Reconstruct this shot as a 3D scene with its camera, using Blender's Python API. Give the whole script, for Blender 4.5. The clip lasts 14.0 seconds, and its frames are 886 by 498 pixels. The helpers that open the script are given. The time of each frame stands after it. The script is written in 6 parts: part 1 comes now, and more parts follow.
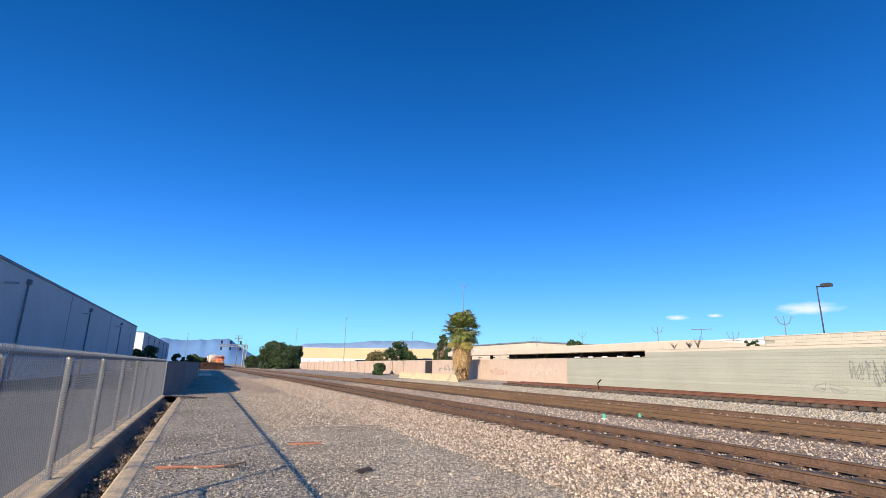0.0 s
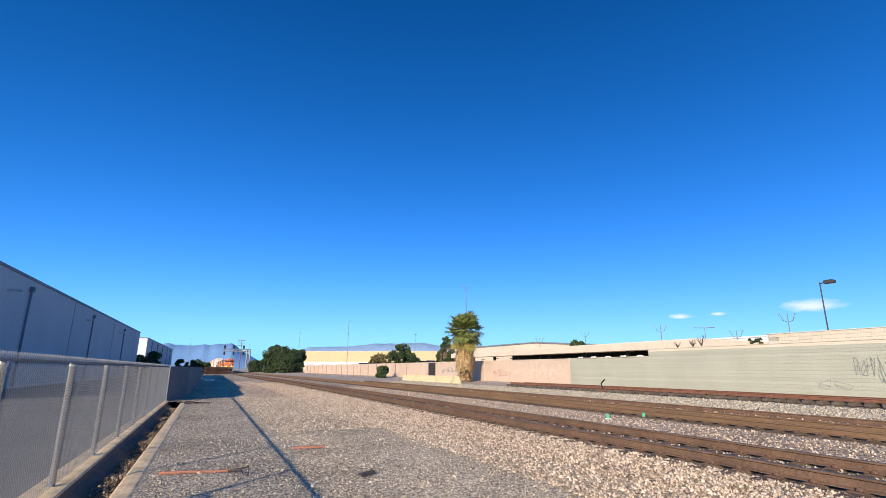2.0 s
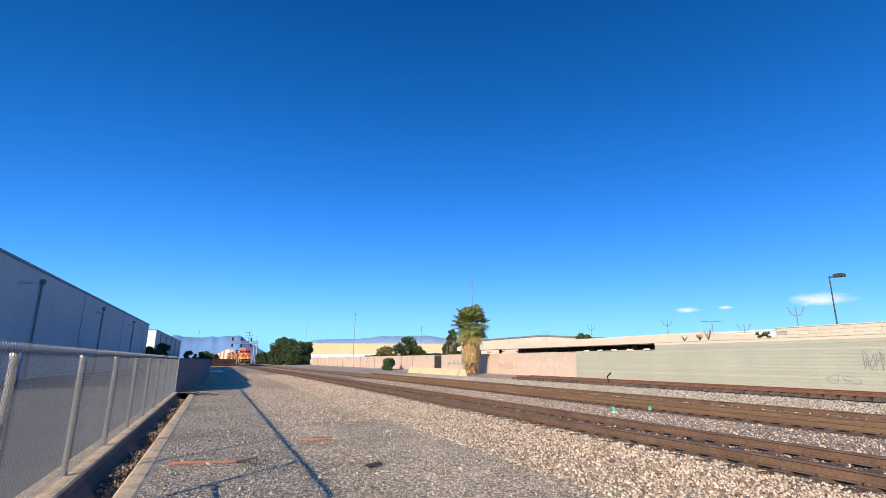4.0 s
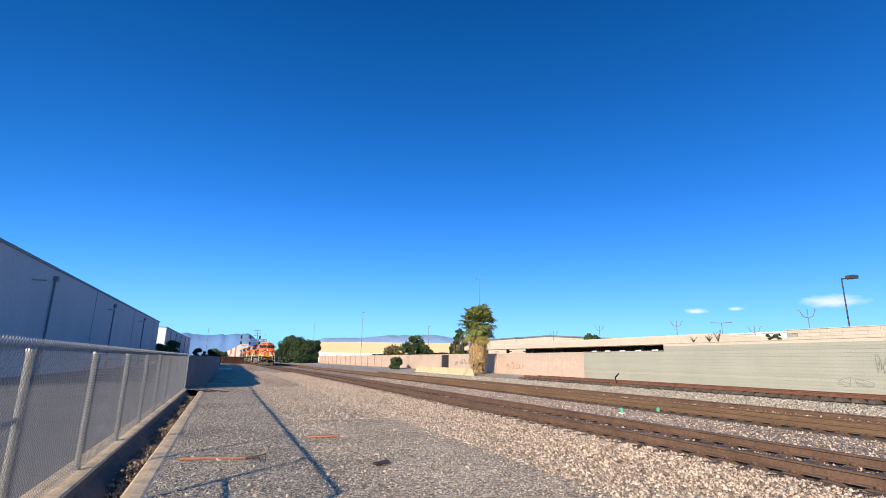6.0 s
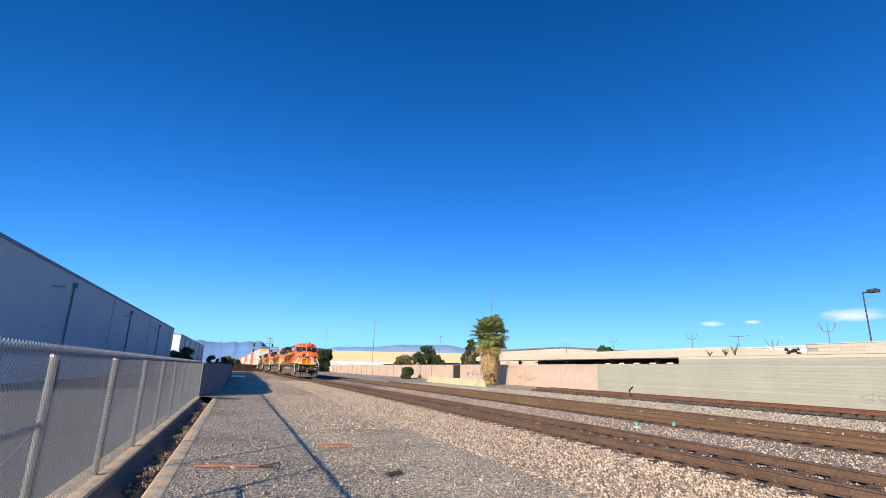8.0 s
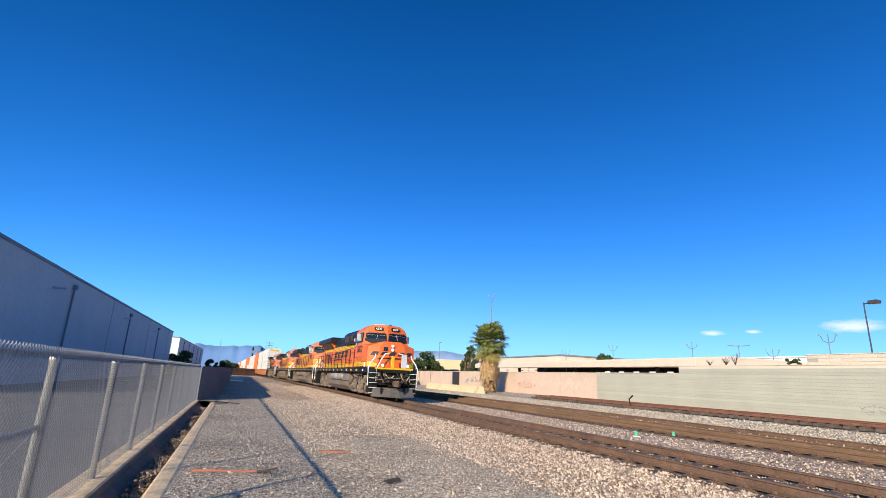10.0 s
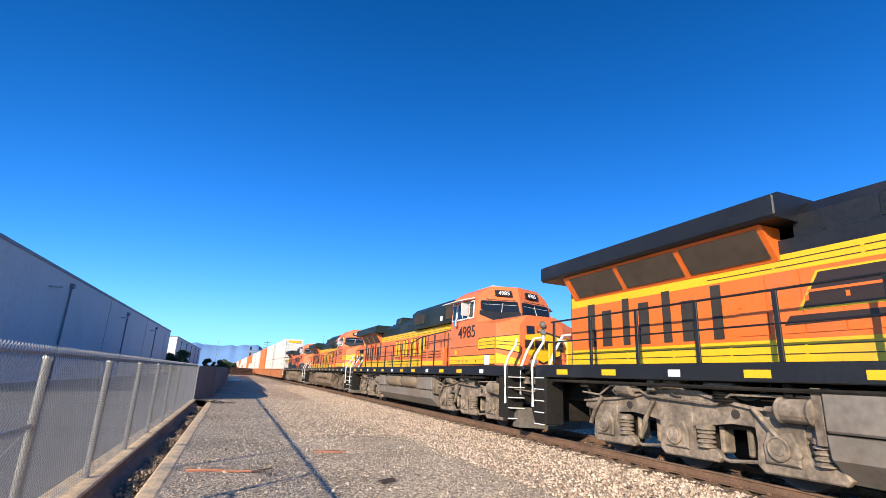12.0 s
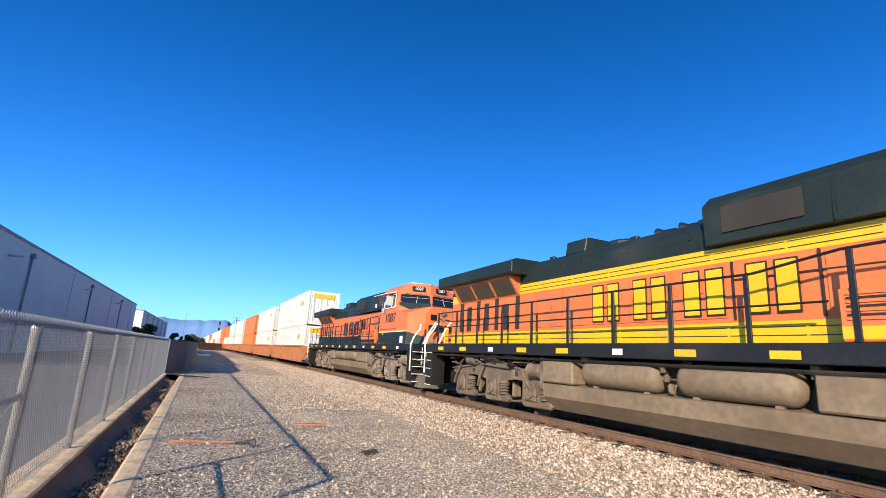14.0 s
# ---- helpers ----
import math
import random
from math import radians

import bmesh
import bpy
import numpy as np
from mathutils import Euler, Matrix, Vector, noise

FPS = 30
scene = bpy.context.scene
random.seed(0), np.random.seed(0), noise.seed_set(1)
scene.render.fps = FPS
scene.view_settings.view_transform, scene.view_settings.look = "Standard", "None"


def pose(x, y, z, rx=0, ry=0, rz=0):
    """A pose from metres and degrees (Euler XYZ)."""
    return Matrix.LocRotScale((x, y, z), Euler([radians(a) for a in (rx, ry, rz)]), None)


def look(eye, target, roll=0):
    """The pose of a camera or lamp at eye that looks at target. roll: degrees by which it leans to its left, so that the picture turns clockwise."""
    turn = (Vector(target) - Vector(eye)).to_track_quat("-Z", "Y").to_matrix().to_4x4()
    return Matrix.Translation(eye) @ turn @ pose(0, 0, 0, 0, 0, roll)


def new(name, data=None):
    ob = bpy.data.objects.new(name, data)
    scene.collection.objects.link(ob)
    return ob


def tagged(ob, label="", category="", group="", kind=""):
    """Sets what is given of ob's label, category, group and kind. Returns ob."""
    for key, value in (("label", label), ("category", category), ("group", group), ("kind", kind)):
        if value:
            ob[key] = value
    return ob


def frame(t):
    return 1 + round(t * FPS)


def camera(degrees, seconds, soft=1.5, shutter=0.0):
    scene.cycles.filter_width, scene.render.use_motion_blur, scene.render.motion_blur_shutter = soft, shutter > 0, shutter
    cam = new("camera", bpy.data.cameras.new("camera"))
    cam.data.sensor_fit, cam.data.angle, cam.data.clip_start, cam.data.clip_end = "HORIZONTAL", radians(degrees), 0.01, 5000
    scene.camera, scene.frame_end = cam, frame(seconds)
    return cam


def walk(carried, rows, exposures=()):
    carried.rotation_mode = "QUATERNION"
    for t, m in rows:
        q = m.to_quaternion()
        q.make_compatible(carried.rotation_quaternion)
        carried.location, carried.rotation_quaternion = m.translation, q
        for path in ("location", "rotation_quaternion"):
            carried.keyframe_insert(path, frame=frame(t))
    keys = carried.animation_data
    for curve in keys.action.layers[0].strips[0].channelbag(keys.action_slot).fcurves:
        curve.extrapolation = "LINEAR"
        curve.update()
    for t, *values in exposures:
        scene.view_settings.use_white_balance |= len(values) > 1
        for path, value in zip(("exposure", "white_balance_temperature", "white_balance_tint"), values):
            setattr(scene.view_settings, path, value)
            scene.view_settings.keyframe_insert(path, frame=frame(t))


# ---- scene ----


def aim(x, y, z, yaw, pitch, roll):
    """Camera pose: yaw to the right of the track's direction, pitch up, roll, in degrees."""
    a, p = radians(yaw), radians(pitch)
    way = Vector((math.sin(a) * math.cos(p), math.cos(a) * math.cos(p), math.sin(p)))
    eye = Vector((x, y, z))
    return look(eye, eye + way, roll)


cam = camera(84.4, 14.0, soft=0.55)
walk(cam, [
    (0.0, aim(0.000, 0.000, 1.600, 24.79, 13.67, 1.10)),
    (0.5, aim(0.008, 0.014, 1.597, 24.78, 13.68, 1.12)),
    (1.0, aim(0.011, 0.012, 1.593, 24.89, 13.65, 0.90)),
    (1.5, aim(0.017, 0.000, 1.601, 24.87, 13.66, 0.63)),
    (2.0, aim(0.019, -0.008, 1.599, 24.58, 13.88, 0.36)),
    (2.5, aim(0.016, -0.001, 1.605, 24.25, 13.97, 0.33)),
    (3.0, aim(0.024, 0.002, 1.601, 23.93, 13.70, 0.31)),
    (5.5, aim(0.001, -0.021, 1.604, 23.62, 12.69, 1.08)),
    (6.0, aim(-0.001, -0.021, 1.598, 22.93, 12.98, 1.07)),
    (6.5, aim(-0.012, -0.020, 1.604, 22.18, 13.16, 1.09)),
    (7.0, aim(-0.029, -0.035, 1.605, 21.65, 13.44, 1.27)),
    (7.5, aim(-0.039, -0.026, 1.608, 21.51, 13.77, 1.47)),
    (8.0, aim(-0.047, -0.034, 1.602, 21.44, 14.09, 1.83)),
    (10.5, aim(-0.058, -0.034, 1.610, 21.34, 15.04, 2.54)),
    (11.0, aim(-0.049, -0.033, 1.612, 21.31, 15.27, 2.62)),
    (11.5, aim(-0.046, -0.061, 1.613, 21.33, 15.25, 2.78)),
    (12.0, aim(-0.021, -0.061, 1.611, 21.54, 14.83, 2.70)),
    (12.5, aim(0.010, -0.044, 1.589, 21.84, 13.88, 2.68)),
    (13.0, aim(-0.090, -0.013, 1.577, 23.26, 12.84, 2.50)),
    (13.5, aim(-0.220, -0.033, 1.574, 24.54, 12.36, 2.97)),
    (14.0, aim(-0.252, -0.109, 1.571, 24.83, 12.55, 3.39)),
], exposures=((0.0, 0.30), (8.0, 0.30), (10.5, 0.38), (12.0, 0.58), (14.0, 0.54)))

# ---- light ----
SUN_AZ, SUN_EL = radians(228), radians(21.4)
world = bpy.data.worlds.new("world")
scene.world = world
world.use_nodes = True
wn, wl = world.node_tree.nodes, world.node_tree.links
sky = wn.new("ShaderNodeTexSky")
sky.sky_type, sky.sun_disc = "NISHITA", False
sky.sun_elevation, sky.sun_rotation = SUN_EL, SUN_AZ
sky.air_density, sky.dust_density, sky.ozone_density = 1.0, 0.3, 4.0
tint = wn.new("ShaderNodeMix")
tint.data_type, tint.blend_type = "RGBA", "MULTIPLY"
tint.inputs["Factor"].default_value, tint.inputs["B"].default_value = 1.0, (0.033, 0.101, 0.17, 1)
steep = wn.new("ShaderNodeGamma")
steep.inputs["Gamma"].default_value = 1.25
level = wn.new("ShaderNodeMix")
level.data_type, level.blend_type = "RGBA", "MULTIPLY"
level.inputs["Factor"].default_value, level.inputs["B"].default_value = 1.0, (14.0, 8.9, 7.6, 1)
wl.new(sky.outputs[0], tint.inputs["A"])
# clear air all round: the sky changes little from side to side of the sun's line
around, across, drift, flatter = wn.new("ShaderNodeTexCoord"), wn.new("ShaderNodeVectorMath"), wn.new("ShaderNodeVectorMath"), wn.new("ShaderNodeVectorMath")
across.operation, drift.operation, flatter.operation = "DOT_PRODUCT", "SCALE", "SUBTRACT"
across.inputs[1].default_value = drift.inputs[0].default_value = (math.cos(SUN_AZ), -math.sin(SUN_AZ), 0)
spare_share = wn.new("ShaderNodeMath")
spare_share.operation = "MULTIPLY"
spare_share.inputs[1].default_value = 0.75
wl.new(around.outputs["Generated"], across.inputs[0])
wl.new(across.outputs["Value"], spare_share.inputs[0])
wl.new(spare_share.outputs[0], drift.inputs["Scale"])
wl.new(around.outputs["Generated"], flatter.inputs[0])
wl.new(drift.outputs[0], flatter.inputs[1])
wl.new(flatter.outputs[0], sky.inputs["Vector"])
wl.new(tint.outputs["Result"], steep.inputs[0])
wl.new(steep.outputs[0], level.inputs["A"])
# red grows with the haze towards the horizon
split, join = wn.new("ShaderNodeSeparateColor"), wn.new("ShaderNodeCombineColor")
power, gain, cap = wn.new("ShaderNodeMath"), wn.new("ShaderNodeMath"), wn.new("ShaderNodeMath")
power.operation, gain.operation, cap.operation = "POWER", "MULTIPLY", "MINIMUM"
power.inputs[1].default_value, gain.inputs[1].default_value, cap.inputs[1].default_value = 2.0, 0.06, 6.0
wl.new(level.outputs["Result"], split.inputs[0])
wl.new(split.outputs[1], power.inputs[0])
wl.new(power.outputs[0], gain.inputs[0])
wl.new(gain.outputs[0], cap.inputs[0])
wl.new(cap.outputs[0], join.inputs[0])
wl.new(split.outputs[1], join.inputs[1])
wl.new(split.outputs[2], join.inputs[2])
wl.new(join.outputs[0], wn["Background"].inputs[0])
wn["Background"].inputs[1].default_value = 0.1
sun = new("sun", bpy.data.lights.new("sun", "SUN"))
sun.data.energy, sun.data.angle, sun.data.color = 5.0, radians(0.5), (1.0, 0.85, 0.64)
sun_dir = Vector((math.sin(SUN_AZ) * math.cos(SUN_EL), math.cos(SUN_AZ) * math.cos(SUN_EL), math.sin(SUN_EL)))
sun.matrix_world = look(sun_dir * 50, (0, 0, 0))

# ---- materials ----


def mat(name, base, rough=0.8, metal=0.0, vary=0.15, fine=40.0, coarse=1.5, bump=0.2, dirt=None, dirt_amount=0.0, dirt_scale=0.8, spec=0.5, rand=0.0, stretch=(1, 1, 1), distance=0.01):
    """A surface with fine grain, coarse blotches, stains of a dirt colour and relief."""
    m = bpy.data.materials.new(name)
    m.use_nodes = True
    n, l = m.node_tree.nodes, m.node_tree.links
    b = n["Principled BSDF"]
    b.inputs["Roughness"].default_value, b.inputs["Metallic"].default_value = rough, metal
    b.inputs["Specular IOR Level"].default_value = spec
    co = n.new("ShaderNodeTexCoord")
    mp = n.new("ShaderNodeMapping")
    mp.inputs["Scale"].default_value = stretch
    l.new(co.outputs["Object"], mp.inputs[0])

    def tex(scale, detail):
        t = n.new("ShaderNodeTexNoise")
        t.inputs["Scale"].default_value, t.inputs["Detail"].default_value = scale, detail
        l.new(mp.outputs[0], t.inputs["Vector"])
        return t.outputs["Fac"]

    def ramp(src, a, c, lo, hi):
        r = n.new("ShaderNodeMapRange")
        for i, v in zip(("From Min", "From Max", "To Min", "To Max"), (a, c, lo, hi)):
            r.inputs[i].default_value = v
        l.new(src, r.inputs["Value"])
        return r.outputs[0]

    def times(a, c):
        t = n.new("ShaderNodeMath")
        t.operation = "MULTIPLY"
        l.new(a, t.inputs[0])
        l.new(c, t.inputs[1])
        return t.outputs[0]

    f, c = tex(fine, 6), tex(coarse, 4)
    value = times(ramp(f, 0.3, 0.7, 1 - vary, 1 + vary), ramp(c, 0.3, 0.7, 1 - vary * 0.7, 1 + vary * 0.7))
    if rand:
        o = n.new("ShaderNodeObjectInfo")
        value = times(value, ramp(o.outputs["Random"], 0, 1, 1 - rand, 1 + rand))
    mix = n.new("ShaderNodeMix")
    mix.data_type, mix.blend_type = "RGBA", "MULTIPLY"
    mix.inputs["Factor"].default_value = 1
    mix.inputs["A"].default_value = (*base, 1)
    l.new(value, mix.inputs["B"])
    colour = mix.outputs["Result"]
    if dirt:
        d = n.new("ShaderNodeMix")
        d.data_type = "RGBA"
        l.new(ramp(tex(dirt_scale, 8), 0.62 - 0.35 * dirt_amount, 0.75, 0, min(1, 0.4 + dirt_amount)), d.inputs["Factor"])
        l.new(colour, d.inputs["A"])
        d.inputs["B"].default_value = (*dirt, 1)
        colour = d.outputs["Result"]
    l.new(colour, b.inputs["Base Color"])
    l.new(ramp(f, 0.3, 0.7, max(0.02, rough - 0.08), min(1, rough + 0.08)), b.inputs["Roughness"])
    if bump:
        bp = n.new("ShaderNodeBump")
        bp.inputs["Strength"].default_value, bp.inputs["Distance"].default_value = bump, distance
        l.new(f, bp.inputs["Height"])
        l.new(bp.outputs[0], b.inputs["Normal"])
    return m


def island_mat(name, dark, light, rough=0.9):
    """Many loose pieces in one mesh, each its own tone."""
    m = mat(name, (1, 1, 1), rough, vary=0.12, fine=60, bump=0.1)
    n, l = m.node_tree.nodes, m.node_tree.links
    g = n.new("ShaderNodeNewGeometry")
    r = n.new("ShaderNodeValToRGB")
    r.color_ramp.elements[0].color, r.color_ramp.elements[1].color = (*dark, 1), (*light, 1)
    l.new(g.outputs["Random Per Island"], r.inputs[0])
    for k in n:
        if k.bl_idname == "ShaderNodeMix" and k.blend_type == "MULTIPLY":
            l.new(r.outputs[0], k.inputs["A"])
    return m


def gravel_mat(name, dark, light, scale, gap=0.5, blotch=0.25):
    """Packed stones: each cell its own tone, with darker gaps between and slow blotches over them."""
    m = bpy.data.materials.new(name)
    m.use_nodes = True
    n, l = m.node_tree.nodes, m.node_tree.links
    b = n["Principled BSDF"]
    b.inputs["Roughness"].default_value = 0.95
    b.inputs["Specular IOR Level"].default_value = 0.2
    co = n.new("ShaderNodeTexCoord")
    v, c = n.new("ShaderNodeTexVoronoi"), n.new("ShaderNodeTexNoise")
    v.inputs["Scale"].default_value, c.inputs["Scale"].default_value, c.inputs["Detail"].default_value = scale, 0.45, 6
    l.new(co.outputs["Object"], v.inputs["Vector"])
    l.new(co.outputs["Object"], c.inputs["Vector"])
    tone = n.new("ShaderNodeSeparateColor")
    l.new(v.outputs["Color"], tone.inputs[0])
    ramp = n.new("ShaderNodeValToRGB")
    ramp.color_ramp.elements[0].color, ramp.color_ramp.elements[1].color = (*dark, 1), (*light, 1)
    l.new(tone.outputs[0], ramp.inputs[0])

    def rng(src, a, z, lo, hi):
        r = n.new("ShaderNodeMapRange")
        for i, x in zip(("From Min", "From Max", "To Min", "To Max"), (a, z, lo, hi)):
            r.inputs[i].default_value = x
        l.new(src, r.inputs["Value"])
        return r.outputs[0]

    k = n.new("ShaderNodeMath")
    k.operation = "MULTIPLY"
    l.new(rng(v.outputs["Distance"], 0.25, 0.75, 1.0, gap), k.inputs[0])
    l.new(rng(c.outputs["Fac"], 0.3, 0.7, 1 - blotch, 1 + blotch), k.inputs[1])
    mix = n.new("ShaderNodeMix")
    mix.data_type, mix.blend_type = "RGBA", "MULTIPLY"
    mix.inputs["Factor"].default_value = 1
    l.new(ramp.outputs[0], mix.inputs["A"])
    l.new(k.outputs[0], mix.inputs["B"])
    l.new(mix.outputs["Result"], b.inputs["Base Color"])
    bp = n.new("ShaderNodeBump")
    bp.inputs["Strength"].default_value, bp.inputs["Distance"].default_value = 0.7, 0.6 / scale
    bp.invert = True
    l.new(v.outputs["Distance"], bp.inputs["Height"])
    l.new(bp.outputs[0], b.inputs["Normal"])
    return m


ORANGE = mat("orange_paint", (0.718, 0.143, 0.020), 0.42, vary=0.07, fine=12, coarse=0.6, bump=0.02, dirt=(0.3, 0.13, 0.06), dirt_amount=0.1)
FADED = mat("faded_orange_paint", (0.654, 0.163, 0.047), 0.5, vary=0.09, fine=12, coarse=0.6, bump=0.02, dirt=(0.3, 0.14, 0.07), dirt_amount=0.25)
YELLOW = mat("yellow_paint", (0.731, 0.430, 0.010), 0.45, vary=0.07, fine=14, coarse=0.7, bump=0.02, dirt=(0.3, 0.2, 0.06), dirt_amount=0.12)
BLACK = mat("black_paint", (0.013, 0.014, 0.017), 0.45, vary=0.25, fine=16, coarse=0.8, bump=0.03, dirt=(0.04, 0.034, 0.03), dirt_amount=0.1, spec=0.35)
GREEN = mat("dark_green_paint", (0.014, 0.023, 0.02), 0.5, vary=0.25, fine=16, coarse=0.8, bump=0.03, dirt=(0.05, 0.043, 0.036), dirt_amount=0.15, spec=0.35)
INK = mat("black_lettering", (0.03, 0.018, 0.014), 0.5, vary=0.1, bump=0)
WHITE = mat("white_paint", (0.8, 0.79, 0.75), 0.45, vary=0.06, bump=0.02, dirt=(0.4, 0.35, 0.28), dirt_amount=0.1)
CREAM = mat("cream_paint", (0.8, 0.62, 0.38), 0.5, vary=0.06, bump=0.02)
GRIME = mat("grimy_steel", (0.25, 0.195, 0.145), 0.75, vary=0.35, fine=14, coarse=2.0, bump=0.3, dirt=(0.05, 0.038, 0.028), dirt_amount=0.58, dirt_scale=2.6)
FILTER = mat("brown_filter_mesh", (0.06, 0.042, 0.028), 0.8, vary=0.3, fine=60, coarse=3, bump=0.4, dirt=(0.05, 0.04, 0.03), dirt_amount=0.3)
TANK = mat("dusty_grey_tank", (0.175, 0.15, 0.125), 0.7, vary=0.2, fine=9, coarse=1.2, bump=0.08, dirt=(0.16, 0.11, 0.075), dirt_amount=0.3)
TANK_B = mat("dusty_brown_tank", (0.2, 0.145, 0.092), 0.75, vary=0.2, fine=9, coarse=1.2, bump=0.08, dirt=(0.15, 0.1, 0.065), dirt_amount=0.3)
UNDER = mat("dark_underframe", (0.016, 0.014, 0.012), 0.85, vary=0.35, fine=14, coarse=2, bump=0.2, dirt=(0.07, 0.052, 0.036), dirt_amount=0.25, spec=0.2)
RESERVOIR = mat("pale_grey_reservoir", (0.3, 0.275, 0.245), 0.55, vary=0.12, fine=9, coarse=1.5, bump=0.04, dirt=(0.2, 0.15, 0.11), dirt_amount=0.25)
PLOW = mat("brown_grey_plow", (0.1, 0.085, 0.07), 0.75, vary=0.3, fine=12, coarse=2, bump=0.1, dirt=(0.2, 0.15, 0.11), dirt_amount=0.3)
RUSTY_GEAR = mat("rusty_coupler_steel", (0.11, 0.06, 0.038), 0.8, vary=0.35, fine=18, coarse=3, bump=0.25)
YELLOW_HOSE = mat("pale_yellow_hose", (0.55, 0.42, 0.16), 0.6, vary=0.15, bump=0.05)
WHEEL = mat("wheel_steel", (0.045, 0.037, 0.032), 0.55, 0.3, vary=0.2, bump=0.1)
GLASS_DARK = mat("dark_window_glass", (0.012, 0.016, 0.02), 0.06, vary=0.05, bump=0)
GRILLE = mat("dark_grille", (0.03, 0.024, 0.02), 0.8, vary=0.3, fine=50, bump=0.3)
CHROME = mat("bright_metal", (0.75, 0.75, 0.75), 0.2, 1.0, vary=0.05, bump=0)
HOSE = mat("rubber_hose", (0.025, 0.022, 0.02), 0.6, vary=0.2, bump=0.1)
RUST = mat("rusty_rail", (0.15, 0.085, 0.052), 0.85, vary=0.3, fine=30, coarse=3, bump=0.2, dirt=(0.07, 0.04, 0.025), dirt_amount=0.25)
RAILHEAD = mat("polished_railhead", (0.12, 0.1, 0.09), 0.55, 0.5, vary=0.15, bump=0.02)
WOOD_PALE = mat("weathered_grey_tie", (0.105, 0.078, 0.058), 0.9, vary=0.3, fine=8, coarse=2, bump=0.5, rand=0.25, stretch=(1, 8, 8))
WOOD = mat("creosoted_tie", (0.1, 0.066, 0.045), 0.9, vary=0.35, fine=8, coarse=2, bump=0.5, rand=0.3, stretch=(1, 8, 8))
CONCRETE = mat("pale_concrete", (0.54, 0.43, 0.31), 0.9, vary=0.14, fine=30, coarse=2, bump=0.25, dirt=(0.2, 0.16, 0.12), dirt_amount=0.25)
KERB = mat("worn_beige_concrete", (0.74, 0.54, 0.31), 0.9, vary=0.2, fine=22, coarse=3, bump=0.4, dirt=(0.3, 0.23, 0.16), dirt_amount=0.3, dirt_scale=2.5)
# dirt plus the shade of the sunken channel, both in the base colour
GUTTER = mat("dirty_shade_dark_concrete", (0.13, 0.108, 0.09), 0.9, vary=0.25, fine=25, coarse=2, bump=0.3, dirt=(0.08, 0.07, 0.06), dirt_amount=0.4)
ASPHALT = gravel_mat("worn_gravelly_asphalt", (0.25, 0.195, 0.135), (0.92, 0.77, 0.57), 32, 0.52, 0.25)
# yard asphalt darkened in colour to stand for the warehouse shadow
YARD = mat("shade_darkened_yard_asphalt", (0.12, 0.115, 0.11), 0.95, vary=0.25, fine=20, coarse=0.3, bump=0.3)
EARTH = mat("pale_dry_earth", (0.33, 0.27, 0.2), 0.95, vary=0.25, fine=6, coarse=0.2, bump=0.5, dirt=(0.24, 0.18, 0.13), dirt_amount=0.3, dirt_scale=0.1)
VERGE = gravel_mat("pale_gravel", (0.42, 0.34, 0.26), (0.8, 0.67, 0.53), 13, 0.5, 0.12)
BALLAST = gravel_mat("ballast_bed", (0.24, 0.165, 0.11), (0.86, 0.67, 0.5), 18, 0.5, 0.15)
RUST_WARM = mat("orange_brown_rail", (0.19, 0.112, 0.06), 0.85, vary=0.25, fine=30, coarse=3, bump=0.2, dirt=(0.13, 0.07, 0.04), dirt_amount=0.35, dirt_scale=0.5, stretch=(1, 0.15, 1))
RUST_RED = mat("red_brown_rail", (0.2, 0.085, 0.05), 0.85, vary=0.25, fine=30, coarse=3, bump=0.2)
DUSTY_BED = gravel_mat("brown_dusty_ballast", (0.13, 0.085, 0.05), (0.4, 0.28, 0.18), 15, 0.5, 0.3)
FOULED = gravel_mat("fouled_ballast", (0.1, 0.068, 0.045), (0.36, 0.26, 0.18), 15, 0.5, 0.3)
STONES = island_mat("ballast_stones", (0.17, 0.115, 0.075), (0.78, 0.62, 0.47))
CHIPS = island_mat("stone_chips", (0.15, 0.11, 0.075), (0.8, 0.66, 0.48))
PALE_STONES = island_mat("pale_stones", (0.3, 0.25, 0.18), (0.58, 0.5, 0.38))
GALV_POST = mat("weathered_galvanised_post", (0.5, 0.49, 0.47), 0.55, 0.3, vary=0.15, fine=25, coarse=3, bump=0.08, dirt=(0.25, 0.22, 0.18), dirt_amount=0.2, dirt_scale=3)
GALV = mat("galvanised_steel", (0.25, 0.25, 0.25), 0.45, 0.45, vary=0.12, fine=30, bump=0.05)
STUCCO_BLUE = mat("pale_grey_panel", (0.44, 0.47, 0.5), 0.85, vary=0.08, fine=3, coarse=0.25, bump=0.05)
SPOUT = mat("grey_blue_downspout", (0.16, 0.175, 0.21), 0.6, vary=0.08, bump=0.02)
STUCCO_DARK = mat("dark_grey_trim", (0.2, 0.21, 0.24), 0.7, vary=0.06, bump=0.02)
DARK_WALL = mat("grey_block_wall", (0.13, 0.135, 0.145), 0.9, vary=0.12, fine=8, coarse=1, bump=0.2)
PINK = mat("pink_stucco", (0.59, 0.445, 0.34), 0.9, vary=0.08, fine=6, coarse=0.5, bump=0.2, dirt=(0.44, 0.3, 0.22), dirt_amount=0.2, dirt_scale=0.4)
SAGE = mat("sage_block", (0.4, 0.39, 0.305), 0.88, vary=0.08, fine=12, coarse=0.6, bump=0.2, rand=0.06)
BUFF = mat("buff_block", (0.62, 0.53, 0.41), 0.88, vary=0.08, fine=12, coarse=0.6, bump=0.2, rand=0.06)
MORTAR = mat("mortar", (0.38, 0.355, 0.28), 0.95, vary=0.1, bump=0.1)
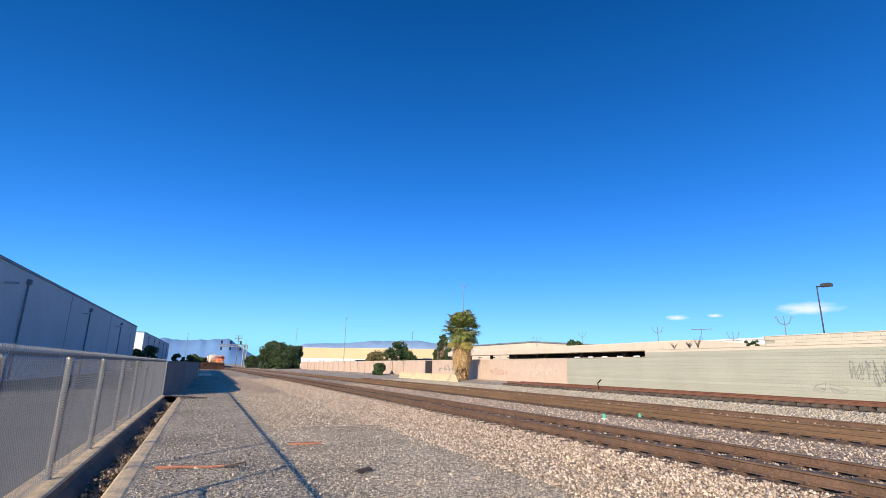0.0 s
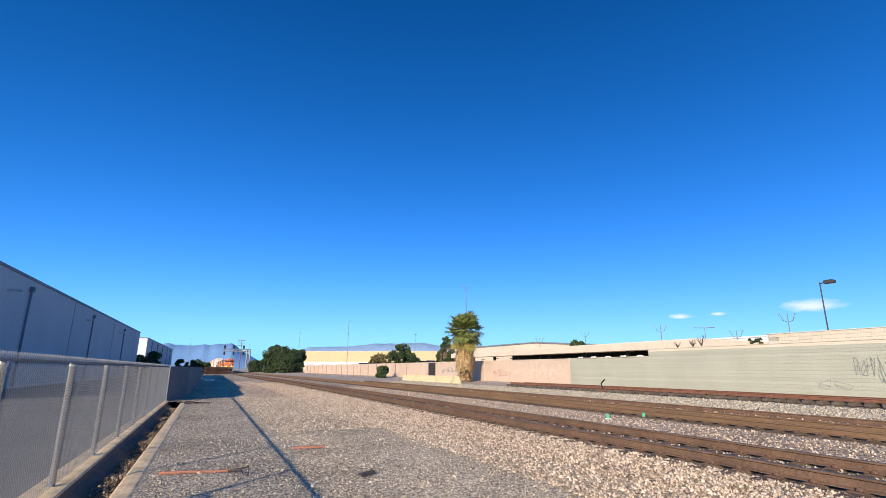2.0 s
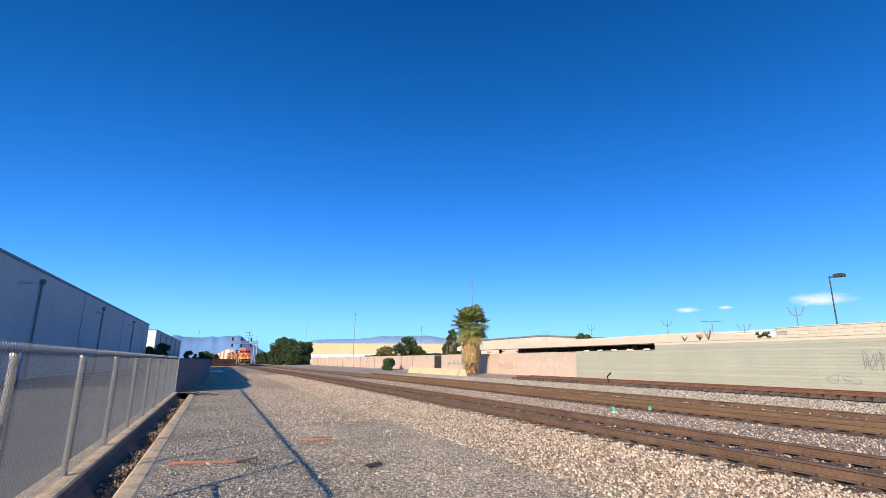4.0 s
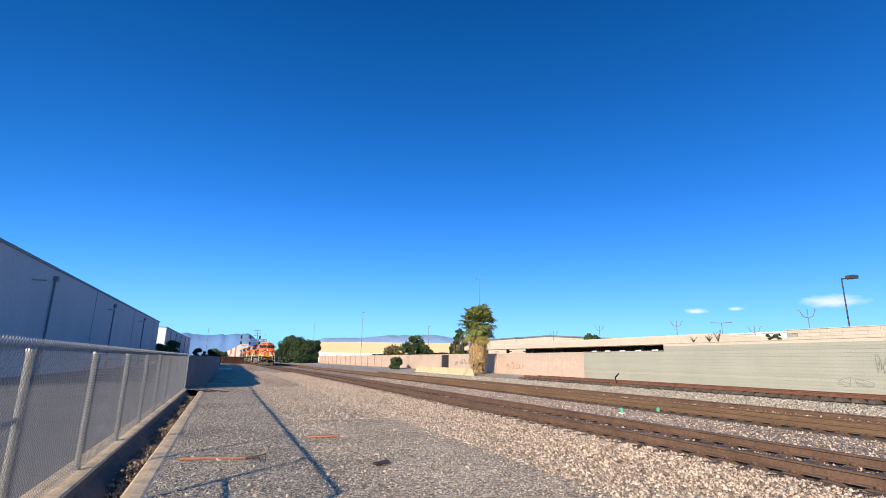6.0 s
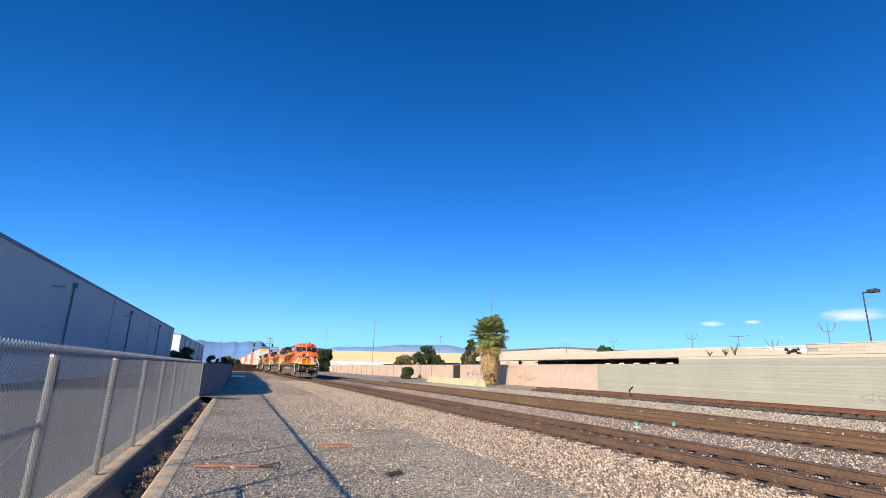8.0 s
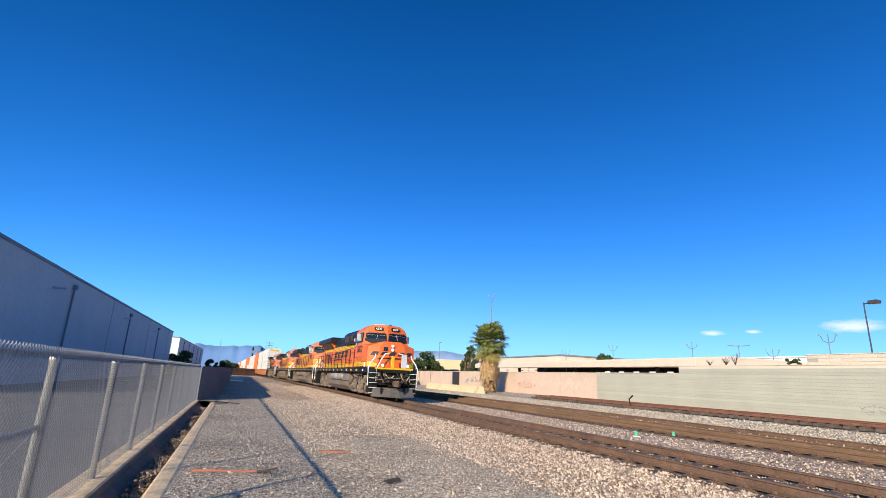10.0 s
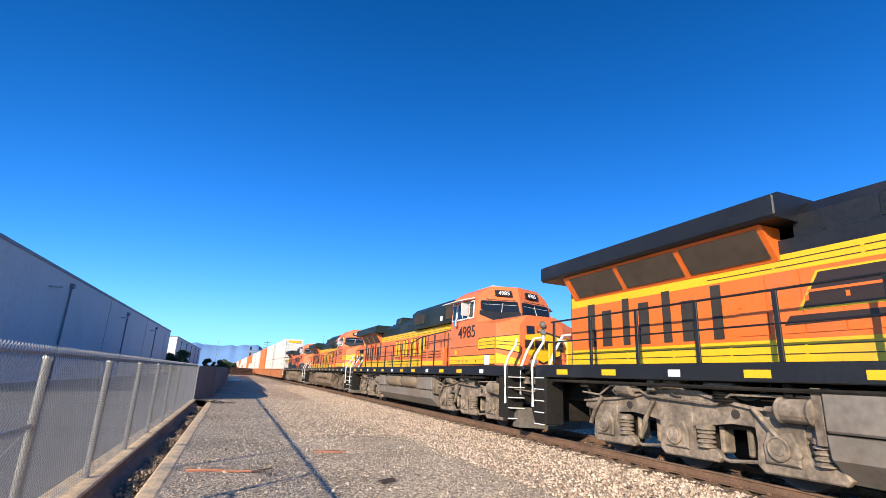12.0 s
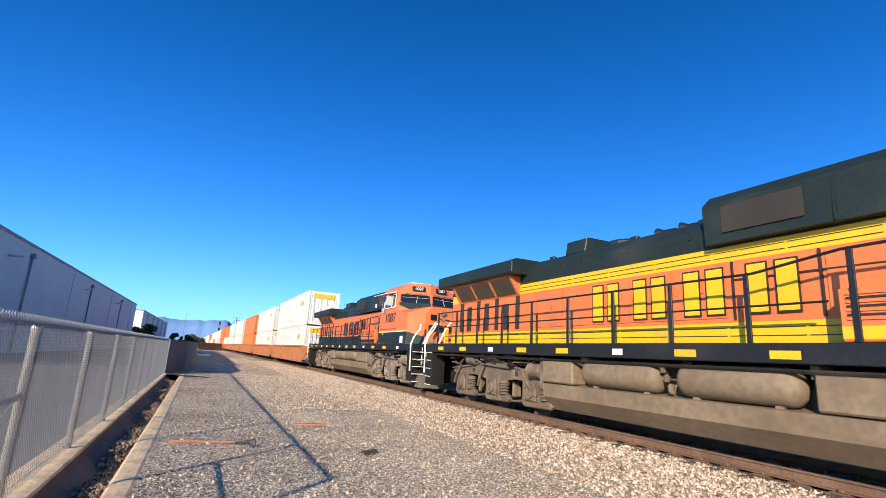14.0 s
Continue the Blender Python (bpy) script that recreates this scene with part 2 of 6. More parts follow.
TAN = mat("tan_wall", (0.6, 0.42, 0.24), 0.88, vary=0.05, fine=1, coarse=0.1, bump=0.05)
PALE_WALL = mat("cream_wall", (0.66, 0.55, 0.42), 0.88, vary=0.05, fine=1, coarse=0.1, bump=0.05)
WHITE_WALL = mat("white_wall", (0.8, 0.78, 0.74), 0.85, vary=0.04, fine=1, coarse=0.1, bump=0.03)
BARK = mat("bark", (0.16, 0.11, 0.075), 0.95, vary=0.35, fine=20, coarse=3, bump=0.6)
LEAF = island_mat("leaves", (0.015, 0.035, 0.01), (0.07, 0.11, 0.03), 0.7)
LEAF_DARK = island_mat("dark_leaves", (0.02, 0.04, 0.014), (0.075, 0.11, 0.035), 0.7)
LEAF_DRY = island_mat("dry_leaves", (0.1, 0.07, 0.025), (0.2, 0.17, 0.06), 0.8)
FROND = island_mat("green_fronds", (0.05, 0.08, 0.02), (0.32, 0.33, 0.1), 0.45)
THATCH = island_mat("dead_fronds", (0.26, 0.15, 0.06), (0.62, 0.42, 0.2), 0.85)
# distance haze is mixed into both mountain base colours
MOUNTAIN = mat("haze_tinted_mountain", (0.19, 0.35, 0.58), 1.0, vary=0.03, fine=0.02, coarse=0.003, bump=0)
MOUNTAIN_FAR = mat("haze_paled_mountain", (0.3, 0.44, 0.62), 1.0, vary=0.1, fine=0.02, coarse=0.003, bump=0)
RED_STEM = mat("reddish_stick", (0.42, 0.17, 0.1), 0.85, vary=0.2, bump=0.3)
DARK_STEM = mat("dark_twig", (0.07, 0.05, 0.04), 0.9, vary=0.3, bump=0.3)
LITTER = island_mat("leaf_litter", (0.06, 0.04, 0.028), (0.42, 0.31, 0.22))
PAPER = mat("white_litter", (0.75, 0.75, 0.72), 0.8, vary=0.06, bump=0.1)
POLE_DARK = mat("dark_bronze_pole", (0.045, 0.038, 0.034), 0.5, vary=0.1, bump=0)
POLE_GREY = mat("grey_steel_pole", (0.2, 0.21, 0.22), 0.5, 0.4, vary=0.08, bump=0)
SIGNAL_GREEN = mat("green_plastic", (0.1, 0.42, 0.25), 0.5, vary=0.08, bump=0)
GRAFFITI = mat("faded_spray_paint", (0.25, 0.25, 0.23), 0.8, vary=0.2, bump=0)
GRAFFITI_PALE = mat("pale_spray_paint", (0.67, 0.5, 0.39), 0.8, vary=0.1, bump=0)
CONTAINER_WHITE = mat("white_container_paint", (0.66, 0.64, 0.59), 0.5, vary=0.1, fine=4, coarse=0.3, bump=0.03, dirt=(0.55, 0.48, 0.4), dirt_amount=0.15)
CONTAINER_ORANGE = mat("orange_container_paint", (0.72, 0.2, 0.05), 0.5, vary=0.08, fine=4, coarse=0.3, bump=0.03)
CONTAINER_GREY = mat("grey_container_paint", (0.5, 0.5, 0.5), 0.5, vary=0.06, fine=4, coarse=0.3, bump=0.03)
CAR_RUST = mat("well_car_brown", (0.42, 0.16, 0.06), 0.75, vary=0.2, fine=8, coarse=0.8, bump=0.1, dirt=(0.22, 0.1, 0.05), dirt_amount=0.35)


def lamp_mat(name, colour, power):
    m = bpy.data.materials.new(name)
    m.use_nodes = True
    b = m.node_tree.nodes["Principled BSDF"]
    b.inputs["Base Color"].default_value = (*colour, 1)
    b.inputs["Emission Color"].default_value = (*colour, 1)
    b.inputs["Emission Strength"].default_value = power
    return m


HEADLIGHT = lamp_mat("lit_headlight", (1.0, 0.9, 0.72), 0.9)
LENS = mat("lamp_lens", (0.22, 0.22, 0.22), 0.12, vary=0.05, bump=0)

# ---- mesh helpers ----


def mesh_of(bm, name, material, smooth=False):
    me = bpy.data.meshes.new(name)
    bmesh.ops.recalc_face_normals(bm, faces=bm.faces)
    bm.to_mesh(me)
    bm.free()
    me.materials.append(material)
    if smooth:
        for p in me.polygons:
            p.use_smooth = True
    return me


def part(name, bm, material, parent, label="", smooth=False):
    """Links a bmesh as one mesh object under a thing or a part."""
    ob = new(name, mesh_of(bm, name, material, smooth))
    ob.parent = parent
    return tagged(ob, label)


def thing(name, label, category, at=None, group="", kind=""):
    ob = new(name)
    if at is not None:
        ob.matrix_basis = at
    return tagged(ob, label, category, group, kind)


def solid(name, bm, material, label, category, group="", kind="", at=None, smooth=False):
    ob = new(name, mesh_of(bm, name, material, smooth))
    if at is not None:
        ob.matrix_basis = at
    return tagged(ob, label, category, group, kind)


def add_box(bm, x0, x1, y0, y1, z0, z1, bevel=0.0):
    r = bmesh.ops.create_cube(bm, size=1.0)["verts"]
    for v in r:
        v.co = Vector(((x0 + x1) / 2 + v.co.x * (x1 - x0), (y0 + y1) / 2 + v.co.y * (y1 - y0), (z0 + z1) / 2 + v.co.z * (z1 - z0)))
    if bevel:
        bmesh.ops.bevel(bm, geom=list({e for v in r for e in v.link_edges}), offset=bevel, segments=1, affect="EDGES")
    return bm


def box(x0, x1, y0, y1, z0, z1, bevel=0.0):
    return add_box(bmesh.new(), x0, x1, y0, y1, z0, z1, bevel)


def add_prism(bm, outline, axis, a, b, bevel=0.0):
    """A flat outline pushed along an axis from a to b; the outline's pairs are the other two axes in order."""
    def at(p, w):
        return {"x": (w, p[0], p[1]), "y": (p[0], w, p[1]), "z": (p[0], p[1], w)}[axis]
    lo, hi = [bm.verts.new(at(p, a)) for p in outline], [bm.verts.new(at(p, b)) for p in outline]
    fs = [bm.faces.new(lo), bm.faces.new(hi)]
    for i in range(len(lo)):
        j = (i + 1) % len(lo)
        fs.append(bm.faces.new((lo[i], lo[j], hi[j], hi[i])))
    if bevel:
        bmesh.ops.bevel(bm, geom=list({e for f in fs[:2] for e in f.edges}), offset=bevel, segments=1, affect="EDGES")
    return bm


def prism(outline, axis, a, b, bevel=0.0):
    return add_prism(bmesh.new(), outline, axis, a, b, bevel)


def add_tube(bm, path, r, n=8, r_end=None):
    """A round bar along a path of points."""
    pts = [Vector(p) for p in path]
    rings = []
    for i, p in enumerate(pts):
        d = (pts[min(i + 1, len(pts) - 1)] - pts[max(i - 1, 0)]).normalized()
        s = d.cross(Vector((0, 0, 1)))
        s = Vector((1, 0, 0)) if s.length < 1e-4 else s.normalized()
        u = s.cross(d)
        w = r if r_end is None else r + (r_end - r) * i / (len(pts) - 1)
        rings.append([bm.verts.new(p + w * (math.cos(2 * math.pi * k / n) * s + math.sin(2 * math.pi * k / n) * u)) for k in range(n)])
    for a, b in zip(rings, rings[1:]):
        for k in range(n):
            bm.faces.new((a[k], a[(k + 1) % n], b[(k + 1) % n], b[k]))
    bm.faces.new(rings[0])
    bm.faces.new(rings[-1])
    return bm


def tube(path, r, n=8, r_end=None):
    return add_tube(bmesh.new(), path, r, n, r_end)


def add_lathe(bm, profile, centre, axis, n=20):
    """A body of revolution: profile pairs (along, radius) round an axis through centre."""
    c = Vector(centre)
    e = {"x": Vector((1, 0, 0)), "y": Vector((0, 1, 0)), "z": Vector((0, 0, 1))}[axis]
    s = Vector((0, 0, 1)) if axis != "z" else Vector((1, 0, 0))
    u = e.cross(s)
    rings = [[bm.verts.new(c + e * a + r * (math.cos(2 * math.pi * k / n) * s + math.sin(2 * math.pi * k / n) * u)) for k in range(n)] for a, r in profile]
    for a, b in zip(rings, rings[1:]):
        for k in range(n):
            bm.faces.new((a[k], a[(k + 1) % n], b[(k + 1) % n], b[k]))
    bm.faces.new(rings[0])
    bm.faces.new(rings[-1])
    return bm


def lathe(profile, centre, axis, n=20):
    return add_lathe(bmesh.new(), profile, centre, axis, n)


def quick_mesh(name, verts, faces, material):
    """Large meshes straight from arrays."""
    me = bpy.data.meshes.new(name)
    me.from_pydata([tuple(v) for v in verts], [], [tuple(f) for f in faces])
    me.materials.append(material)
    return me


def bend(y):
    """How far the line swings to the left with distance, in metres."""
    if y < 0:
        return 0.0
    return -1.5e-4 * y * y if y < 80 else -0.96 - 0.024 * (y - 80)


def heading(y):
    if y < 0:
        return 0.0
    return math.degrees(3e-4 * y if y < 80 else 0.024)


TRACK = 8.65
TRACK_FAR = 14.75
RAIL_TOP = 0.27

# ---- ground ----


def stations():
    ys = [-400, -150, -60, -20] + list(range(-10, 80, 10)) + [80, 120, 160, 220, 300, 420, 600, 900, 1400, 2200, 3600]
    return ys


def strip(name, profile, material, label, category, ys=None, follow=True):
    """A sheet that follows the line: profile pairs (x, z) repeated at each station."""
    ys = ys or stations()
    n = len(profile)
    verts = [(x + (bend(y) if follow else 0), y, z) for y in ys for x, z in profile]
    faces = [(i * n + j, i * n + j + 1, (i + 1) * n + j + 1, (i + 1) * n + j) for i in range(len(ys) - 1) for j in range(n - 1)]
    return tagged(new(name, quick_mesh(name, verts, faces, material)), label, category, kind="structure")


strip("ground", [(-3000, -0.03), (-60, -0.03), (-2.05, -0.03), (-2.04, -0.6), (-0.76, -0.6), (-0.75, -0.03), (4.0, -0.03), (40, -0.03), (3000, -0.03)], EARTH, "pale dry earth reaching to the horizon", "ground", ys=[-3000, -400, -100, 0, 100, 400, 1200, 4500], follow=False)
strip("lot_surface", [(-0.9, 0.0), (0.5, 0.0), (2.0, 0.0), (4.6, 0.0), (6.2, 0.02)], ASPHALT, "worn asphalt lot with loose stone chips", "pavement", ys=[-60, -20, -5, 5, 15, 28.6, 50, 76, 120, 200, 400])
strip("lot_edge", [(-2.3, 0.0), (-1.5, 0.002), (-0.88, 0.003)], ASPHALT, "worn asphalt beside the boundary wall", "pavement", ys=[28.3, 40, 60, 80, 120, 200, 400])
strip("yard_surface", [(-60, 0.0), (-30, 0.0), (-10, 0.0), (-1.96, 0.0)], YARD, "asphalt yard behind the chain-link fence", "pavement", ys=[-60, -20, 0, 30, 60, 100, 200, 400], follow=False)
strip("ballast_bed", [(5.6, 0.0), (6.3, 0.04), (7.1, 0.05), (10.2, 0.05), (11.2, 0.02), (12.4, 0.03), (13.2, 0.05), (16.4, 0.05), (17.6, 0.1)], BALLAST, "brown and grey crushed stone ballast bed", "ballast")
strip("gravel_apron", [(2.3, 0.004), (3.4, 0.006), (5.65, 0.006)], BALLAST, "packed gravel apron beside the ballast", "gravel", ys=[31, 33, 36, 40, 50, 60, 80, 120, 200, 400])
strip("track_bed", [(7.5, 0.056), (9.8, 0.056)], FOULED, "dark fouled ballast between the rails", "ballast")
strip("track_bed", [(13.5, 0.056), (16.2, 0.056)], DUSTY_BED, "brown fouled ballast between the far rails", "ballast")
strip("gravel_verge", [(17.5, 0.095), (20, 0.12), (24, 0.13), (28, 0.15), (31.2, 0.3), (60, 0.3), (120, 0.3)], VERGE, "pale gravel verge beside the block wall", "ground")


def scatter(name, count, place, size, material, label, category, seed):
    """Loose angular stones as one mesh: squashed, jittered octahedra."""
    rng = np.random.default_rng(seed)
    base = np.array([(1, 0, 0), (-1, 0, 0), (0, 1, 0), (0, -1, 0), (0, 0, 1), (0, 0, -1)], float)
    tri = np.array([(0, 2, 4), (2, 1, 4), (1, 3, 4), (3, 0, 4), (2, 0, 5), (1, 2, 5), (3, 1, 5), (0, 3, 5)])
    xyz = place(rng, count)
    r = size * rng.uniform(0.5, 1.3, (count, 1, 1)) * rng.uniform(0.6, 1.2, (count, 1, 3))
    v = base[None] * r + rng.normal(0, 0.18, (count, 6, 3)) * r
    a = rng.uniform(0, 2 * np.pi, count)
    c, s = np.cos(a)[:, None], np.sin(a)[:, None]
    tilt = rng.normal(0, 0.5, (count, 1))
    x, y, z = v[..., 0], v[..., 1], v[..., 2]
    y, z = y * np.cos(tilt) - z * np.sin(tilt), y * np.sin(tilt) + z * np.cos(tilt)
    v = np.stack([x * c - y * s, x * s + y * c, z], -1) + xyz[:, None, :]
    f = (tri[None] + 6 * np.arange(count)[:, None, None]).reshape(-1, 3)
    me = bpy.data.meshes.new(name)
    me.vertices.add(count * 6)
    me.vertices.foreach_set("co", v.reshape(-1))
    me.loops.add(len(f) * 3)
    me.loops.foreach_set("vertex_index", f.reshape(-1).astype(np.int32))
    me.polygons.add(len(f))
    me.polygons.foreach_set("loop_start", np.arange(0, len(f) * 3, 3, dtype=np.int32))
    me.update(calc_edges=True)
    me.materials.append(material)
    return tagged(new(name, me), label, category, kind="stuff")


def spread(x0, x1, y0, y1, z, bias=2.0, ramp=None):
    """Places denser towards y0; z may be a function of x."""
    def place(rng, n):
        x, y = rng.uniform(x0, x1, n), y0 + (y1 - y0) * rng.uniform(0, 1, n) ** bias
        zz = np.array([z(a) for a in x]) if callable(z) else np.full(n, z)
        x = x + np.array([bend(b) for b in y])
        return np.stack([x, y, zz + rng.uniform(-0.01, 0.015, n)], -1)
    return place


def bed(x):
    return float(np.interp(x, [4.4, 5.6, 6.3, 7.1, 10.2, 11.2, 12.4, 13.2, 16.4, 17.6, 20, 24], [0.0, 0.01, 0.05, 0.06, 0.06, 0.03, 0.04, 0.06, 0.06, 0.11, 0.13, 0.14]))


def edge_fade(x0, x1, y0, y1, z, bias):
    """Like spread, but thinning out towards the low x side."""
    def place(rng, n):
        x = x1 - (x1 - x0) * rng.uniform(0, 1, n) ** 1.25
        y = y0 + (y1 - y0) * rng.uniform(0, 1, n) ** bias
        return np.stack([x + np.array([bend(b) for b in y]), y, np.array([z(a) for a in x]) + rng.uniform(-0.01, 0.015, n)], -1)
    return place


scatter("ballast_stones", 52000, edge_fade(4.6, 7.6, 1.5, 60, bed, 1.7), 0.029, STONES, "loose brown and pale grey ballast stones", "ballast", 1)
scatter("ballast_stones", 9000, spread(9.9, 13.3, 1.0, 45, bed, 1.5), 0.028, STONES, "loose ballast stones between the two tracks", "ballast", 2)
scatter("ballast_stones", 5000, spread(8.0, 9.3, 1.0, 40, bed, 1.6), 0.026, STONES, "loose stones lying between the rails", "ballast", 12)
scatter("ballast_stones", 4000, spread(16.3, 18.5, 0, 50, bed, 1.4), 0.032, STONES, "loose ballast stones on the far track", "ballast", 3)
scatter("ballast_stones", 9000, edge_fade(1.6, 5.2, 14, 70, bed, 1.3), 0.03, STONES, "loose stones spread over the lot", "gravel", 10)
scatter("stone_chips", 32000, spread(-0.7, 4.8, 3.2, 32, 0.002, 2.0), 0.013, CHIPS, "small pale stone chips on worn asphalt", "gravel", 4)
scatter("stone_chips", 2200, spread(-0.6, 4.8, 3.2, 26, 0.003, 1.6), 0.024, CHIPS, "scattered larger stones on worn asphalt", "gravel", 5)
scatter("pale_stones", 16000, spread(17.6, 24.6, -2, 60, lambda x: bed(min(x, 24)), 1.3), 0.05, PALE_STONES, "pale grey crushed stone between the tracks", "gravel", 6)

# ---- tracks ----
RAIL_OUTLINE = [(-0.07, 0), (0.07, 0), (0.07, 0.012), (0.011, 0.03), (0.011, 0.128), (0.037, 0.138), (0.037, 0.165), (-0.037, 0.165), (-0.037, 0.138), (-0.011, 0.128), (-0.011, 0.03), (-0.07, 0.012)]


def swept(outline, x, z, ys):
    bm = bmesh.new()
    rings = [[bm.verts.new((x + bend(y) + a, y, z + b)) for a, b in outline] for y in ys]
    n = len(outline)
    for a, b in zip(rings, rings[1:]):
        for k in range(n):
            bm.faces.new((a[k], a[(k + 1) % n], b[(k + 1) % n], b[k]))
    bm.faces.new(rings[0])
    bm.faces.new(rings[-1])
    return bm


def tie_mesh(length, material):
    return mesh_of(box(-length / 2, length / 2, -0.115, 0.115, -0.16, 0.0, 0.012), "tie", material)


TIE_MESH, TIE_MESH_PALE = tie_mesh(2.6, WOOD), tie_mesh(2.6, WOOD_PALE)
PLATE_MESH = mesh_of(box(-0.18, 0.18, -0.1, 0.1, 0.0, 0.02, 0.004), "tie_plate", RUST)
CLIP_MESH = mesh_of(box(-0.03, 0.03, -0.035, 0.035, 0.0, 0.055, 0.01), "rail_clip", RUST)


def railway(name, centre, top, y0, y1, label, head, tie_from, tie_to, step=0.53, steel=RUST):
    line = thing(name, label, "railway track", kind="structure")
    ys = [y for y in range(int(y0), int(y1) + 1, 10)] if y1 < 120 else list(range(int(y0), 120, 10)) + [160, 240, 400, 700, 1200]
    for side in (-0.755, 0.755):
        rail = part("rail", swept(RAIL_OUTLINE, centre + side, top - 0.17, ys), steel, line, "rust-brown steel rail")
        if head:
            part("railhead", swept([(-0.03, 0), (0.03, 0), (0.026, 0.005), (-0.026, 0.005)], centre + side, top - 0.005, ys), RAILHEAD, rail, "worn shiny running surface")
    y, rng = tie_from, random.Random(centre)
    while y < tie_to:
        ob = new("tie", TIE_MESH if head or centre < 20 else TIE_MESH_PALE)
        ob.parent = line
        ob.matrix_basis = pose(centre + bend(y) + rng.uniform(-0.04, 0.04), y, top - 0.185, 0, 0, rng.uniform(-1, 1) + heading(y))
        if y < 22:
            for side in (-0.755, 0.755):
                p = new("tie_plate", PLATE_MESH)
                p.parent = line
                p.matrix_basis = pose(centre + side + bend(y), y, top - 0.19)
                for s in (-0.1, 0.1):
                    c = new("rail_clip", CLIP_MESH)
                    c.parent = line
                    c.matrix_basis = pose(centre + side + s + bend(y), y + rng.uniform(-0.03, 0.03), top - 0.17)
        y += step
    if y1 < 120:
        return line
    rest = bmesh.new()
    while y < tie_to + 140:
        add_box(rest, centre - 1.3 + bend(y), centre + 1.3 + bend(y), y - 0.115, y + 0.115, top - 0.34, top - 0.185)
        y += step
    far = part("tie_row", rest, WOOD, line, "weathered timber ties in the distance")
    far["kind"] = "stuff"
    return line


railway("railway_track", TRACK, RAIL_TOP, -60, 1200, "main railway track with worn shiny railheads on timber ties", True, 0.3, 60)
railway("railway_track", TRACK_FAR, RAIL_TOP, -60, 1200, "second railway track with rusty rails on timber ties", False, 0.3, 60, steel=RUST_WARM)
railway("railway_track", 26.3, 0.52, -40, 40, "rusty track panel with timber ties laid on pale gravel", False, -6, 40, 0.62, RUST_RED)
spare = solid("spare_rail", swept(RAIL_OUTLINE, 17.6, 0.1, list(range(-20, 61, 10))), RUST, "loose rusty rail lying beside the far track", "rail")

# ---- channel, fence and boundary wall ----


def lean(y):
    """The fence line drifts slightly to the left with distance."""
    return -0.008 * (y - 8)


def along(name, outline, ys, material, label, category):
    bm = bmesh.new()
    rings = [[bm.verts.new((lean(y) + a, y, b)) for a, b in outline] for y in ys]
    for a, b in zip(rings, rings[1:]):
        for k in range(len(outline)):
            j = (k + 1) % len(outline)
            bm.faces.new((a[k], a[j], b[j], b[k]))
    bm.faces.new(rings[0])
    bm.faces.new(rings[-1])
    return solid(name, bm, material, label, category, kind="structure")


FY = [-6 + 2.3 * i for i in range(16)]
# footing side far darker than its top: channel shade painted in, with stains
along("footing_base", [(-2.0, -0.4), (-1.59, -0.4), (-1.59, 0.0), (-2.0, 0.0)], FY, GUTTER, "stained side of the fence footing with shade painted in", "footing")
along("fence_footing", [(-2.0, 0.001), (-1.585, 0.001), (-1.58, 0.02), (-1.6, 0.035), (-1.66, 0.04), (-1.98, 0.04), (-2.0, 0.03)], FY, KERB, "pale concrete strip under the chain-link fence", "footing")
along("drain_channel", [(-1.588, -0.45), (-0.99, -0.45), (-0.99, -0.3), (-1.08, -0.34), (-1.22, -0.35), (-1.3, -0.33), (-1.588, -0.12)], FY, GUTTER, "dirty concrete drain channel with painted-in shade and leaf litter", "drain")
along("kerb", [(-1.02, -0.4), (-0.74, -0.4), (-0.74, -0.002), (-0.78, 0.012), (-0.88, 0.016), (-0.97, 0.008), (-1.01, -0.02), (-1.02, -0.06)], FY, KERB, "worn pale concrete kerb beside the drain channel", "kerb")


def litter_place(rng, n):
    y = 4 + 22 * rng.uniform(0, 1, n) ** 1.6
    clump = 0.5 + 0.5 * np.sin(y * 2.1) * np.sin(y * 0.77 + 1)
    x = -1.16 + rng.normal(0, 0.1, n).clip(-0.3, 0.13) - 0.008 * (y - 8)
    return np.stack([x, y, -0.31 + (0.03 + 0.22 * clump) * rng.uniform(0, 1, n)], -1)


scatter("leaf_litter", 11000, litter_place, 0.028, LITTER, "brown dry leaves and dirt in the drain channel", "leaf litter", 8)

POST_Y = [3.6] + [5.98 + 2.7 * i for i in range(9)]
fence = thing("chain_link_fence", "galvanised chain-link fence on a concrete footing", "fence", kind="")
post_bm = lathe([(0, 0.038), (1.56, 0.038), (1.565, 0.046), (1.6, 0.046), (1.64, 0.02)], (0, 0, 0.04), "z", 12)
POST_MESH = mesh_of(post_bm, "post", GALV_POST, True)
COLLAR_MESH = mesh_of(lathe([(0, 0.047), (0.04, 0.047)], (0, 0, 0.04), "z", 12), "collar", GALV)
for y in POST_Y:
    ob = new("post", POST_MESH)
    ob.parent, ob.location = fence, (-1.78 + lean(y), y, 0)
    c = new("collar", COLLAR_MESH)
    c.parent, c.location = ob, (0, 0, 0)
part("top_rail", tube([(-1.78 + lean(y), y, 1.675) for y in (3.6, 8, 16, 24, 28.4)], 0.024, 10), GALV, fence, "tubular galvanised top rail")
part("bottom_wire", tube([(-1.73 + lean(y), y, 0.14) for y in (3.6, 8, 16, 24, 28.4)], 0.004, 5), GALV, fence)
part("brace_rail", tube([(-1.78 + lean(y), y, 1.0) for y in (3.6, 4.6, 5.98)], 0.02, 8), GALV, fence, "horizontal brace rail at the end panel")
part("truss_rod", tube([(-1.76, 3.65, 0.2), (-1.77, 5.95, 0.98)], 0.006, 6), GALV, fence)


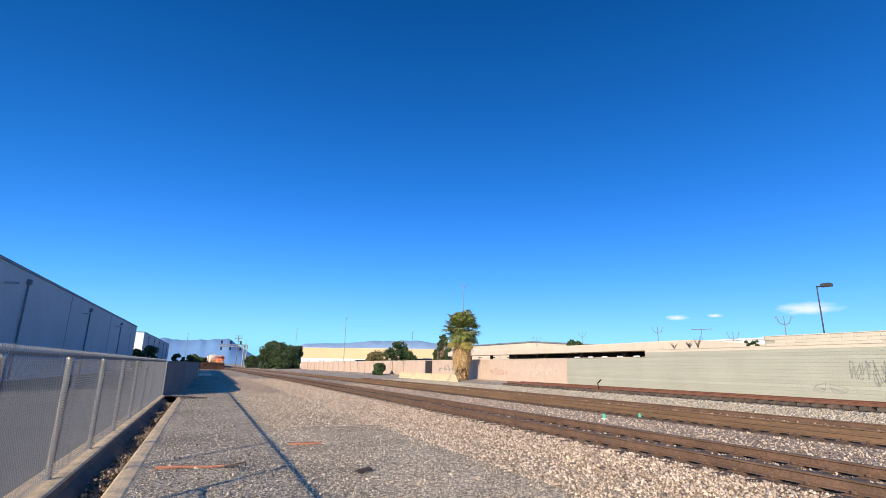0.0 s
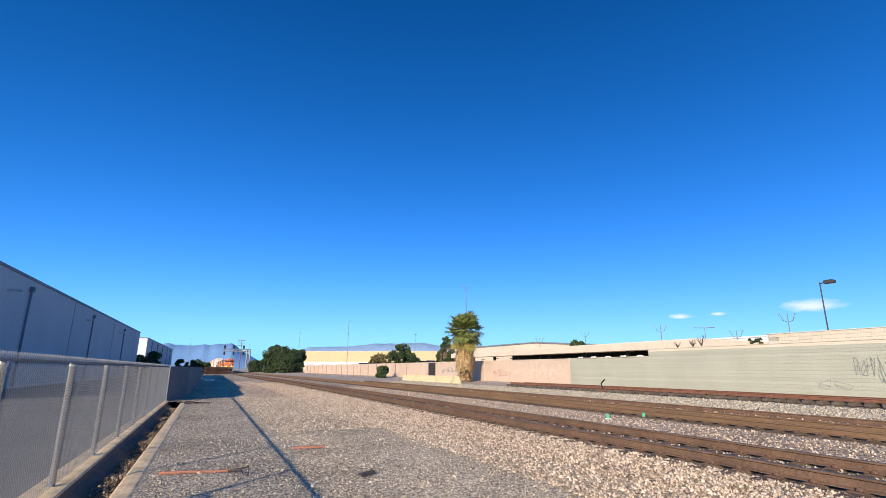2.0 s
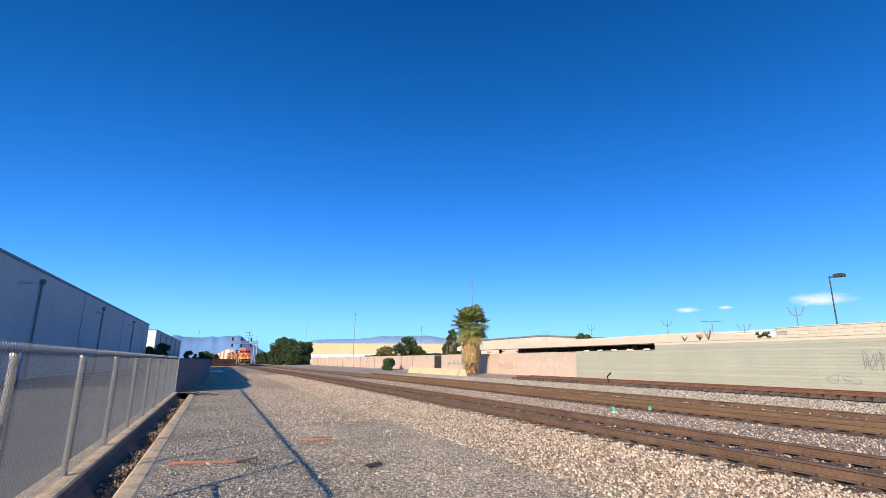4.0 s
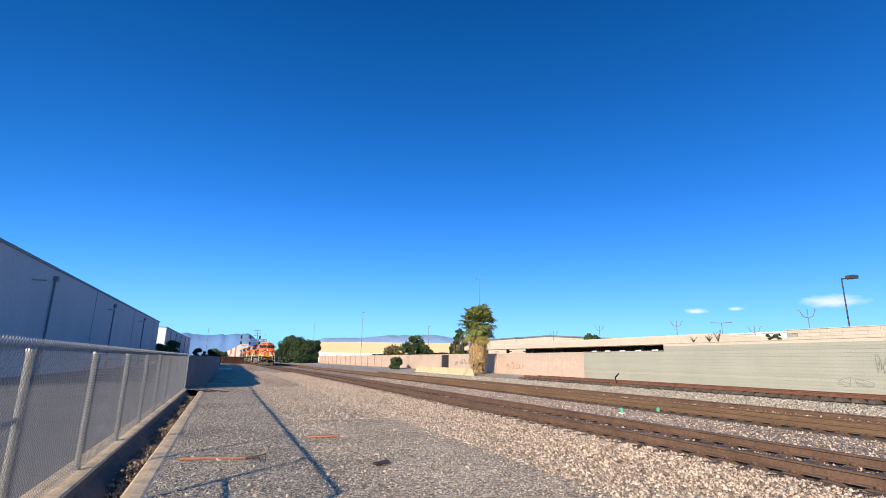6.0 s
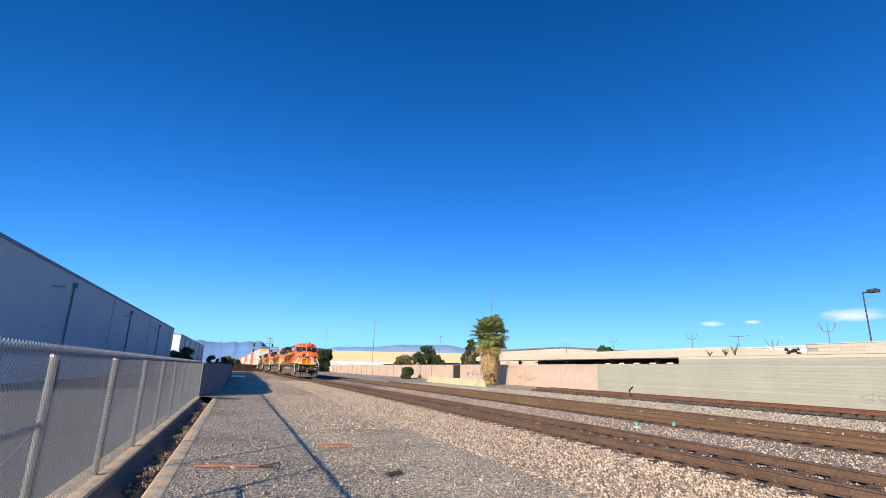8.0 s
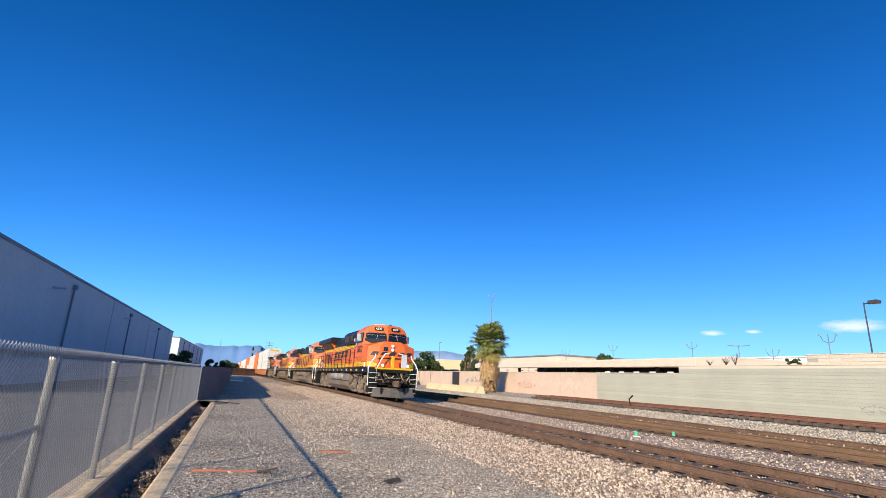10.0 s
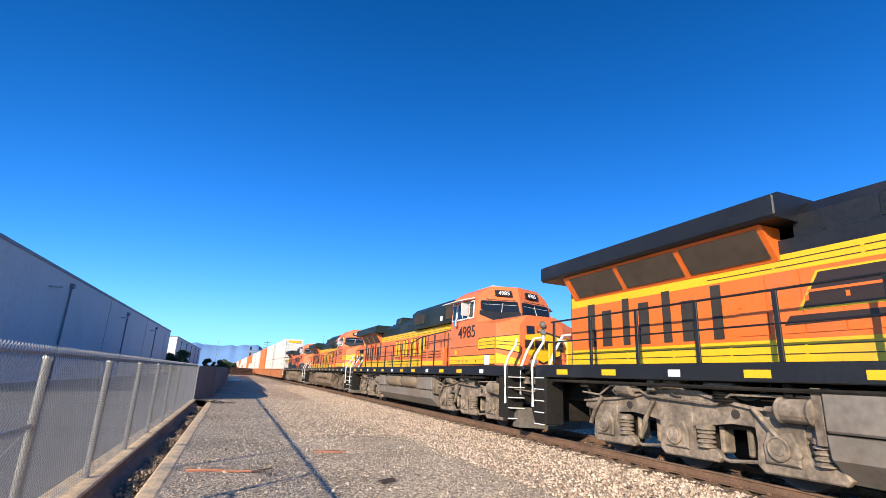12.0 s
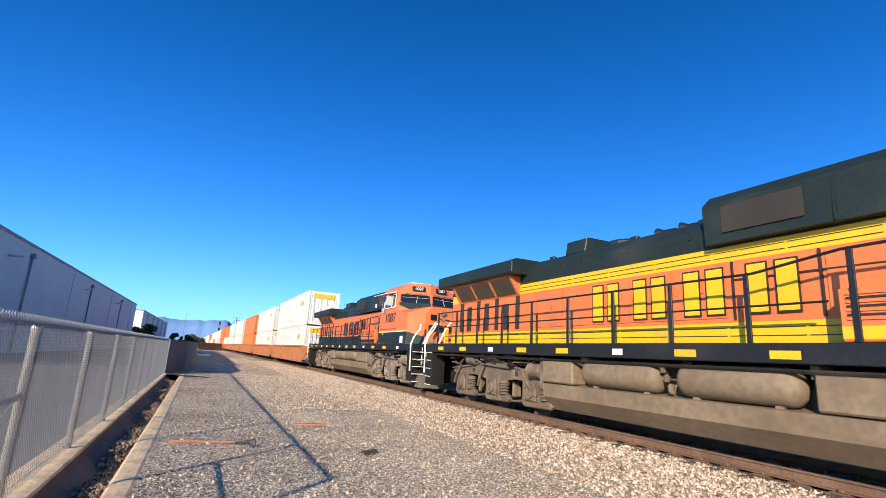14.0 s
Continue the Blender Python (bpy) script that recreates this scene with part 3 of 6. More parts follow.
def chain_link():
    """Two families of crossing wires, hooked over one another at each crossing, with twisted ends on top."""
    v, f = [], []
    pitch, z0, z1, ya, yb = 0.072, 0.06, 1.7, 3.6, 28.4

    def bar(a, b, r):
        k = len(v)
        d = (b - a).normalized()
        s = d.cross(Vector((1, 0, 0))).normalized()
        for p in (a, b):
            for ang in (0, 2.094, 4.189):
                v.append(p + r * (math.cos(ang) * s + math.sin(ang) * Vector((1, 0, 0))))
        for i in range(3):
            j = (i + 1) % 3
            f.append((k + i, k + j, k + 3 + j, k + 3 + i))

    count = int((yb - ya) / pitch)
    h = z1 - z0
    for fam in (1, -1):
        for i in range(-int(h / pitch) - 1, count + int(h / pitch) + 1):
            y = ya + i * pitch
            a, b = Vector((0, y, z0)), Vector((0, y + fam * h, z1))
            lo, hi = sorted((a.y, b.y))
            if hi < ya or lo > yb:
                continue
            for side in (0, 1):
                p = a if side == 0 else b
                if p.y < ya or p.y > yb:
                    q = b if side == 0 else a
                    t = ((ya if p.y < ya else yb) - q.y) / (p.y - q.y)
                    w = q + (p - q) * t
                    if side == 0:
                        a = w
                    else:
                        b = w
            x = -1.745 + 0.003 * fam
            bar(Vector((x + lean(a.y), a.y, a.z)), Vector((x + lean(b.y), b.y, b.z)), 0.0026)
    for i in range(count):
        y = ya + i * pitch
        for s in (-1, 1):
            bar(Vector((-1.745 + lean(y), y, z1)), Vector((-1.745 + lean(y) + 0.008 * s, y + 0.014 * s, z1 + 0.045)), 0.0035)
    return quick_mesh("mesh", v, f, GALV)


wire = new("wire_mesh", chain_link())
wire.parent = fence
tagged(wire, "galvanised diamond wire mesh with twisted top ends", kind="stuff")

WALL_PLAN = [(-1.86, 28.5), (-1.12, 31.5), (-1.12, 74), (-1.34, 74), (-1.34, 31.7), (-2.08, 28.7)]
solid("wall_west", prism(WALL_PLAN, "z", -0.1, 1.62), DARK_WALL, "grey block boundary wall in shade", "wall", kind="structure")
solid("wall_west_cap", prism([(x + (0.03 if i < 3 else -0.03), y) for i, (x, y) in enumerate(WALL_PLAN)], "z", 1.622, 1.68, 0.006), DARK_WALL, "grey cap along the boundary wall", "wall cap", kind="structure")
ob = thing("white_barrier", "low white painted concrete barrier at the end of the lot", "barrier")
part("kerb_block", box(-1.1, 0.5, 74.1, 74.4, 0, 0.22, 0.03), WHITE, ob)
part("end_post", box(-1.3, -1.1, 74.05, 74.3, 0, 1.1, 0.03), WHITE, ob)

# ---- warehouses behind the fence ----


def warehouse(name, x, y0, y1, top, depth, joints, label, wall_mat):
    w = thing(name, label, "warehouse", kind="")
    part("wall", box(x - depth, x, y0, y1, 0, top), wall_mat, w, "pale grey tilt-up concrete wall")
    part("parapet_cap", box(x - depth - 0.05, x + 0.08, y0 - 0.05, y1 + 0.05, top, top + 0.22, 0.02), STUCCO_DARK, w, "dark metal parapet cap")
    part("roof", box(x - depth + 0.3, x - 0.3, y0 + 0.3, y1 - 0.3, top - 0.4, top + 0.1), STUCCO_DARK, w)
    for y in joints:
        j = part("downspout", tube([(x + 0.12, y, top - 0.75), (x + 0.12, y, 0.1)], 0.08, 8), SPOUT, w, "dark downspout")
        part("scupper_box", box(x + 0.002, x + 0.32, y - 0.22, y + 0.22, top - 0.95, top - 0.55, 0.02), SPOUT, j, "collector box")
    return w


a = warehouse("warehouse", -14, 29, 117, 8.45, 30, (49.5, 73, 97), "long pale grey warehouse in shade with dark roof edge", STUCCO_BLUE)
for y in (45, 70, 92):
    lamp = part("wall_light", box(-13.995, -13.1, y - 0.18, y + 0.18, 6.95, 7.08, 0.03), CONTAINER_GREY, a, "small pale wall-mounted light")
for y in (64, 88, 110):
    part("panel_joint", box(-13.998, -13.97, y - 0.04, y + 0.04, 0.1, 8.4), STUCCO_DARK, a)
b = warehouse("warehouse", -15, 140, 225, 8.6, 22, (150, 165, 181, 198, 213), "grey warehouse beyond the first one, its sunlit end painted white", STUCCO_BLUE)
# sun on this end is put into its colour, whiter than the sides
part("end_wall", box(-37, -15.0, 139.9, 139.99, 0, 8.55), WHITE_WALL, b, "end wall with sunlight painted in as white")

# ---- walls on the far side ----
WALL_X = 31.0
wall = thing("wall_east", "sage grey block wall with buff upper courses", "wall", kind="structure")
part("wall_core", box(WALL_X + 0.009, WALL_X + 0.25, -30, 38.4, 0.1, 2.66), MORTAR, wall)
part("wall_core", box(WALL_X + 0.009, WALL_X + 0.25, -30, 28.85, 2.662, 3.22), MORTAR, wall)
for i in range(12):
    z = 0.28 + i * 0.2
    if z + 0.19 < 2.7:
        part("block_course", box(WALL_X, WALL_X + 0.03, -30, 38.42, z, z + 0.186, 0.006), SAGE, wall)
for i in range(3):
    z = 2.68 + i * 0.19
    part("block_course", box(WALL_X, WALL_X + 0.03, -30, 28.88, z, z + 0.178, 0.006), SAGE if i < 2 else BUFF, wall)
part("coping", box(WALL_X - 0.03, WALL_X + 0.3, 28.9, 38.45, 2.69, 2.74, 0.01), BUFF, wall, "thin pale coping")
part("coping", box(WALL_X - 0.03, WALL_X + 0.3, -30, 28.92, 3.245, 3.29, 0.01), BUFF, wall, "thin pale coping")

tier = thing("wall_upper", "buff block parapet wall of long courses", "wall", kind="structure")
part("wall_core", box(WALL_X + 0.53, WALL_X + 0.8, -30, 19.75, 3.2, 3.86), MORTAR, tier)
part("coping", box(WALL_X + 0.45, WALL_X + 0.85, -30, 19.8, 3.865, 3.91, 0.01), BUFF, tier)
BLOCK = mesh_of(box(-0.02, 0.02, -0.595, 0.595, 0, 0.2, 0.006), "block", BUFF)
for i in range(3):
    for j in range(22):
        ob = new("block", BLOCK)
        ob.parent = tier
        ob.location = (WALL_X + 0.5, 19.1 - 1.2 * j - (0.6 if i % 2 else 0), 3.245 + i * 0.206)

def far_line(y):
    return -0.024 * max(0.0, y - 80)


pink = thing("wall_pink", "long pinkish stucco wall with worn patches and faded graffiti", "wall", kind="structure")
y = 38.5
while y < 176:
    part("wall_panel", box(WALL_X + far_line(y), WALL_X + 0.22 + far_line(y), y + 0.015, y + 5.5, 0.1, 2.66, 0.012), PINK, pink)
    part("wall_cap", box(WALL_X - 0.04 + far_line(y), WALL_X + 0.26 + far_line(y), y + 0.005, y + 5.51, 2.662, 2.72, 0.01), PALE_WALL, pink)
    part("pilaster", box(WALL_X - 0.05 + far_line(y), WALL_X - 0.003 + far_line(y), y - 0.08, y + 0.08, 0.1, 2.655), PINK, pink)
    y += 5.52

def scrawl(name, seed, y0, y1, z0, z1, strokes, material, label, r):
    """Sprayed loops and lines, a few millimetres proud of the wall."""
    rng = random.Random(seed)
    t = thing(name, label, "graffiti")
    bm = bmesh.new()
    for k in range(strokes):
        y = y0 + (y1 - y0) * (k + 0.5) / strokes
        w, h = (y1 - y0) / strokes * 0.6, (z1 - z0)
        pts, a, turn = [], rng.uniform(0, 6.28), rng.choice((-1, 1))
        z = z0 + h * rng.uniform(0.15, 0.4)
        for s in range(9):
            pts.append((WALL_X - 0.006, y + w * math.cos(a) * rng.uniform(0.5, 1), min(z1, max(z0, z + h * 0.5 * (1 + math.sin(a)) * rng.uniform(0.4, 1)))))
            a += turn * rng.choice((0.5, 1.57, 2.2, 3.1))
        for p, q in zip(pts, pts[1:]):
            p, q = Vector(p), Vector(q)
            d = (q - p)
            if d.length < 0.02:
                continue
            u = d.normalized().cross(Vector((1, 0, 0))) * r
            lift = Vector((-0.0003 * (len(bm.verts) // 8), 0, 0))
            c = [v + lift for v in (p - u, q - u, q + u, p + u)]
            lo, hi = [bm.verts.new(v + Vector((0.003, 0, 0))) for v in c], [bm.verts.new(v) for v in c]
            bm.faces.new(hi)
            for i in range(4):
                bm.faces.new((lo[i], lo[(i + 1) % 4], hi[(i + 1) % 4], hi[i]))
    tagged(part("sprayed_paint", bm, material, t), kind="stuff")
    return t


scrawl("graffiti", 3, 10.2, 15.2, 0.8, 2.4, 14, GRAFFITI, "faded grey sprayed scrawl on a block wall", 0.009)
scrawl("graffiti", 5, 15.3, 17.2, 0.35, 1.2, 2, GRAFFITI, "large faint sprayed loop on a block wall", 0.011)
scrawl("graffiti", 7, 39.5, 48, 0.8, 2.2, 7, GRAFFITI_PALE, "pale sprayed letters painted over on a pink wall", 0.06)
scrawl("graffiti", 9, 49, 53, 0.7, 1.7, 4, mat("rose_spray_paint", (0.5, 0.26, 0.2), 0.8, bump=0), "rose sprayed scrawl on a pink wall", 0.03)
scrawl("graffiti", 11, 62, 68, 0.9, 2.0, 4, GRAFFITI, "dark thin sprayed scrawl on a pink wall", 0.03)

box_t = thing("alcove_door", "dark grey metal door in the pink wall", "door", kind="structure")
part("door_leaf", box(WALL_X - 0.06, WALL_X - 0.005, 70.2, 72.6, 0.3, 2.65, 0.02), GRILLE, box_t)
part("door_frame", box(WALL_X - 0.08, WALL_X - 0.005, 72.62, 72.85, 0.2, 2.68, 0.01), DARK_WALL, box_t)

for y in (49.8, 55.7, 61.6):
    jersey = solid("concrete_barrier", prism([(24.55, 0.1), (25.15, 0.1), (25.1, 0.3), (24.96, 0.42), (24.92, 0.9), (24.78, 0.9), (24.74, 0.42), (24.6, 0.3)], "y", y, y + 5.8, 0.03), mat("yellowed_concrete", (0.66, 0.55, 0.33), 0.9, vary=0.12, fine=20, bump=0.2, dirt=(0.35, 0.27, 0.18), dirt_amount=0.2), "yellowish concrete barrier beside the railway", "barrier", group="concrete barriers")
for x, y in ((12.2, 13.3), (13.6, 13.1)):
    m = thing("track_marker", "small green plastic marker beside the rails", "marker", pose(x, y, 0.04), group="green markers")
    part("body", lathe([(0, 0.06), (0.13, 0.055), (0.16, 0.035), (0.18, 0.01)], (0, 0, 0), "z", 10), SIGNAL_GREEN, m)
    part("base", box(-0.08, 0.08, -0.08, 0.08, -0.01, 0.02, 0.005), WHITE, m)
handle = thing("switch_lever", "small dark lever standing on the far track panel", "lever", pose(24.9, 27.5, 0.25))
part("lever_arm", tube([(0, 0, 0), (0, 0.1, 0.5), (0, -0.25, 0.75)], 0.05, 6), UNDER, handle)
part("lever_base", box(-0.2, 0.2, -0.15, 0.15, -0.1, 0.1, 0.02), RUST, handle)

# ---- buildings behind the wall ----
dock = thing("loading_dock", "long cream loading dock with a dark open bay", "warehouse")
part("fascia", box(45, 47, 39.6, 94, 3.95, 4.75, 0.03), PALE_WALL, dock, "cream fascia above the dark bay")
part("roof", box(45.5, 80, 36, 94, 4.75, 4.95), PALE_WALL, dock)
part("end_wall", box(45.02, 80, 36, 39.55, 0, 4.74), PALE_WALL, dock)
part("back_wall", box(60, 60.3, 39.6, 94, 0, 4.74), GRILLE, dock, "dark back of the bay")
for y in range(46, 94, 8):
    part("column", box(46, 46.4, y, y + 0.4, 0.2, 3.94), GRILLE, dock)
for y in range(42, 92, 5):
    part("dock_light", box(45.9, 46.3, y, y + 0.7, 3.5, 3.62, 0.02), UNDER, dock)
for y in (29.6, 31.4, 33.2, 35, 36.8):
    part("vent_cap", box(WALL_X + 0.02, WALL_X + 0.22, y, y + 0.5, 2.744, 2.84, 0.02), WHITE, pink, "small white cap on the wall")
hall = thing("cream_building", "low cream industrial building with a flat roof", "building")
part("wall", box(62, 90, 88, 118, 0, 7.2), PALE_WALL, hall)
part("parapet", box(61.8, 90.2, 87.8, 118.2, 7.2, 7.5, 0.03), STUCCO_DARK, hall)
white = thing("white_building", "long white industrial building behind the wall", "building")
part("wall", box(63, 95, 20, 56, 0, 5.9), WHITE_WALL, white)
part("roof", prism([(62.8, 5.9), (95.2, 5.9), (95.2, 6.0), (79, 6.9), (62.8, 6.05)], "y", 19.5, 56.5), WHITE_WALL, white)
tan = thing("tan_warehouse", "wide tan distribution warehouse with a white lower band", "warehouse", pose(34.5, 224, 0, 0, 0, -36))
part("wall", box(0, 66, 0, 60, 4.6, 8.9), TAN, tan, "tan upper wall")
part("lower_wall", box(0, 66, 0.05, 60, 0, 4.59), WHITE_WALL, tan, "white lower wall")
part("parapet", box(-0.1, 66.1, -0.1, 60.1, 8.9, 9.1, 0.03), PALE_WALL, tan)
for i in range(9):
    part("dock_door", box(3 + 7 * i, 6.5 + 7 * i, -0.06, 0.03, 0.8, 4.0, 0.03), STUCCO_BLUE, tan)
tower = thing("pillar_block", "dark and cream stair tower of the dock", "building")
part("shaft", box(48.5, 50, 95.2, 98.2, 0, 5.6), GRILLE, tower)
part("cap", box(48.2, 50.4, 94.8, 100, 5.6, 7.1, 0.03), PALE_WALL, tower)


def parked_car(y, x, material):
    c = thing("parked_car", "dark parked car behind the pink wall", "car", pose(x, y, 2.3), group="parked cars")
    part("body", prism([(-2.2, 0.3), (2.2, 0.3), (2.25, 0.75), (1.3, 0.9), (0.8, 1.4), (-1.0, 1.42), (-1.7, 0.95), (-2.2, 0.85)], "x", -0.85, 0.85, 0.08), material, c)
    part("window", prism([(-1.45, 0.95), (1.1, 0.95), (0.7, 1.33), (-0.9, 1.35)], "x", -0.862, 0.862), GLASS_DARK, c)
    for sx in (-0.86, 0.66):
        for sy in (-1.4, 1.4):
            part("wheel", lathe([(0, 0.25), (0.02, 0.32), (0.18, 0.32), (0.2, 0.25)], (sx, sy, 0.32), "x", 14), HOSE, c)


rng = random.Random(4)
CAR_PAINTS = [mat("navy_car_paint", (0.02, 0.03, 0.06), 0.25, vary=0.05, bump=0), mat("black_car_paint", (0.02, 0.02, 0.02), 0.25, vary=0.05, bump=0), mat("silver_car_paint", (0.4, 0.4, 0.42), 0.3, 0.3, vary=0.05, bump=0)]
for i in range(12):
    parked_car(110 + i * 5.5 + rng.uniform(-0.5, 0.5), 47, CAR_PAINTS[rng.choice((0, 0, 1, 1, 2))])
parked_lot = solid("raised_car_park", box(42, 60, 100, 190, 0.0, 2.3), CONCRETE, "raised concrete car park behind the pink wall", "car park", kind="structure")

# ---- poles ----


def light_pole(x, y, top, kind, material, label):
    p = thing("light_pole", label, "light pole", pose(x, y, 0.2), group="light poles")
    h = top - 0.2
    r = 0.055 if h < 9 else 0.1
    part("pole", tube([(0, 0, 0), (0, 0, h)], r, 8, r * 0.7), material, p)
    if kind == "twin":
        for s in (-1, 1):
            a = part("arm", tube([(0, 0, h - 0.9), (0.3 * s, -0.3 * s, h - 0.7), (0.42 * s, -0.42 * s, h - 0.25)], 0.035, 6), material, p)
            part("lamp_head", box(-0.06, 0.06, -0.11, 0.11, -0.03, 0.09, 0.02), POLE_GREY, a).matrix_basis = pose(0.45 * s, -0.45 * s, h - 0.12, 50 * s, 0, 45)
    elif kind == "tee":
        part("arm", tube([(1.0, -0.8, h), (0, 0, h - 0.1), (-1.0, 0.8, h - 0.05)], 0.05, 6), material, p)
    elif kind == "box":
        part("arm", tube([(0, 0, h - 0.1), (0.1, -0.45, h - 0.02)], 0.04, 6), material, p)
        part("lamp_head", prism([(-0.3, -0.1), (0.3, -0.1), (0.33, 0.1), (0.15, 0.16), (-0.3, 0.13)], "x", -0.18, 0.18, 0.03), material, p, "dark box lamp head").matrix_basis = pose(0.1, -0.55, h - 0.05, 0, 0, 190)
    else:
        part("lamp_head", box(-0.12, 0.12, -0.5, 0.1, -0.05, 0.1, 0.03), material, p).matrix_basis = pose(0, 0, h, 0, 0, 40)
    return p


light_pole(37.3, 19.31, 7.58, "box", POLE_DARK, "dark bronze car park light pole with one box head")
for x, y, top in ((52.39, 46.43, 7.37), (52.52, 73.09, 7.24), (55.41, 64.46, 7.88), (51.82, 30.24, 7.3), (57.59, 39.79, 6.5), (43.64, 84.38, 17.8)):
    light_pole(x, y, top, "twin", POLE_GREY, "grey pole with two floodlight heads")
light_pole(59.57, 45.56, 7.35, "tee", POLE_GREY, "thin grey pole with a wide top bar")
for x, y, top in ((33.43, 135.95, 14.66), (34.06, 227.46, 17.4), (47.52, 121, 10.58), (-9.46, 239.8, 13.84), (17.7, 299.5, 14.8)):
    light_pole(x, y, top, "plain", POLE_GREY, "tall slim grey street light pole")

util = thing("utility_pole", "distant wooden utility pole with three crossarms", "utility pole", pose(14.9, 329, 0))
part("pole", tube([(0, 0, 0), (0, 0, 19)], 0.25, 8, 0.16), BARK, util)
for z in (18.3, 16.8, 15.2):
    part("crossarm", box(-2.2, 2.2, -0.12, 0.12, z - 0.12, z + 0.12), BARK, util)

gantry = thing("signal_gantry", "steel railway signal gantry with black signal heads", "signal gantry", pose(0, 260, 0))
for x in (14.6, 16.0):
    part("mast", tube([(x, 0, 0), (x, 0, 10.5)], 0.32, 8), GALV, gantry)
for z in (9.6, 10.6):
    part("beam", box(3.6, 16.2, -0.2, 0.2, z - 0.2, z + 0.2), GALV, gantry)
for i in range(9):
    part("lattice", tube([(4 + 1.35 * i, 0, 9.6), (4.7 + 1.35 * i, 0, 10.6)], 0.12, 5), GALV, gantry)
for x in (4.6, 8.6, 13.0):
    for z in (8.6, 11.6):
        s = part("signal_head", box(x - 0.4, x + 0.4, -0.6, -0.3, z - 0.75, z + 0.75, 0.12), BLACK, gantry)

# ---- vegetation ----


def leaf_cloud(bm_v, bm_f, centre, radius, count, size, rng, flat=1.0):
    c = np.array(centre)
    d = rng.normal(0, 1, (count, 3))
    d /= np.linalg.norm(d, axis=1, keepdims=True)
    p = c + d * np.array([1, 1, flat]) * radius * rng.uniform(0.55, 1.08, (count, 1))
    for q in p:
        a, b = rng.normal(0, 1, 3), rng.normal(0, 1, 3)
        a /= np.linalg.norm(a)
        b = np.cross(a, b)
        b /= np.linalg.norm(b)
        s = size * rng.uniform(0.6, 1.4)
        k = len(bm_v)
        bm_v += [q - a * s, q + b * s * 0.5, q + a * s, q - b * s * 0.5]
        bm_f.append((k, k + 1, k + 2, k + 3))


def tree(x, y, z, height, width, label, material, seed, clumps=14, leaves=260, leaf=0.3, trunk_part=0.3, name="tree", cat="tree"):
    rng = np.random.default_rng(seed)
    t = thing(name, label, cat, pose(x, y, z))
    bm = bmesh.new()
    add_tube(bm, [(0, 0, 0), (0.05 * width, 0, height * trunk_part), (0, 0.03 * width, height * 0.75)], 0.035 * height, 7, 0.01 * height)
    cents = []
    for i in range(clumps):
        a, u = rng.uniform(0, 6.283), rng.uniform(0, 1)
        zz = height * (trunk_part + (0.9 - trunk_part) * u)
        rr = width * 0.36 * math.sqrt(max(0.1, 1 - ((u - 0.4) / 0.75) ** 2)) * rng.uniform(0.5, 1)
        c = (rr * math.cos(a), rr * math.sin(a), zz)
        cents.append(c)
        add_tube(bm, [(0, 0, height * trunk_part * 0.8), tuple(0.6 * k for k in c[:2]) + (zz * 0.8,), c], 0.012 * height, 5, 0.004 * height)
    part("trunk", bm, BARK, t, "brown trunk and limbs")
    v, f = [], []
    for c in cents:
        leaf_cloud(v, f, c, width * rng.uniform(0.13, 0.24), leaves, leaf, rng, 0.8)
    crown = new("crown", quick_mesh("crown", v, f, material))
    crown.parent = t
    return t


for i, (x, y, h, w) in enumerate(((19.5, 190, 10.2, 8.5), (24.5, 187, 9.6, 9), (28.5, 189, 8.8, 6.5), (22.0, 188, 9.4, 8.0), (26.7, 188, 8.6, 7.5), (16.6, 225, 5.2, 6.5))):
    tree(x, y, 0, h, w, "broad dark green tree beside the railway", LEAF_DARK, 20 + i, 26, 420, 0.3, 0.06)
for i, (x, y, h, w, m) in enumerate(((36.5, 116, 4.8, 6.0, LEAF_DRY), (40.5, 113, 7.2, 6.5, LEAF), (43.0, 112, 5.2, 4.5, LEAF))):
    tree(x, y, 0.2, h, w, "rounded tree behind the pink wall", m, 30 + i, 18, 260, 0.26, 0.15)
for i, (x, y, h) in enumerate(((45.4, 100, 8.4), (46.2, 99.5, 9.8), (47.0, 99.2, 8.8))):
    tree(x, y, 0.2, h, 2.4, "slender dark conifer behind the wall", LEAF_DARK, 40 + i, 16, 150, 0.22, 0.1, "conifer")
tree(46.4, 97, 0.2, 5.6, 3.0, "dense dark tree beside the dock", LEAF_DARK, 46, 14, 220, 0.24, 0.15)
tree(70.4, 84.5, 4.9, 3.0, 4.2, "small round tree above the roofs", LEAF_DARK, 50, 12, 200, 0.22, 0.05)
for i, (x, y, h, w) in enumerate(((-12.4, 119.5, 4.8, 5.4), (-10.7, 200, 4.8, 4.0), (-5.0, 200, 4.8, 5.5), (-8.0, 205, 3.6, 3.6), (-2.5, 230, 4.0, 5.0))):
    tree(x, y, 0, h, w, "dark bushy tree beyond the boundary wall", LEAF_DARK, 60 + i, 12, 220, 0.24, 0.2)
for i, (dx, dy, h, w) in enumerate(((0, 0, 2.3, 2.4), (0.9, 1.4, 1.9, 2.0), (-0.4, -1.5, 2.0, 2.0))):
    tree(27.2 + dx, 85 + dy, 0.2, h, w, "leafy green shrub beside the railway", LEAF, 70 + i, 12, 160, 0.2, 0.1, "shrub", "shrub")
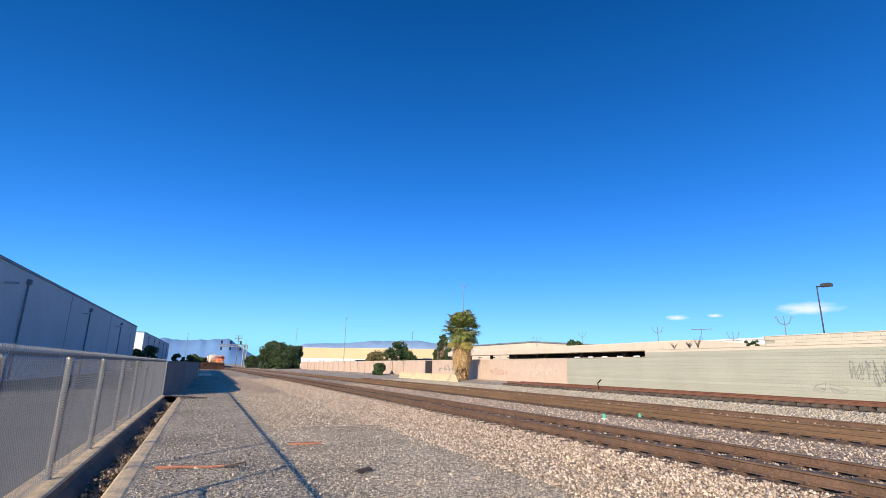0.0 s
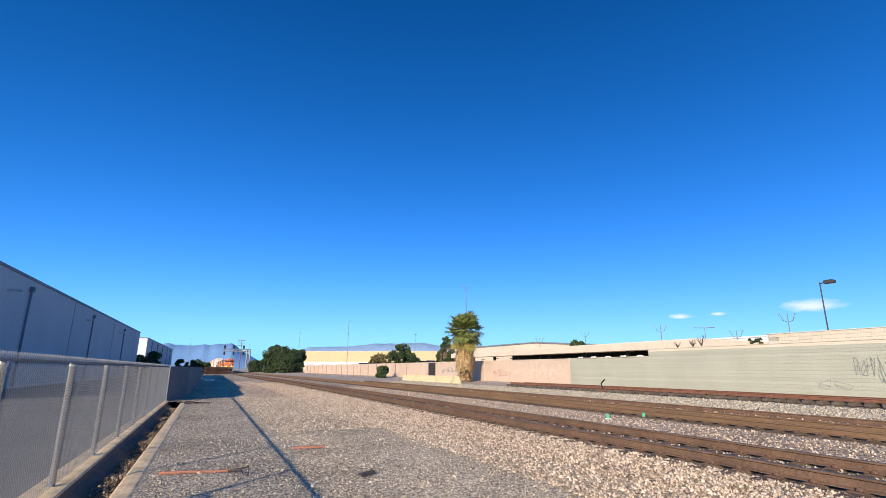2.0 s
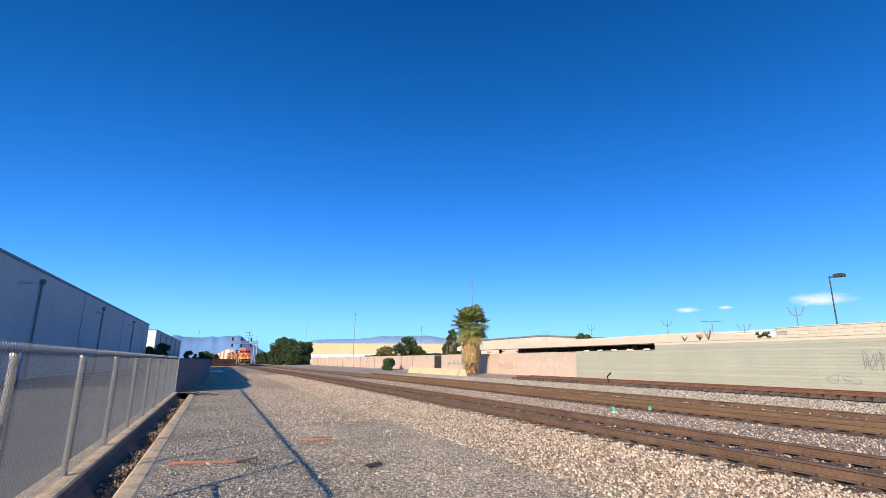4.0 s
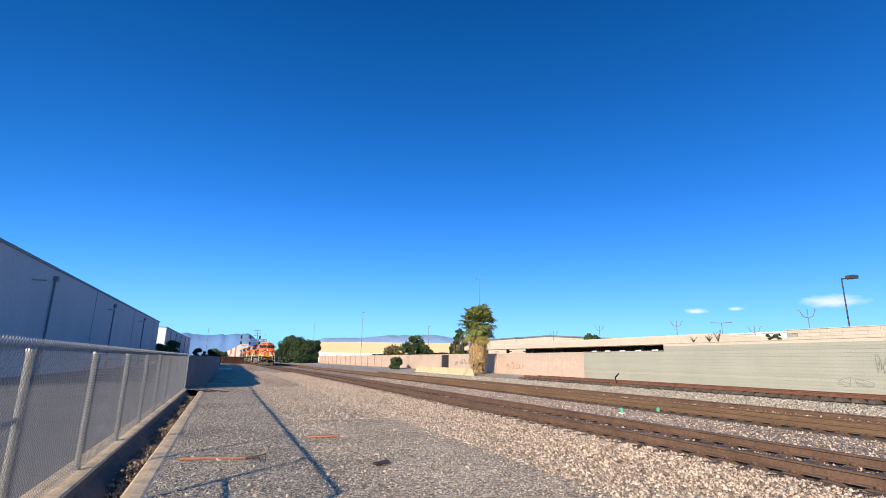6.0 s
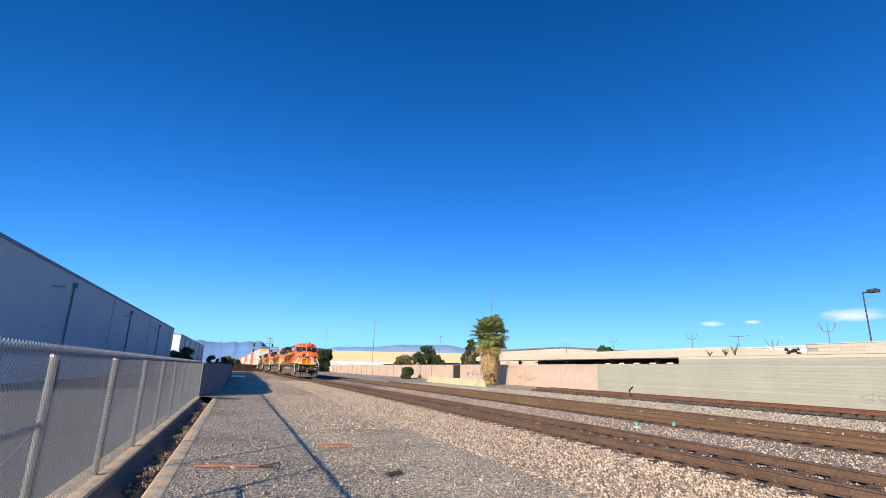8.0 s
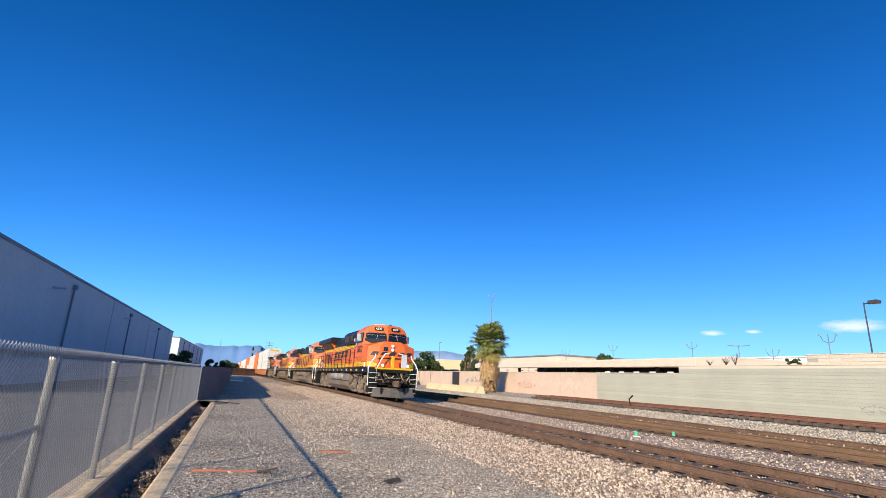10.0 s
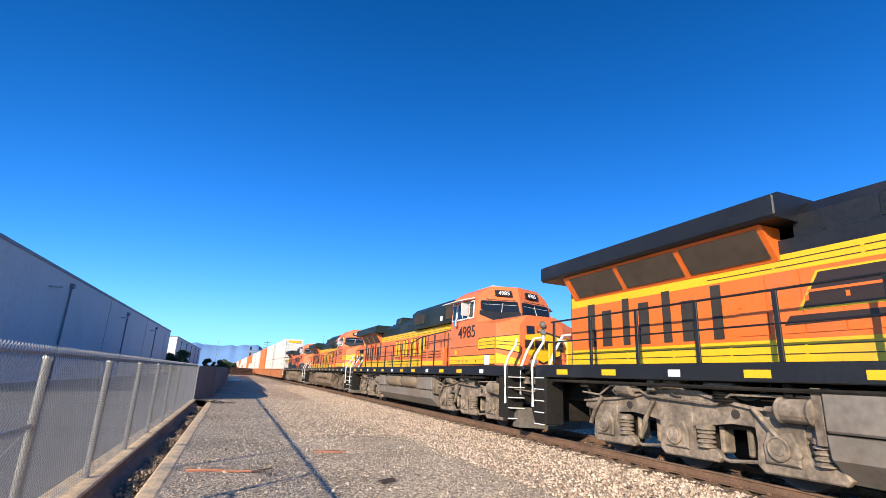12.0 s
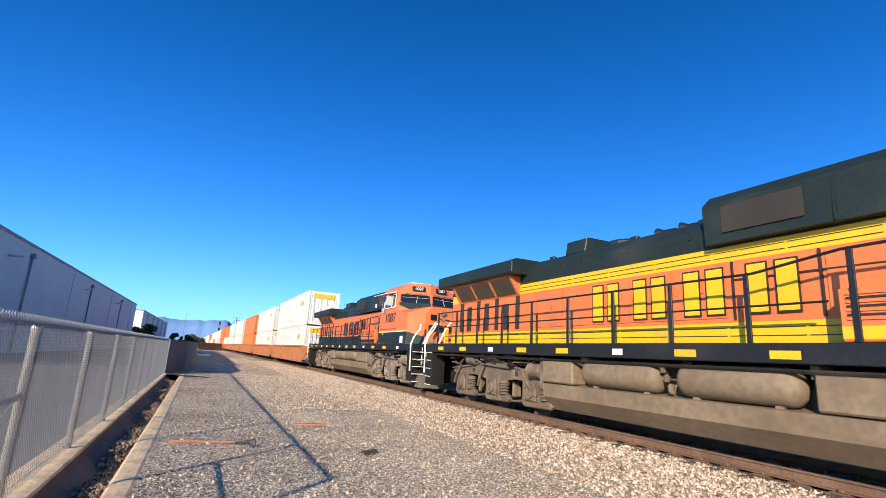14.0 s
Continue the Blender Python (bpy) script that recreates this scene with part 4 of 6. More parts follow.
for i, (y, h) in enumerate(((24.2, 0.85), (24.9, 0.6), (26.2, 0.45))):
    rng = random.Random(80 + i)
    c = thing("bare_shrub", "sparse spiky shrub behind the block wall", "shrub", pose(31.14, y, 3.28))
    bm = bmesh.new()
    for k in range(11):
        a, l = rng.uniform(0, 6.28), rng.uniform(0.5, 1) * h
        add_tube(bm, [(0, 0, 0), (0.09 * math.cos(a), 0.09 * math.sin(a), 0.5 * l), (0.25 * math.cos(a), 0.25 * math.sin(a), l)], 0.022, 5, 0.008)
    tagged(part("stem_growth", bm, DARK_STEM, c), kind="stuff")
for i, (y, w) in enumerate(((20.1, 0.55), (20.6, 0.4))):
    tree(31.14, y, 3.28, 0.36, w, "low dark shrub behind the block wall", LEAF_DARK, 90 + i, 8, 60, 0.05, 0.1, "shrub", "shrub")


def palm(x, y, z, height):
    """A fan palm: thick boot-covered trunk, skirt of dead fronds, dense crown of fans."""
    rng = random.Random(12)
    t = thing("fan_palm", "tall fan palm with a skirt of dry brown fronds", "palm tree", pose(x, y, z))
    part("trunk", lathe([(0, 0.85), (0.4, 0.72), (1.4, 0.62), (3.2, 0.58), (height * 0.72, 0.4)], (0, 0, 0), "z", 12), BARK, t, "thick trunk under old frond bases")
    boots = bmesh.new()
    for i in range(420):
        a, zz = rng.uniform(0, 6.283), rng.uniform(0.05, 3.2)
        r = 0.62 + 0.15 * rng.random()
        o = Vector((r * math.cos(a), r * math.sin(a), zz))
        d = Vector((math.cos(a) * 0.35, math.sin(a) * 0.35, rng.choice((-1, 1)) * 0.3))
        s = Vector((-math.sin(a), math.cos(a), 0)) * 0.09
        vs = [boots.verts.new(p) for p in (o - s, o + s, o + d + s * 0.4, o + d - s * 0.4)]
        boots.faces.new(vs)
    part("boot_cover", boots, THATCH, t, "pale broken frond bases")

    def fan(bm, origin, way, size, droop, blades):
        way = way.normalized()
        side = way.cross(Vector((0, 0, 1)))
        side = Vector((1, 0, 0)) if side.length < 0.05 else side.normalized()
        up = side.cross(way)
        hub = origin + way * size * 0.75
        add_tube(bm, [origin, origin + way * size * 0.4 + Vector((0, 0, 0.02)), hub], 0.025, 4)
        for k in range(blades):
            a = radians(-105 + 210 * k / (blades - 1)) + rng.uniform(-0.04, 0.04)
            d = way * math.cos(a) + side * math.sin(a)
            l = size * rng.uniform(0.55, 0.75)
            w = d.cross(up) * 0.042 * size
            mid = hub + d * l * 0.6
            tip = hub + d * l - Vector((0, 0, droop * l * rng.uniform(0.3, 0.9)))
            v = [bm.verts.new(p) for p in (hub, mid - w + up * 0.03, tip, mid + w + up * 0.03)]
            bm.faces.new(v)

    top = height * 0.72
    dead = bmesh.new()
    for i in range(120):
        a, zz = rng.uniform(0, 6.283), top - rng.uniform(0.1, 3.0)
        o = Vector((0.45 * math.cos(a), 0.45 * math.sin(a), zz))
        fan(dead, o, Vector((math.cos(a) * 0.5, math.sin(a) * 0.5, -1 - rng.random())), rng.uniform(1.0, 1.5), 0.5, 9)
    part("dead_skirt", dead, THATCH, t, "hanging skirt of dry brown fronds")
    live = bmesh.new()
    for i in range(110):
        a, e = rng.uniform(0, 6.283), radians(rng.uniform(-40, 85))
        o = Vector((0.25 * math.cos(a), 0.25 * math.sin(a), top + rng.uniform(-0.5, 0.5)))
        fan(live, o, Vector((math.cos(a) * math.cos(e), math.sin(a) * math.cos(e), math.sin(e))), rng.uniform(1.25, 2.0), 0.3, 19)
    old = bmesh.new()
    for i in range(26):
        a = rng.uniform(0, 6.283)
        fan(old, Vector((0.35 * math.cos(a), 0.35 * math.sin(a), top - rng.uniform(0.3, 1.0))), Vector((math.cos(a), math.sin(a), -rng.uniform(0.5, 1.4))), rng.uniform(1.2, 1.6), 0.5, 13)
    tagged(part("fading_fronds", old, mat("fading_frond", (0.38, 0.3, 0.08), 0.7, vary=0.3, bump=0), t, "yellowing fronds below the crown"), kind="stuff")
    part("fronds", live, FROND, t, "crown of green fan-shaped fronds")
    return t


palm(28.1, 54.7, 0.2, 8.2)

# ---- things on the lot ----
s = thing("fallen_branch", "reddish bare branch lying on the lot", "branch", pose(0, 0, 0.012))
part("stem", tube([(-0.55, 9.2, 0.012), (-0.2, 9.12, 0.02), (0.2, 9.02, 0.012), (0.5, 8.94, 0.03)], 0.024, 6, 0.016), RED_STEM, s)
part("twig", tube([(0.42, 8.96, 0.02), (0.6, 8.8, 0.05), (0.62, 8.55, 0.02)], 0.02, 5, 0.008), DARK_STEM, s)
part("twig", tube([(0.5, 8.94, 0.03), (0.72, 8.95, 0.06), (0.7, 8.62, 0.01)], 0.016, 5, 0.007), DARK_STEM, s)
d = thing("bark_strip", "dark strip of bark lying on gravel", "bark", pose(2.36, 7.9, 0.02, 0, 0, 35))
part("curl", prism([(-0.05, 0), (-0.03, 0.035), (0.03, 0.04), (0.05, 0.005), (0.025, 0.015), (-0.02, 0.015)], "x", -0.17, 0.17, 0.004), DARK_STEM, d)
d = thing("wood_splinter", "brown splinter of wood lying on gravel", "wood scrap", pose(2.0, 10.9, 0.02, 0, 0, -8))
part("shard", prism([(-0.32, -0.03), (0.1, -0.06), (0.33, 0.0), (0.05, 0.05), (-0.3, 0.02)], "z", 0, 0.035, 0.004), RED_STEM, d)
for i, (x, y, r) in enumerate(((-0.86, 27.0, 0.5), (-0.4, 26.2, 0.6))):
    rng = random.Random(i)
    d = thing("twig_heap", "loose dark twigs lying on the lot", "twigs", pose(x, y, 0.01))
    for k in range(9):
        a = rng.uniform(0, 3.14)
        part("twig", tube([(-r * math.cos(a), -r * 0.5 * math.sin(a), 0.02), (0.1 * r, 0.05, 0.06), (r * math.cos(a), r * 0.5 * math.sin(a), 0.02)], 0.012, 5), DARK_STEM, d)
for i, (x, y, a, w) in enumerate(((-1.16, 9.7, 20, 0.7), (-1.1, 10.6, 70, 0.5), (-1.2, 7.3, 10, 0.6), (-1.14, 12.4, 120, 0.8), (-1.18, 6.1, 200, 0.4))):
    d = thing("paper_scrap", "crumpled white litter in the drain channel", "litter", pose(x, y, -0.25, 12, 8, a), group="litter")
    part("sheet", prism([(-0.14 * w, -0.06 * w), (0.02 * w, -0.09 * w), (0.15 * w, -0.03 * w), (0.1 * w, 0.07 * w), (-0.05 * w, 0.05 * w), (-0.13 * w, 0.08 * w)], "z", -0.03, 0.02, 0.01), PAPER, d)


def crack(name, pts, w):
    """An open crack in the asphalt, as a dark sunken-looking sliver of tar."""
    bm = bmesh.new()
    rng = random.Random(len(pts) * 7 + int(pts[0][0] * 10))
    fine = []
    for (x0, y0), (x1, y1) in zip(pts, pts[1:]):
        n = 8
        fine += [(x0 + (x1 - x0) * k / n + rng.uniform(-0.03, 0.03), y0 + (y1 - y0) * k / n + rng.uniform(-0.03, 0.03)) for k in range(n)]
    fine.append(pts[-1])
    rows = [[bm.verts.new((x, y - 2.4 * w * rng.uniform(0.2, 1.2), 0.006)), bm.verts.new((x, y + 2.4 * w * rng.uniform(0.4, 1), 0.006))] for x, y in fine]
    for a, b in zip(rows, rows[1:]):
        bm.faces.new((a[0], b[0], b[1], a[1]))
    return solid(name, bm, GRILLE, "dark jagged crack in the worn asphalt", "crack", group="asphalt cracks", kind="structure")


crack("asphalt_crack", [(1.9, 10.4), (2.2, 9.2), (2.3, 8.6)], 0.01)

# ---- heap of old ties beside the line, standing in for a dark railcar ----
heap = thing("railcar_stand_in", "heap of dark brown ties standing in for a dark railcar", "timber heap", pose(1.0, 150, 0.0, 0, 0, 12))
rng = random.Random(21)
OLD_TIE = mesh_of(box(-1.3, 1.3, -0.12, 0.12, 0, 0.2, 0.012), "old_tie", mat("old_dark_tie", (0.055, 0.026, 0.018), 0.9, vary=0.3, bump=0.3))
for layer in range(9):
    for k in range(12 - layer // 2):
        for row in (-1.25, 1.35):
            ob = new("old_tie", OLD_TIE)
            ob.parent = heap
            ob.matrix_basis = pose(row + rng.uniform(-0.3, 0.3), (k - (11 - layer // 2) / 2) * 0.3 + rng.uniform(-0.08, 0.08), layer * 0.21, rng.uniform(-4, 4), rng.uniform(-3, 3), rng.uniform(-10, 10))

# ---- distance ----


def range_of(name, r, az0, az1, height, seed, material, label):
    """A ridge of mountains along an arc, with spurs."""
    v, f, n = [], [], 90
    for i in range(n + 1):
        a = radians(az0 + (az1 - az0) * i / n)
        u = i / n
        e = min(1, 5 * u, 5 * (1 - u))
        h = height * e * (0.72 + 0.3 * noise.fractal(Vector((u * 3.5 + seed, 0.3, seed)), 1.0, 2.0, 5))
        for k, (dr, hh) in enumerate(((-500, 0), (-330, 0.3), (-160, 0.65), (0, 1), (300, 0.4))):
            w = 1 + (0.02 * noise.noise(Vector((u * 22, k * 1.7, seed))) if 0 < k < 3 else 0)
            v.append(((r + dr) * math.sin(a), (r + dr) * math.cos(a), h * hh * w - 5))
    for i in range(n):
        for k in range(4):
            f.append((i * 5 + k, i * 5 + k + 1, i * 5 + 6 + k, i * 5 + 5 + k))
    ob = new(name, quick_mesh(name, v, f, material))
    for p in ob.data.polygons:
        p.use_smooth = True
    return tagged(ob, label, "mountain", kind="structure")


range_of("backdrop_mountain", 3900, -16, 6, 215, 2.0, MOUNTAIN, "hazy blue mountain ridge in the distance")
range_of("backdrop_mountain", 4300, 2, 40, 265, 5.0, MOUNTAIN_FAR, "pale hazy mountain range in the far distance")


def cloud(x, y, z, w, h, seed):
    """A thin far sheet of vapour that faces the line, gently bowed; its veil is ragged in the material."""
    bm = bmesh.new()
    bmesh.ops.create_grid(bm, x_segments=24, y_segments=8, size=1.0)
    for v in bm.verts:
        v.co.z = 0.15 * v.co.x * v.co.x + 0.1 * noise.noise(Vector((v.co.x * 2, v.co.y * 2, seed)))
    turn = math.atan2(x, y)
    return bm, Matrix.Translation((x, y, z)) @ pose(0, 0, 0, 90, 0, -math.degrees(turn)) @ Matrix.Diagonal((w * 0.5, h * 0.5, 20, 1))


VAPOUR = bpy.data.materials.new("vapour")
VAPOUR.use_nodes = True
vn, vl = VAPOUR.node_tree.nodes, VAPOUR.node_tree.links
tr, cloud_glow, mx, lw = vn.new("ShaderNodeBsdfTransparent"), vn.new("ShaderNodeEmission"), vn.new("ShaderNodeMixShader"), vn.new("ShaderNodeTexNoise")
# the cloud's sunlit white is emitted by the sheet itself
cloud_glow.inputs[0].default_value = (0.85, 0.87, 0.9, 1)
lw.inputs["Scale"].default_value, lw.inputs["Detail"].default_value, lw.inputs["Roughness"].default_value = 1.6, 7, 0.62
place, middle, ragged, fade = vn.new("ShaderNodeTexCoord"), vn.new("ShaderNodeVectorMath"), vn.new("ShaderNodeMath"), vn.new("ShaderNodeMapRange")
middle.operation, ragged.operation = "LENGTH", "SUBTRACT"
fade.inputs["From Min"].default_value, fade.inputs["From Max"].default_value, fade.inputs["To Max"].default_value = -0.35, 0.3, 0.75
vl.new(place.outputs["Object"], lw.inputs["Vector"])
vl.new(place.outputs["Object"], middle.inputs[0])
vl.new(lw.outputs[0], ragged.inputs[0])
vl.new(middle.outputs["Value"], ragged.inputs[1])
vl.new(ragged.outputs[0], fade.inputs["Value"])
vl.new(fade.outputs[0], mx.inputs[0])
vl.new(tr.outputs[0], mx.inputs[1])
vl.new(cloud_glow.outputs[0], mx.inputs[2])
vl.new(mx.outputs[0], vn["Material Output"].inputs[0])
for x, y, z, w, h, s in ((3516, 1900, 425, 420, 110, 1), (3081, 2550, 392, 190, 52, 2), (3200, 2330, 396, 120, 34, 3)):
    sheet, at = cloud(x, y, z, w, h, s)
    solid("cloud", sheet, VAPOUR, "small thin white cloud low in the sky", "cloud", kind="structure", at=at, smooth=True)

# ---- the train ----
SIDES = (-1, 1)


def hull(points):
    bm = bmesh.new()
    for p in points:
        bm.verts.new(p)
    r = bmesh.ops.convex_hull(bm, input=bm.verts)
    bmesh.ops.delete(bm, geom=list({g for g in r["geom_interior"] if isinstance(g, bmesh.types.BMVert)}), context="VERTS")
    bmesh.ops.dissolve_limit(bm, angle_limit=radians(1), verts=bm.verts, edges=bm.edges)
    return bm


def add_plate(bm, pts, thick, out):
    """A thin flat plate on a surface: corner points in one plane, pushed outwards."""
    pts, o = [Vector(p) for p in pts], Vector(out).normalized()
    lo, hi = [bm.verts.new(p + o * 0.001) for p in pts], [bm.verts.new(p + o * (thick + 0.001)) for p in pts]
    bm.faces.new(lo)
    bm.faces.new(hi)
    for i in range(len(pts)):
        j = (i + 1) % len(pts)
        bm.faces.new((lo[i], lo[j], hi[j], hi[i]))
    return bm


def plate(pts, thick, out):
    return add_plate(bmesh.new(), pts, thick, out)


def side_plate(s, x, y0, y1, z0, z1, thick=0.006, slant=0.0):
    return plate([(s * x, y0 - slant, z0), (s * x, y1 - slant, z0), (s * x, y1, z1), (s * x, y0, z1)], thick, (s, 0, 0))


def lettering(name, text, size, m, material, parent, label):
    cu = bpy.data.curves.new(name, "FONT")
    cu.body, cu.size, cu.extrude, cu.align_x, cu.align_y, cu.offset = text, size, 0.004, "CENTER", "CENTER", 0.004 * size
    tmp = bpy.data.objects.new(name, cu)
    scene.collection.objects.link(tmp)
    me = bpy.data.meshes.new_from_object(tmp, depsgraph=bpy.context.evaluated_depsgraph_get())
    bpy.data.objects.remove(tmp)
    me.materials.clear()
    me.materials.append(material)
    ob = new(name, me)
    ob.parent, ob.matrix_basis = parent, m
    return tagged(ob, label)


def facing_side(s, x, y, z):
    return Matrix(((0, 0, s, x), (s, 0, 0, y), (0, 1, 0, z), (0, 0, 0, 1)))


def facing_front(x, y, z, tilt=0):
    return Matrix.Translation((x, y, z)) @ pose(0, 0, 0, 90 + tilt, 0, 0)


def arc(a, b, sag, n=8):
    a, b = Vector(a), Vector(b)
    return [a.lerp(b, k / n) - Vector((0, 0, sag * math.sin(math.pi * k / n))) for k in range(n + 1)]


def truck(loco, yc, steel):
    """A three-axle truck: cast side frames with hanging pedestals, axle boxes, coil springs, brake gear; its wheelsets turn."""
    t = new("truck")
    t.parent, t.location = loco, (0, yc, 0)
    beam = [(-2.75, 0.9), (-2.7, 1.06), (-2.2, 1.1), (-1.5, 1.12), (-0.95, 1.2), (-0.5, 1.32), (0.5, 1.32), (0.95, 1.2), (1.5, 1.12), (2.2, 1.1), (2.6, 1.02), (2.62, 0.88),
            (2.3, 0.8), (1.5, 0.84), (1.15, 0.9), (0.75, 0.86), (0.4, 0.74), (-0.4, 0.74), (-0.75, 0.8), (-1.05, 0.88), (-1.4, 0.84), (-1.9, 0.72), (-2.4, 0.76)]
    for s in SIDES:
        lo, hi = sorted((s * 1.03, s * 1.17))
        frame_ob = part("side_frame", prism(beam, "x", lo, hi, 0.03), steel, t, "dusty cast steel side frame")
        part("frame_flange", prism([(-2.68, 1.03), (-1.5, 1.09), (-0.95, 1.17), (-0.5, 1.29), (0.5, 1.29), (0.95, 1.17), (1.5, 1.09), (2.58, 0.99), (2.58, 1.03), (1.5, 1.14), (0.95, 1.22), (0.5, 1.34), (-0.5, 1.34), (-0.95, 1.22), (-1.5, 1.14), (-2.68, 1.08)], "x", *sorted((s * 1.168, s * 1.235)), 0.008), steel, frame_ob, "raised rim of the casting")
        for y in (-1.88, 0, 1.88):
            foot = [(y - 0.34, 0.98), (y - 0.3, 0.66), (y - 0.36, 0.48), (y - 0.78, 0.4), (y - 0.84, 0.3), (y - 0.76, 0.22), (y + 0.34, 0.2), (y + 0.44, 0.3), (y + 0.36, 0.62), (y + 0.44, 0.98)]
            part("pedestal", prism(foot, "x", *sorted((s * 1.06, s * 1.2)), 0.025), steel, frame_ob, "hanging axle pedestal")
            part("journal_housing", prism([(y - 0.25, 0.36), (y + 0.25, 0.36), (y + 0.27, 0.62), (y + 0.17, 0.82), (y - 0.17, 0.82), (y - 0.27, 0.62)], "x", *sorted((s * 1.199, s * 1.27)), 0.025), steel, frame_ob)
            rim = [(0, 0.17), (0.05, 0.17), (0.06, 0.15), (0.04, 0.14), (0.04, 0.1), (0.055, 0.09), (0.055, 0.02)]
            part("axle_box", lathe([(s * u, r) for u, r in rim], (s * 1.268, y, 0.58), "x", 18), steel, frame_ob)
            coil = []
            for k in range(4):
                coil += [(k * 0.075, 0.1), (k * 0.075 + 0.02, 0.145), (k * 0.075 + 0.045, 0.145), (k * 0.075 + 0.065, 0.1)]
            for d in (-0.56,):
                part("coil_spring", lathe(coil, (s * 1.17, y + d, 0.41), "z", 14), steel, frame_ob, "stout coil spring")
            part("spring_cap", lathe([(0, 0.15), (0.06, 0.15), (0.1, 0.09)], (s * 1.17, y - 0.56, 0.71), "z", 14), steel, frame_ob)
        for y in (-1.15, 1.2):
            # flat dark disc paints the shade inside a hole; nothing is cut
            part("frame_opening", lathe([(0, 0.075), (s * 0.012, 0.075), (s * 0.013, 0.02)], (s * 1.171, y, 1.0), "x", 14), GRILLE, frame_ob, "dark disc painted as the shade of a round hole")
        part("brake_cylinder", lathe([(0, 0.05), (0.03, 0.17), (0.06, 0.19), (0.1, 0.17), (0.46, 0.17), (0.5, 0.19), (0.53, 0.17), (0.55, 0.05), (0.75, 0.04)], (s * 1.3, -2.5, 1.12), "y", 16), steel, frame_ob)
        part("brake_cylinder", lathe([(0, 0.04), (0.2, 0.05), (0.22, 0.13), (0.6, 0.13), (0.63, 0.05), (0.75, 0.04)], (s * 1.28, 0.75, 1.3), "y", 14), steel, frame_ob)
        for a, b in ((-1.5, -2.0), (1.95, 2.35), (0.5, 0.8)):
            part("brake_lever", tube([(s * 1.24, a, 1.12), (s * 1.27, (a + b) / 2, 0.86), (s * 1.24, b, 0.56)], 0.045, 6), steel, frame_ob)
        part("brake_clevis", lathe([(0, 0.1), (s * 0.05, 0.1), (s * 0.07, 0.03)], (s * 1.22, -2.08, 0.55), "x", 10), steel, frame_ob)
        part("brake_pipe", tube([(s * 1.25, -2.5, 1.32), (s * 1.3, -1.2, 1.3), (s * 1.28, -0.9, 1.14), (s * 1.27, 0.6, 1.2), (s * 1.3, 0.9, 1.36), (s * 1.3, 1.6, 1.36), (s * 1.26, 2.0, 1.16), (s * 1.24, 2.6, 1.2)], 0.022, 6), steel, frame_ob)
        for y in (-1.0,):
            rubber = []
            for k in range(5):
                rubber += [(k * 0.045, 0.19), (k * 0.045 + 0.022, 0.22), (k * 0.045 + 0.044, 0.19)]
            part("rubber_spring", lathe(rubber, (s * 1.14, y, 1.17), "z", 14), UNDER, frame_ob, "layered rubber spring")
            part("spring_seat", box(*sorted((s * 0.95, s * 1.36)), y - 0.27, y + 0.27, 1.4, 1.48, 0.02), steel, frame_ob)
        part("bolster_stop", prism([(-0.2, 1.33), (0.32, 1.33), (0.24, 1.5), (-0.12, 1.5)], "x", *sorted((s * 1.0, s * 1.24)), 0.02), steel, frame_ob)
    for s in SIDES:
        for y in (-0.94, 0.94):
            part("brake_shoe", box(min(s * 0.7, s * 0.98), max(s * 0.7, s * 0.98), y - 0.3, y - 0.2, 0.35, 0.8, 0.03), steel, t)
            part("brake_shoe", box(min(s * 0.7, s * 0.98), max(s * 0.7, s * 0.98), y + 0.2, y + 0.3, 0.35, 0.8, 0.03), steel, t)
            part("tie_rod", tube([(s * 1.1, y - 0.5, 0.33), (s * 1.12, y, 0.27), (s * 1.1, y + 0.5, 0.35)], 0.03, 6), steel, t)
        for y in (-2.55, 2.55):
            part("sand_pipe", tube([(s * 1.1, y, 1.4), (s * 1.05, y * 1.02, 0.7), (s * 0.8, y * 0.98, 0.2)], 0.025, 6), UNDER, t)
        for k, y in enumerate((-1.7, -0.35, 0.2, 1.2, 2.0)):
            part("traction_cable", tube(arc((s * 1.05, y, 1.48), (s * 1.22, y + 0.45, 1.28), 0.12 + 0.04 * k), 0.03, 6), HOSE, t)
    part("bolster", box(-1.0, 1.0, -2.3, 2.3, 0.75, 1.3, 0.05), UNDER, t)
    wheels = []
    for y in (-1.88, 0, 1.88):
        bm = lathe([(-0.83, 0.1), (-0.83, 0.2), (-0.8, 0.4), (-0.83, 0.53), (-0.7, 0.535), (-0.68, 0.56), (-0.66, 0.56), (-0.66, 0.42), (-0.7, 0.12), (0.7, 0.12), (0.66, 0.42), (0.66, 0.56), (0.68, 0.56), (0.7, 0.535), (0.83, 0.53), (0.8, 0.4), (0.83, 0.2), (0.83, 0.1)], (0, 0, 0), "x", 28)
        for k in range(4):
            a = k * math.pi / 2
            for s in SIDES:
                add_box(bm, min(s * 0.8, s * 0.85), max(s * 0.8, s * 0.85), 0.28 * math.cos(a) - 0.05, 0.28 * math.cos(a) + 0.05, 0.28 * math.sin(a) - 0.05, 0.28 * math.sin(a) + 0.05)
        w = part("wheelset", bm, WHEEL, t, "steel wheels on a turning axle")
        w.location = (0, y, 0.535)
        wheels.append(w)
    return wheels


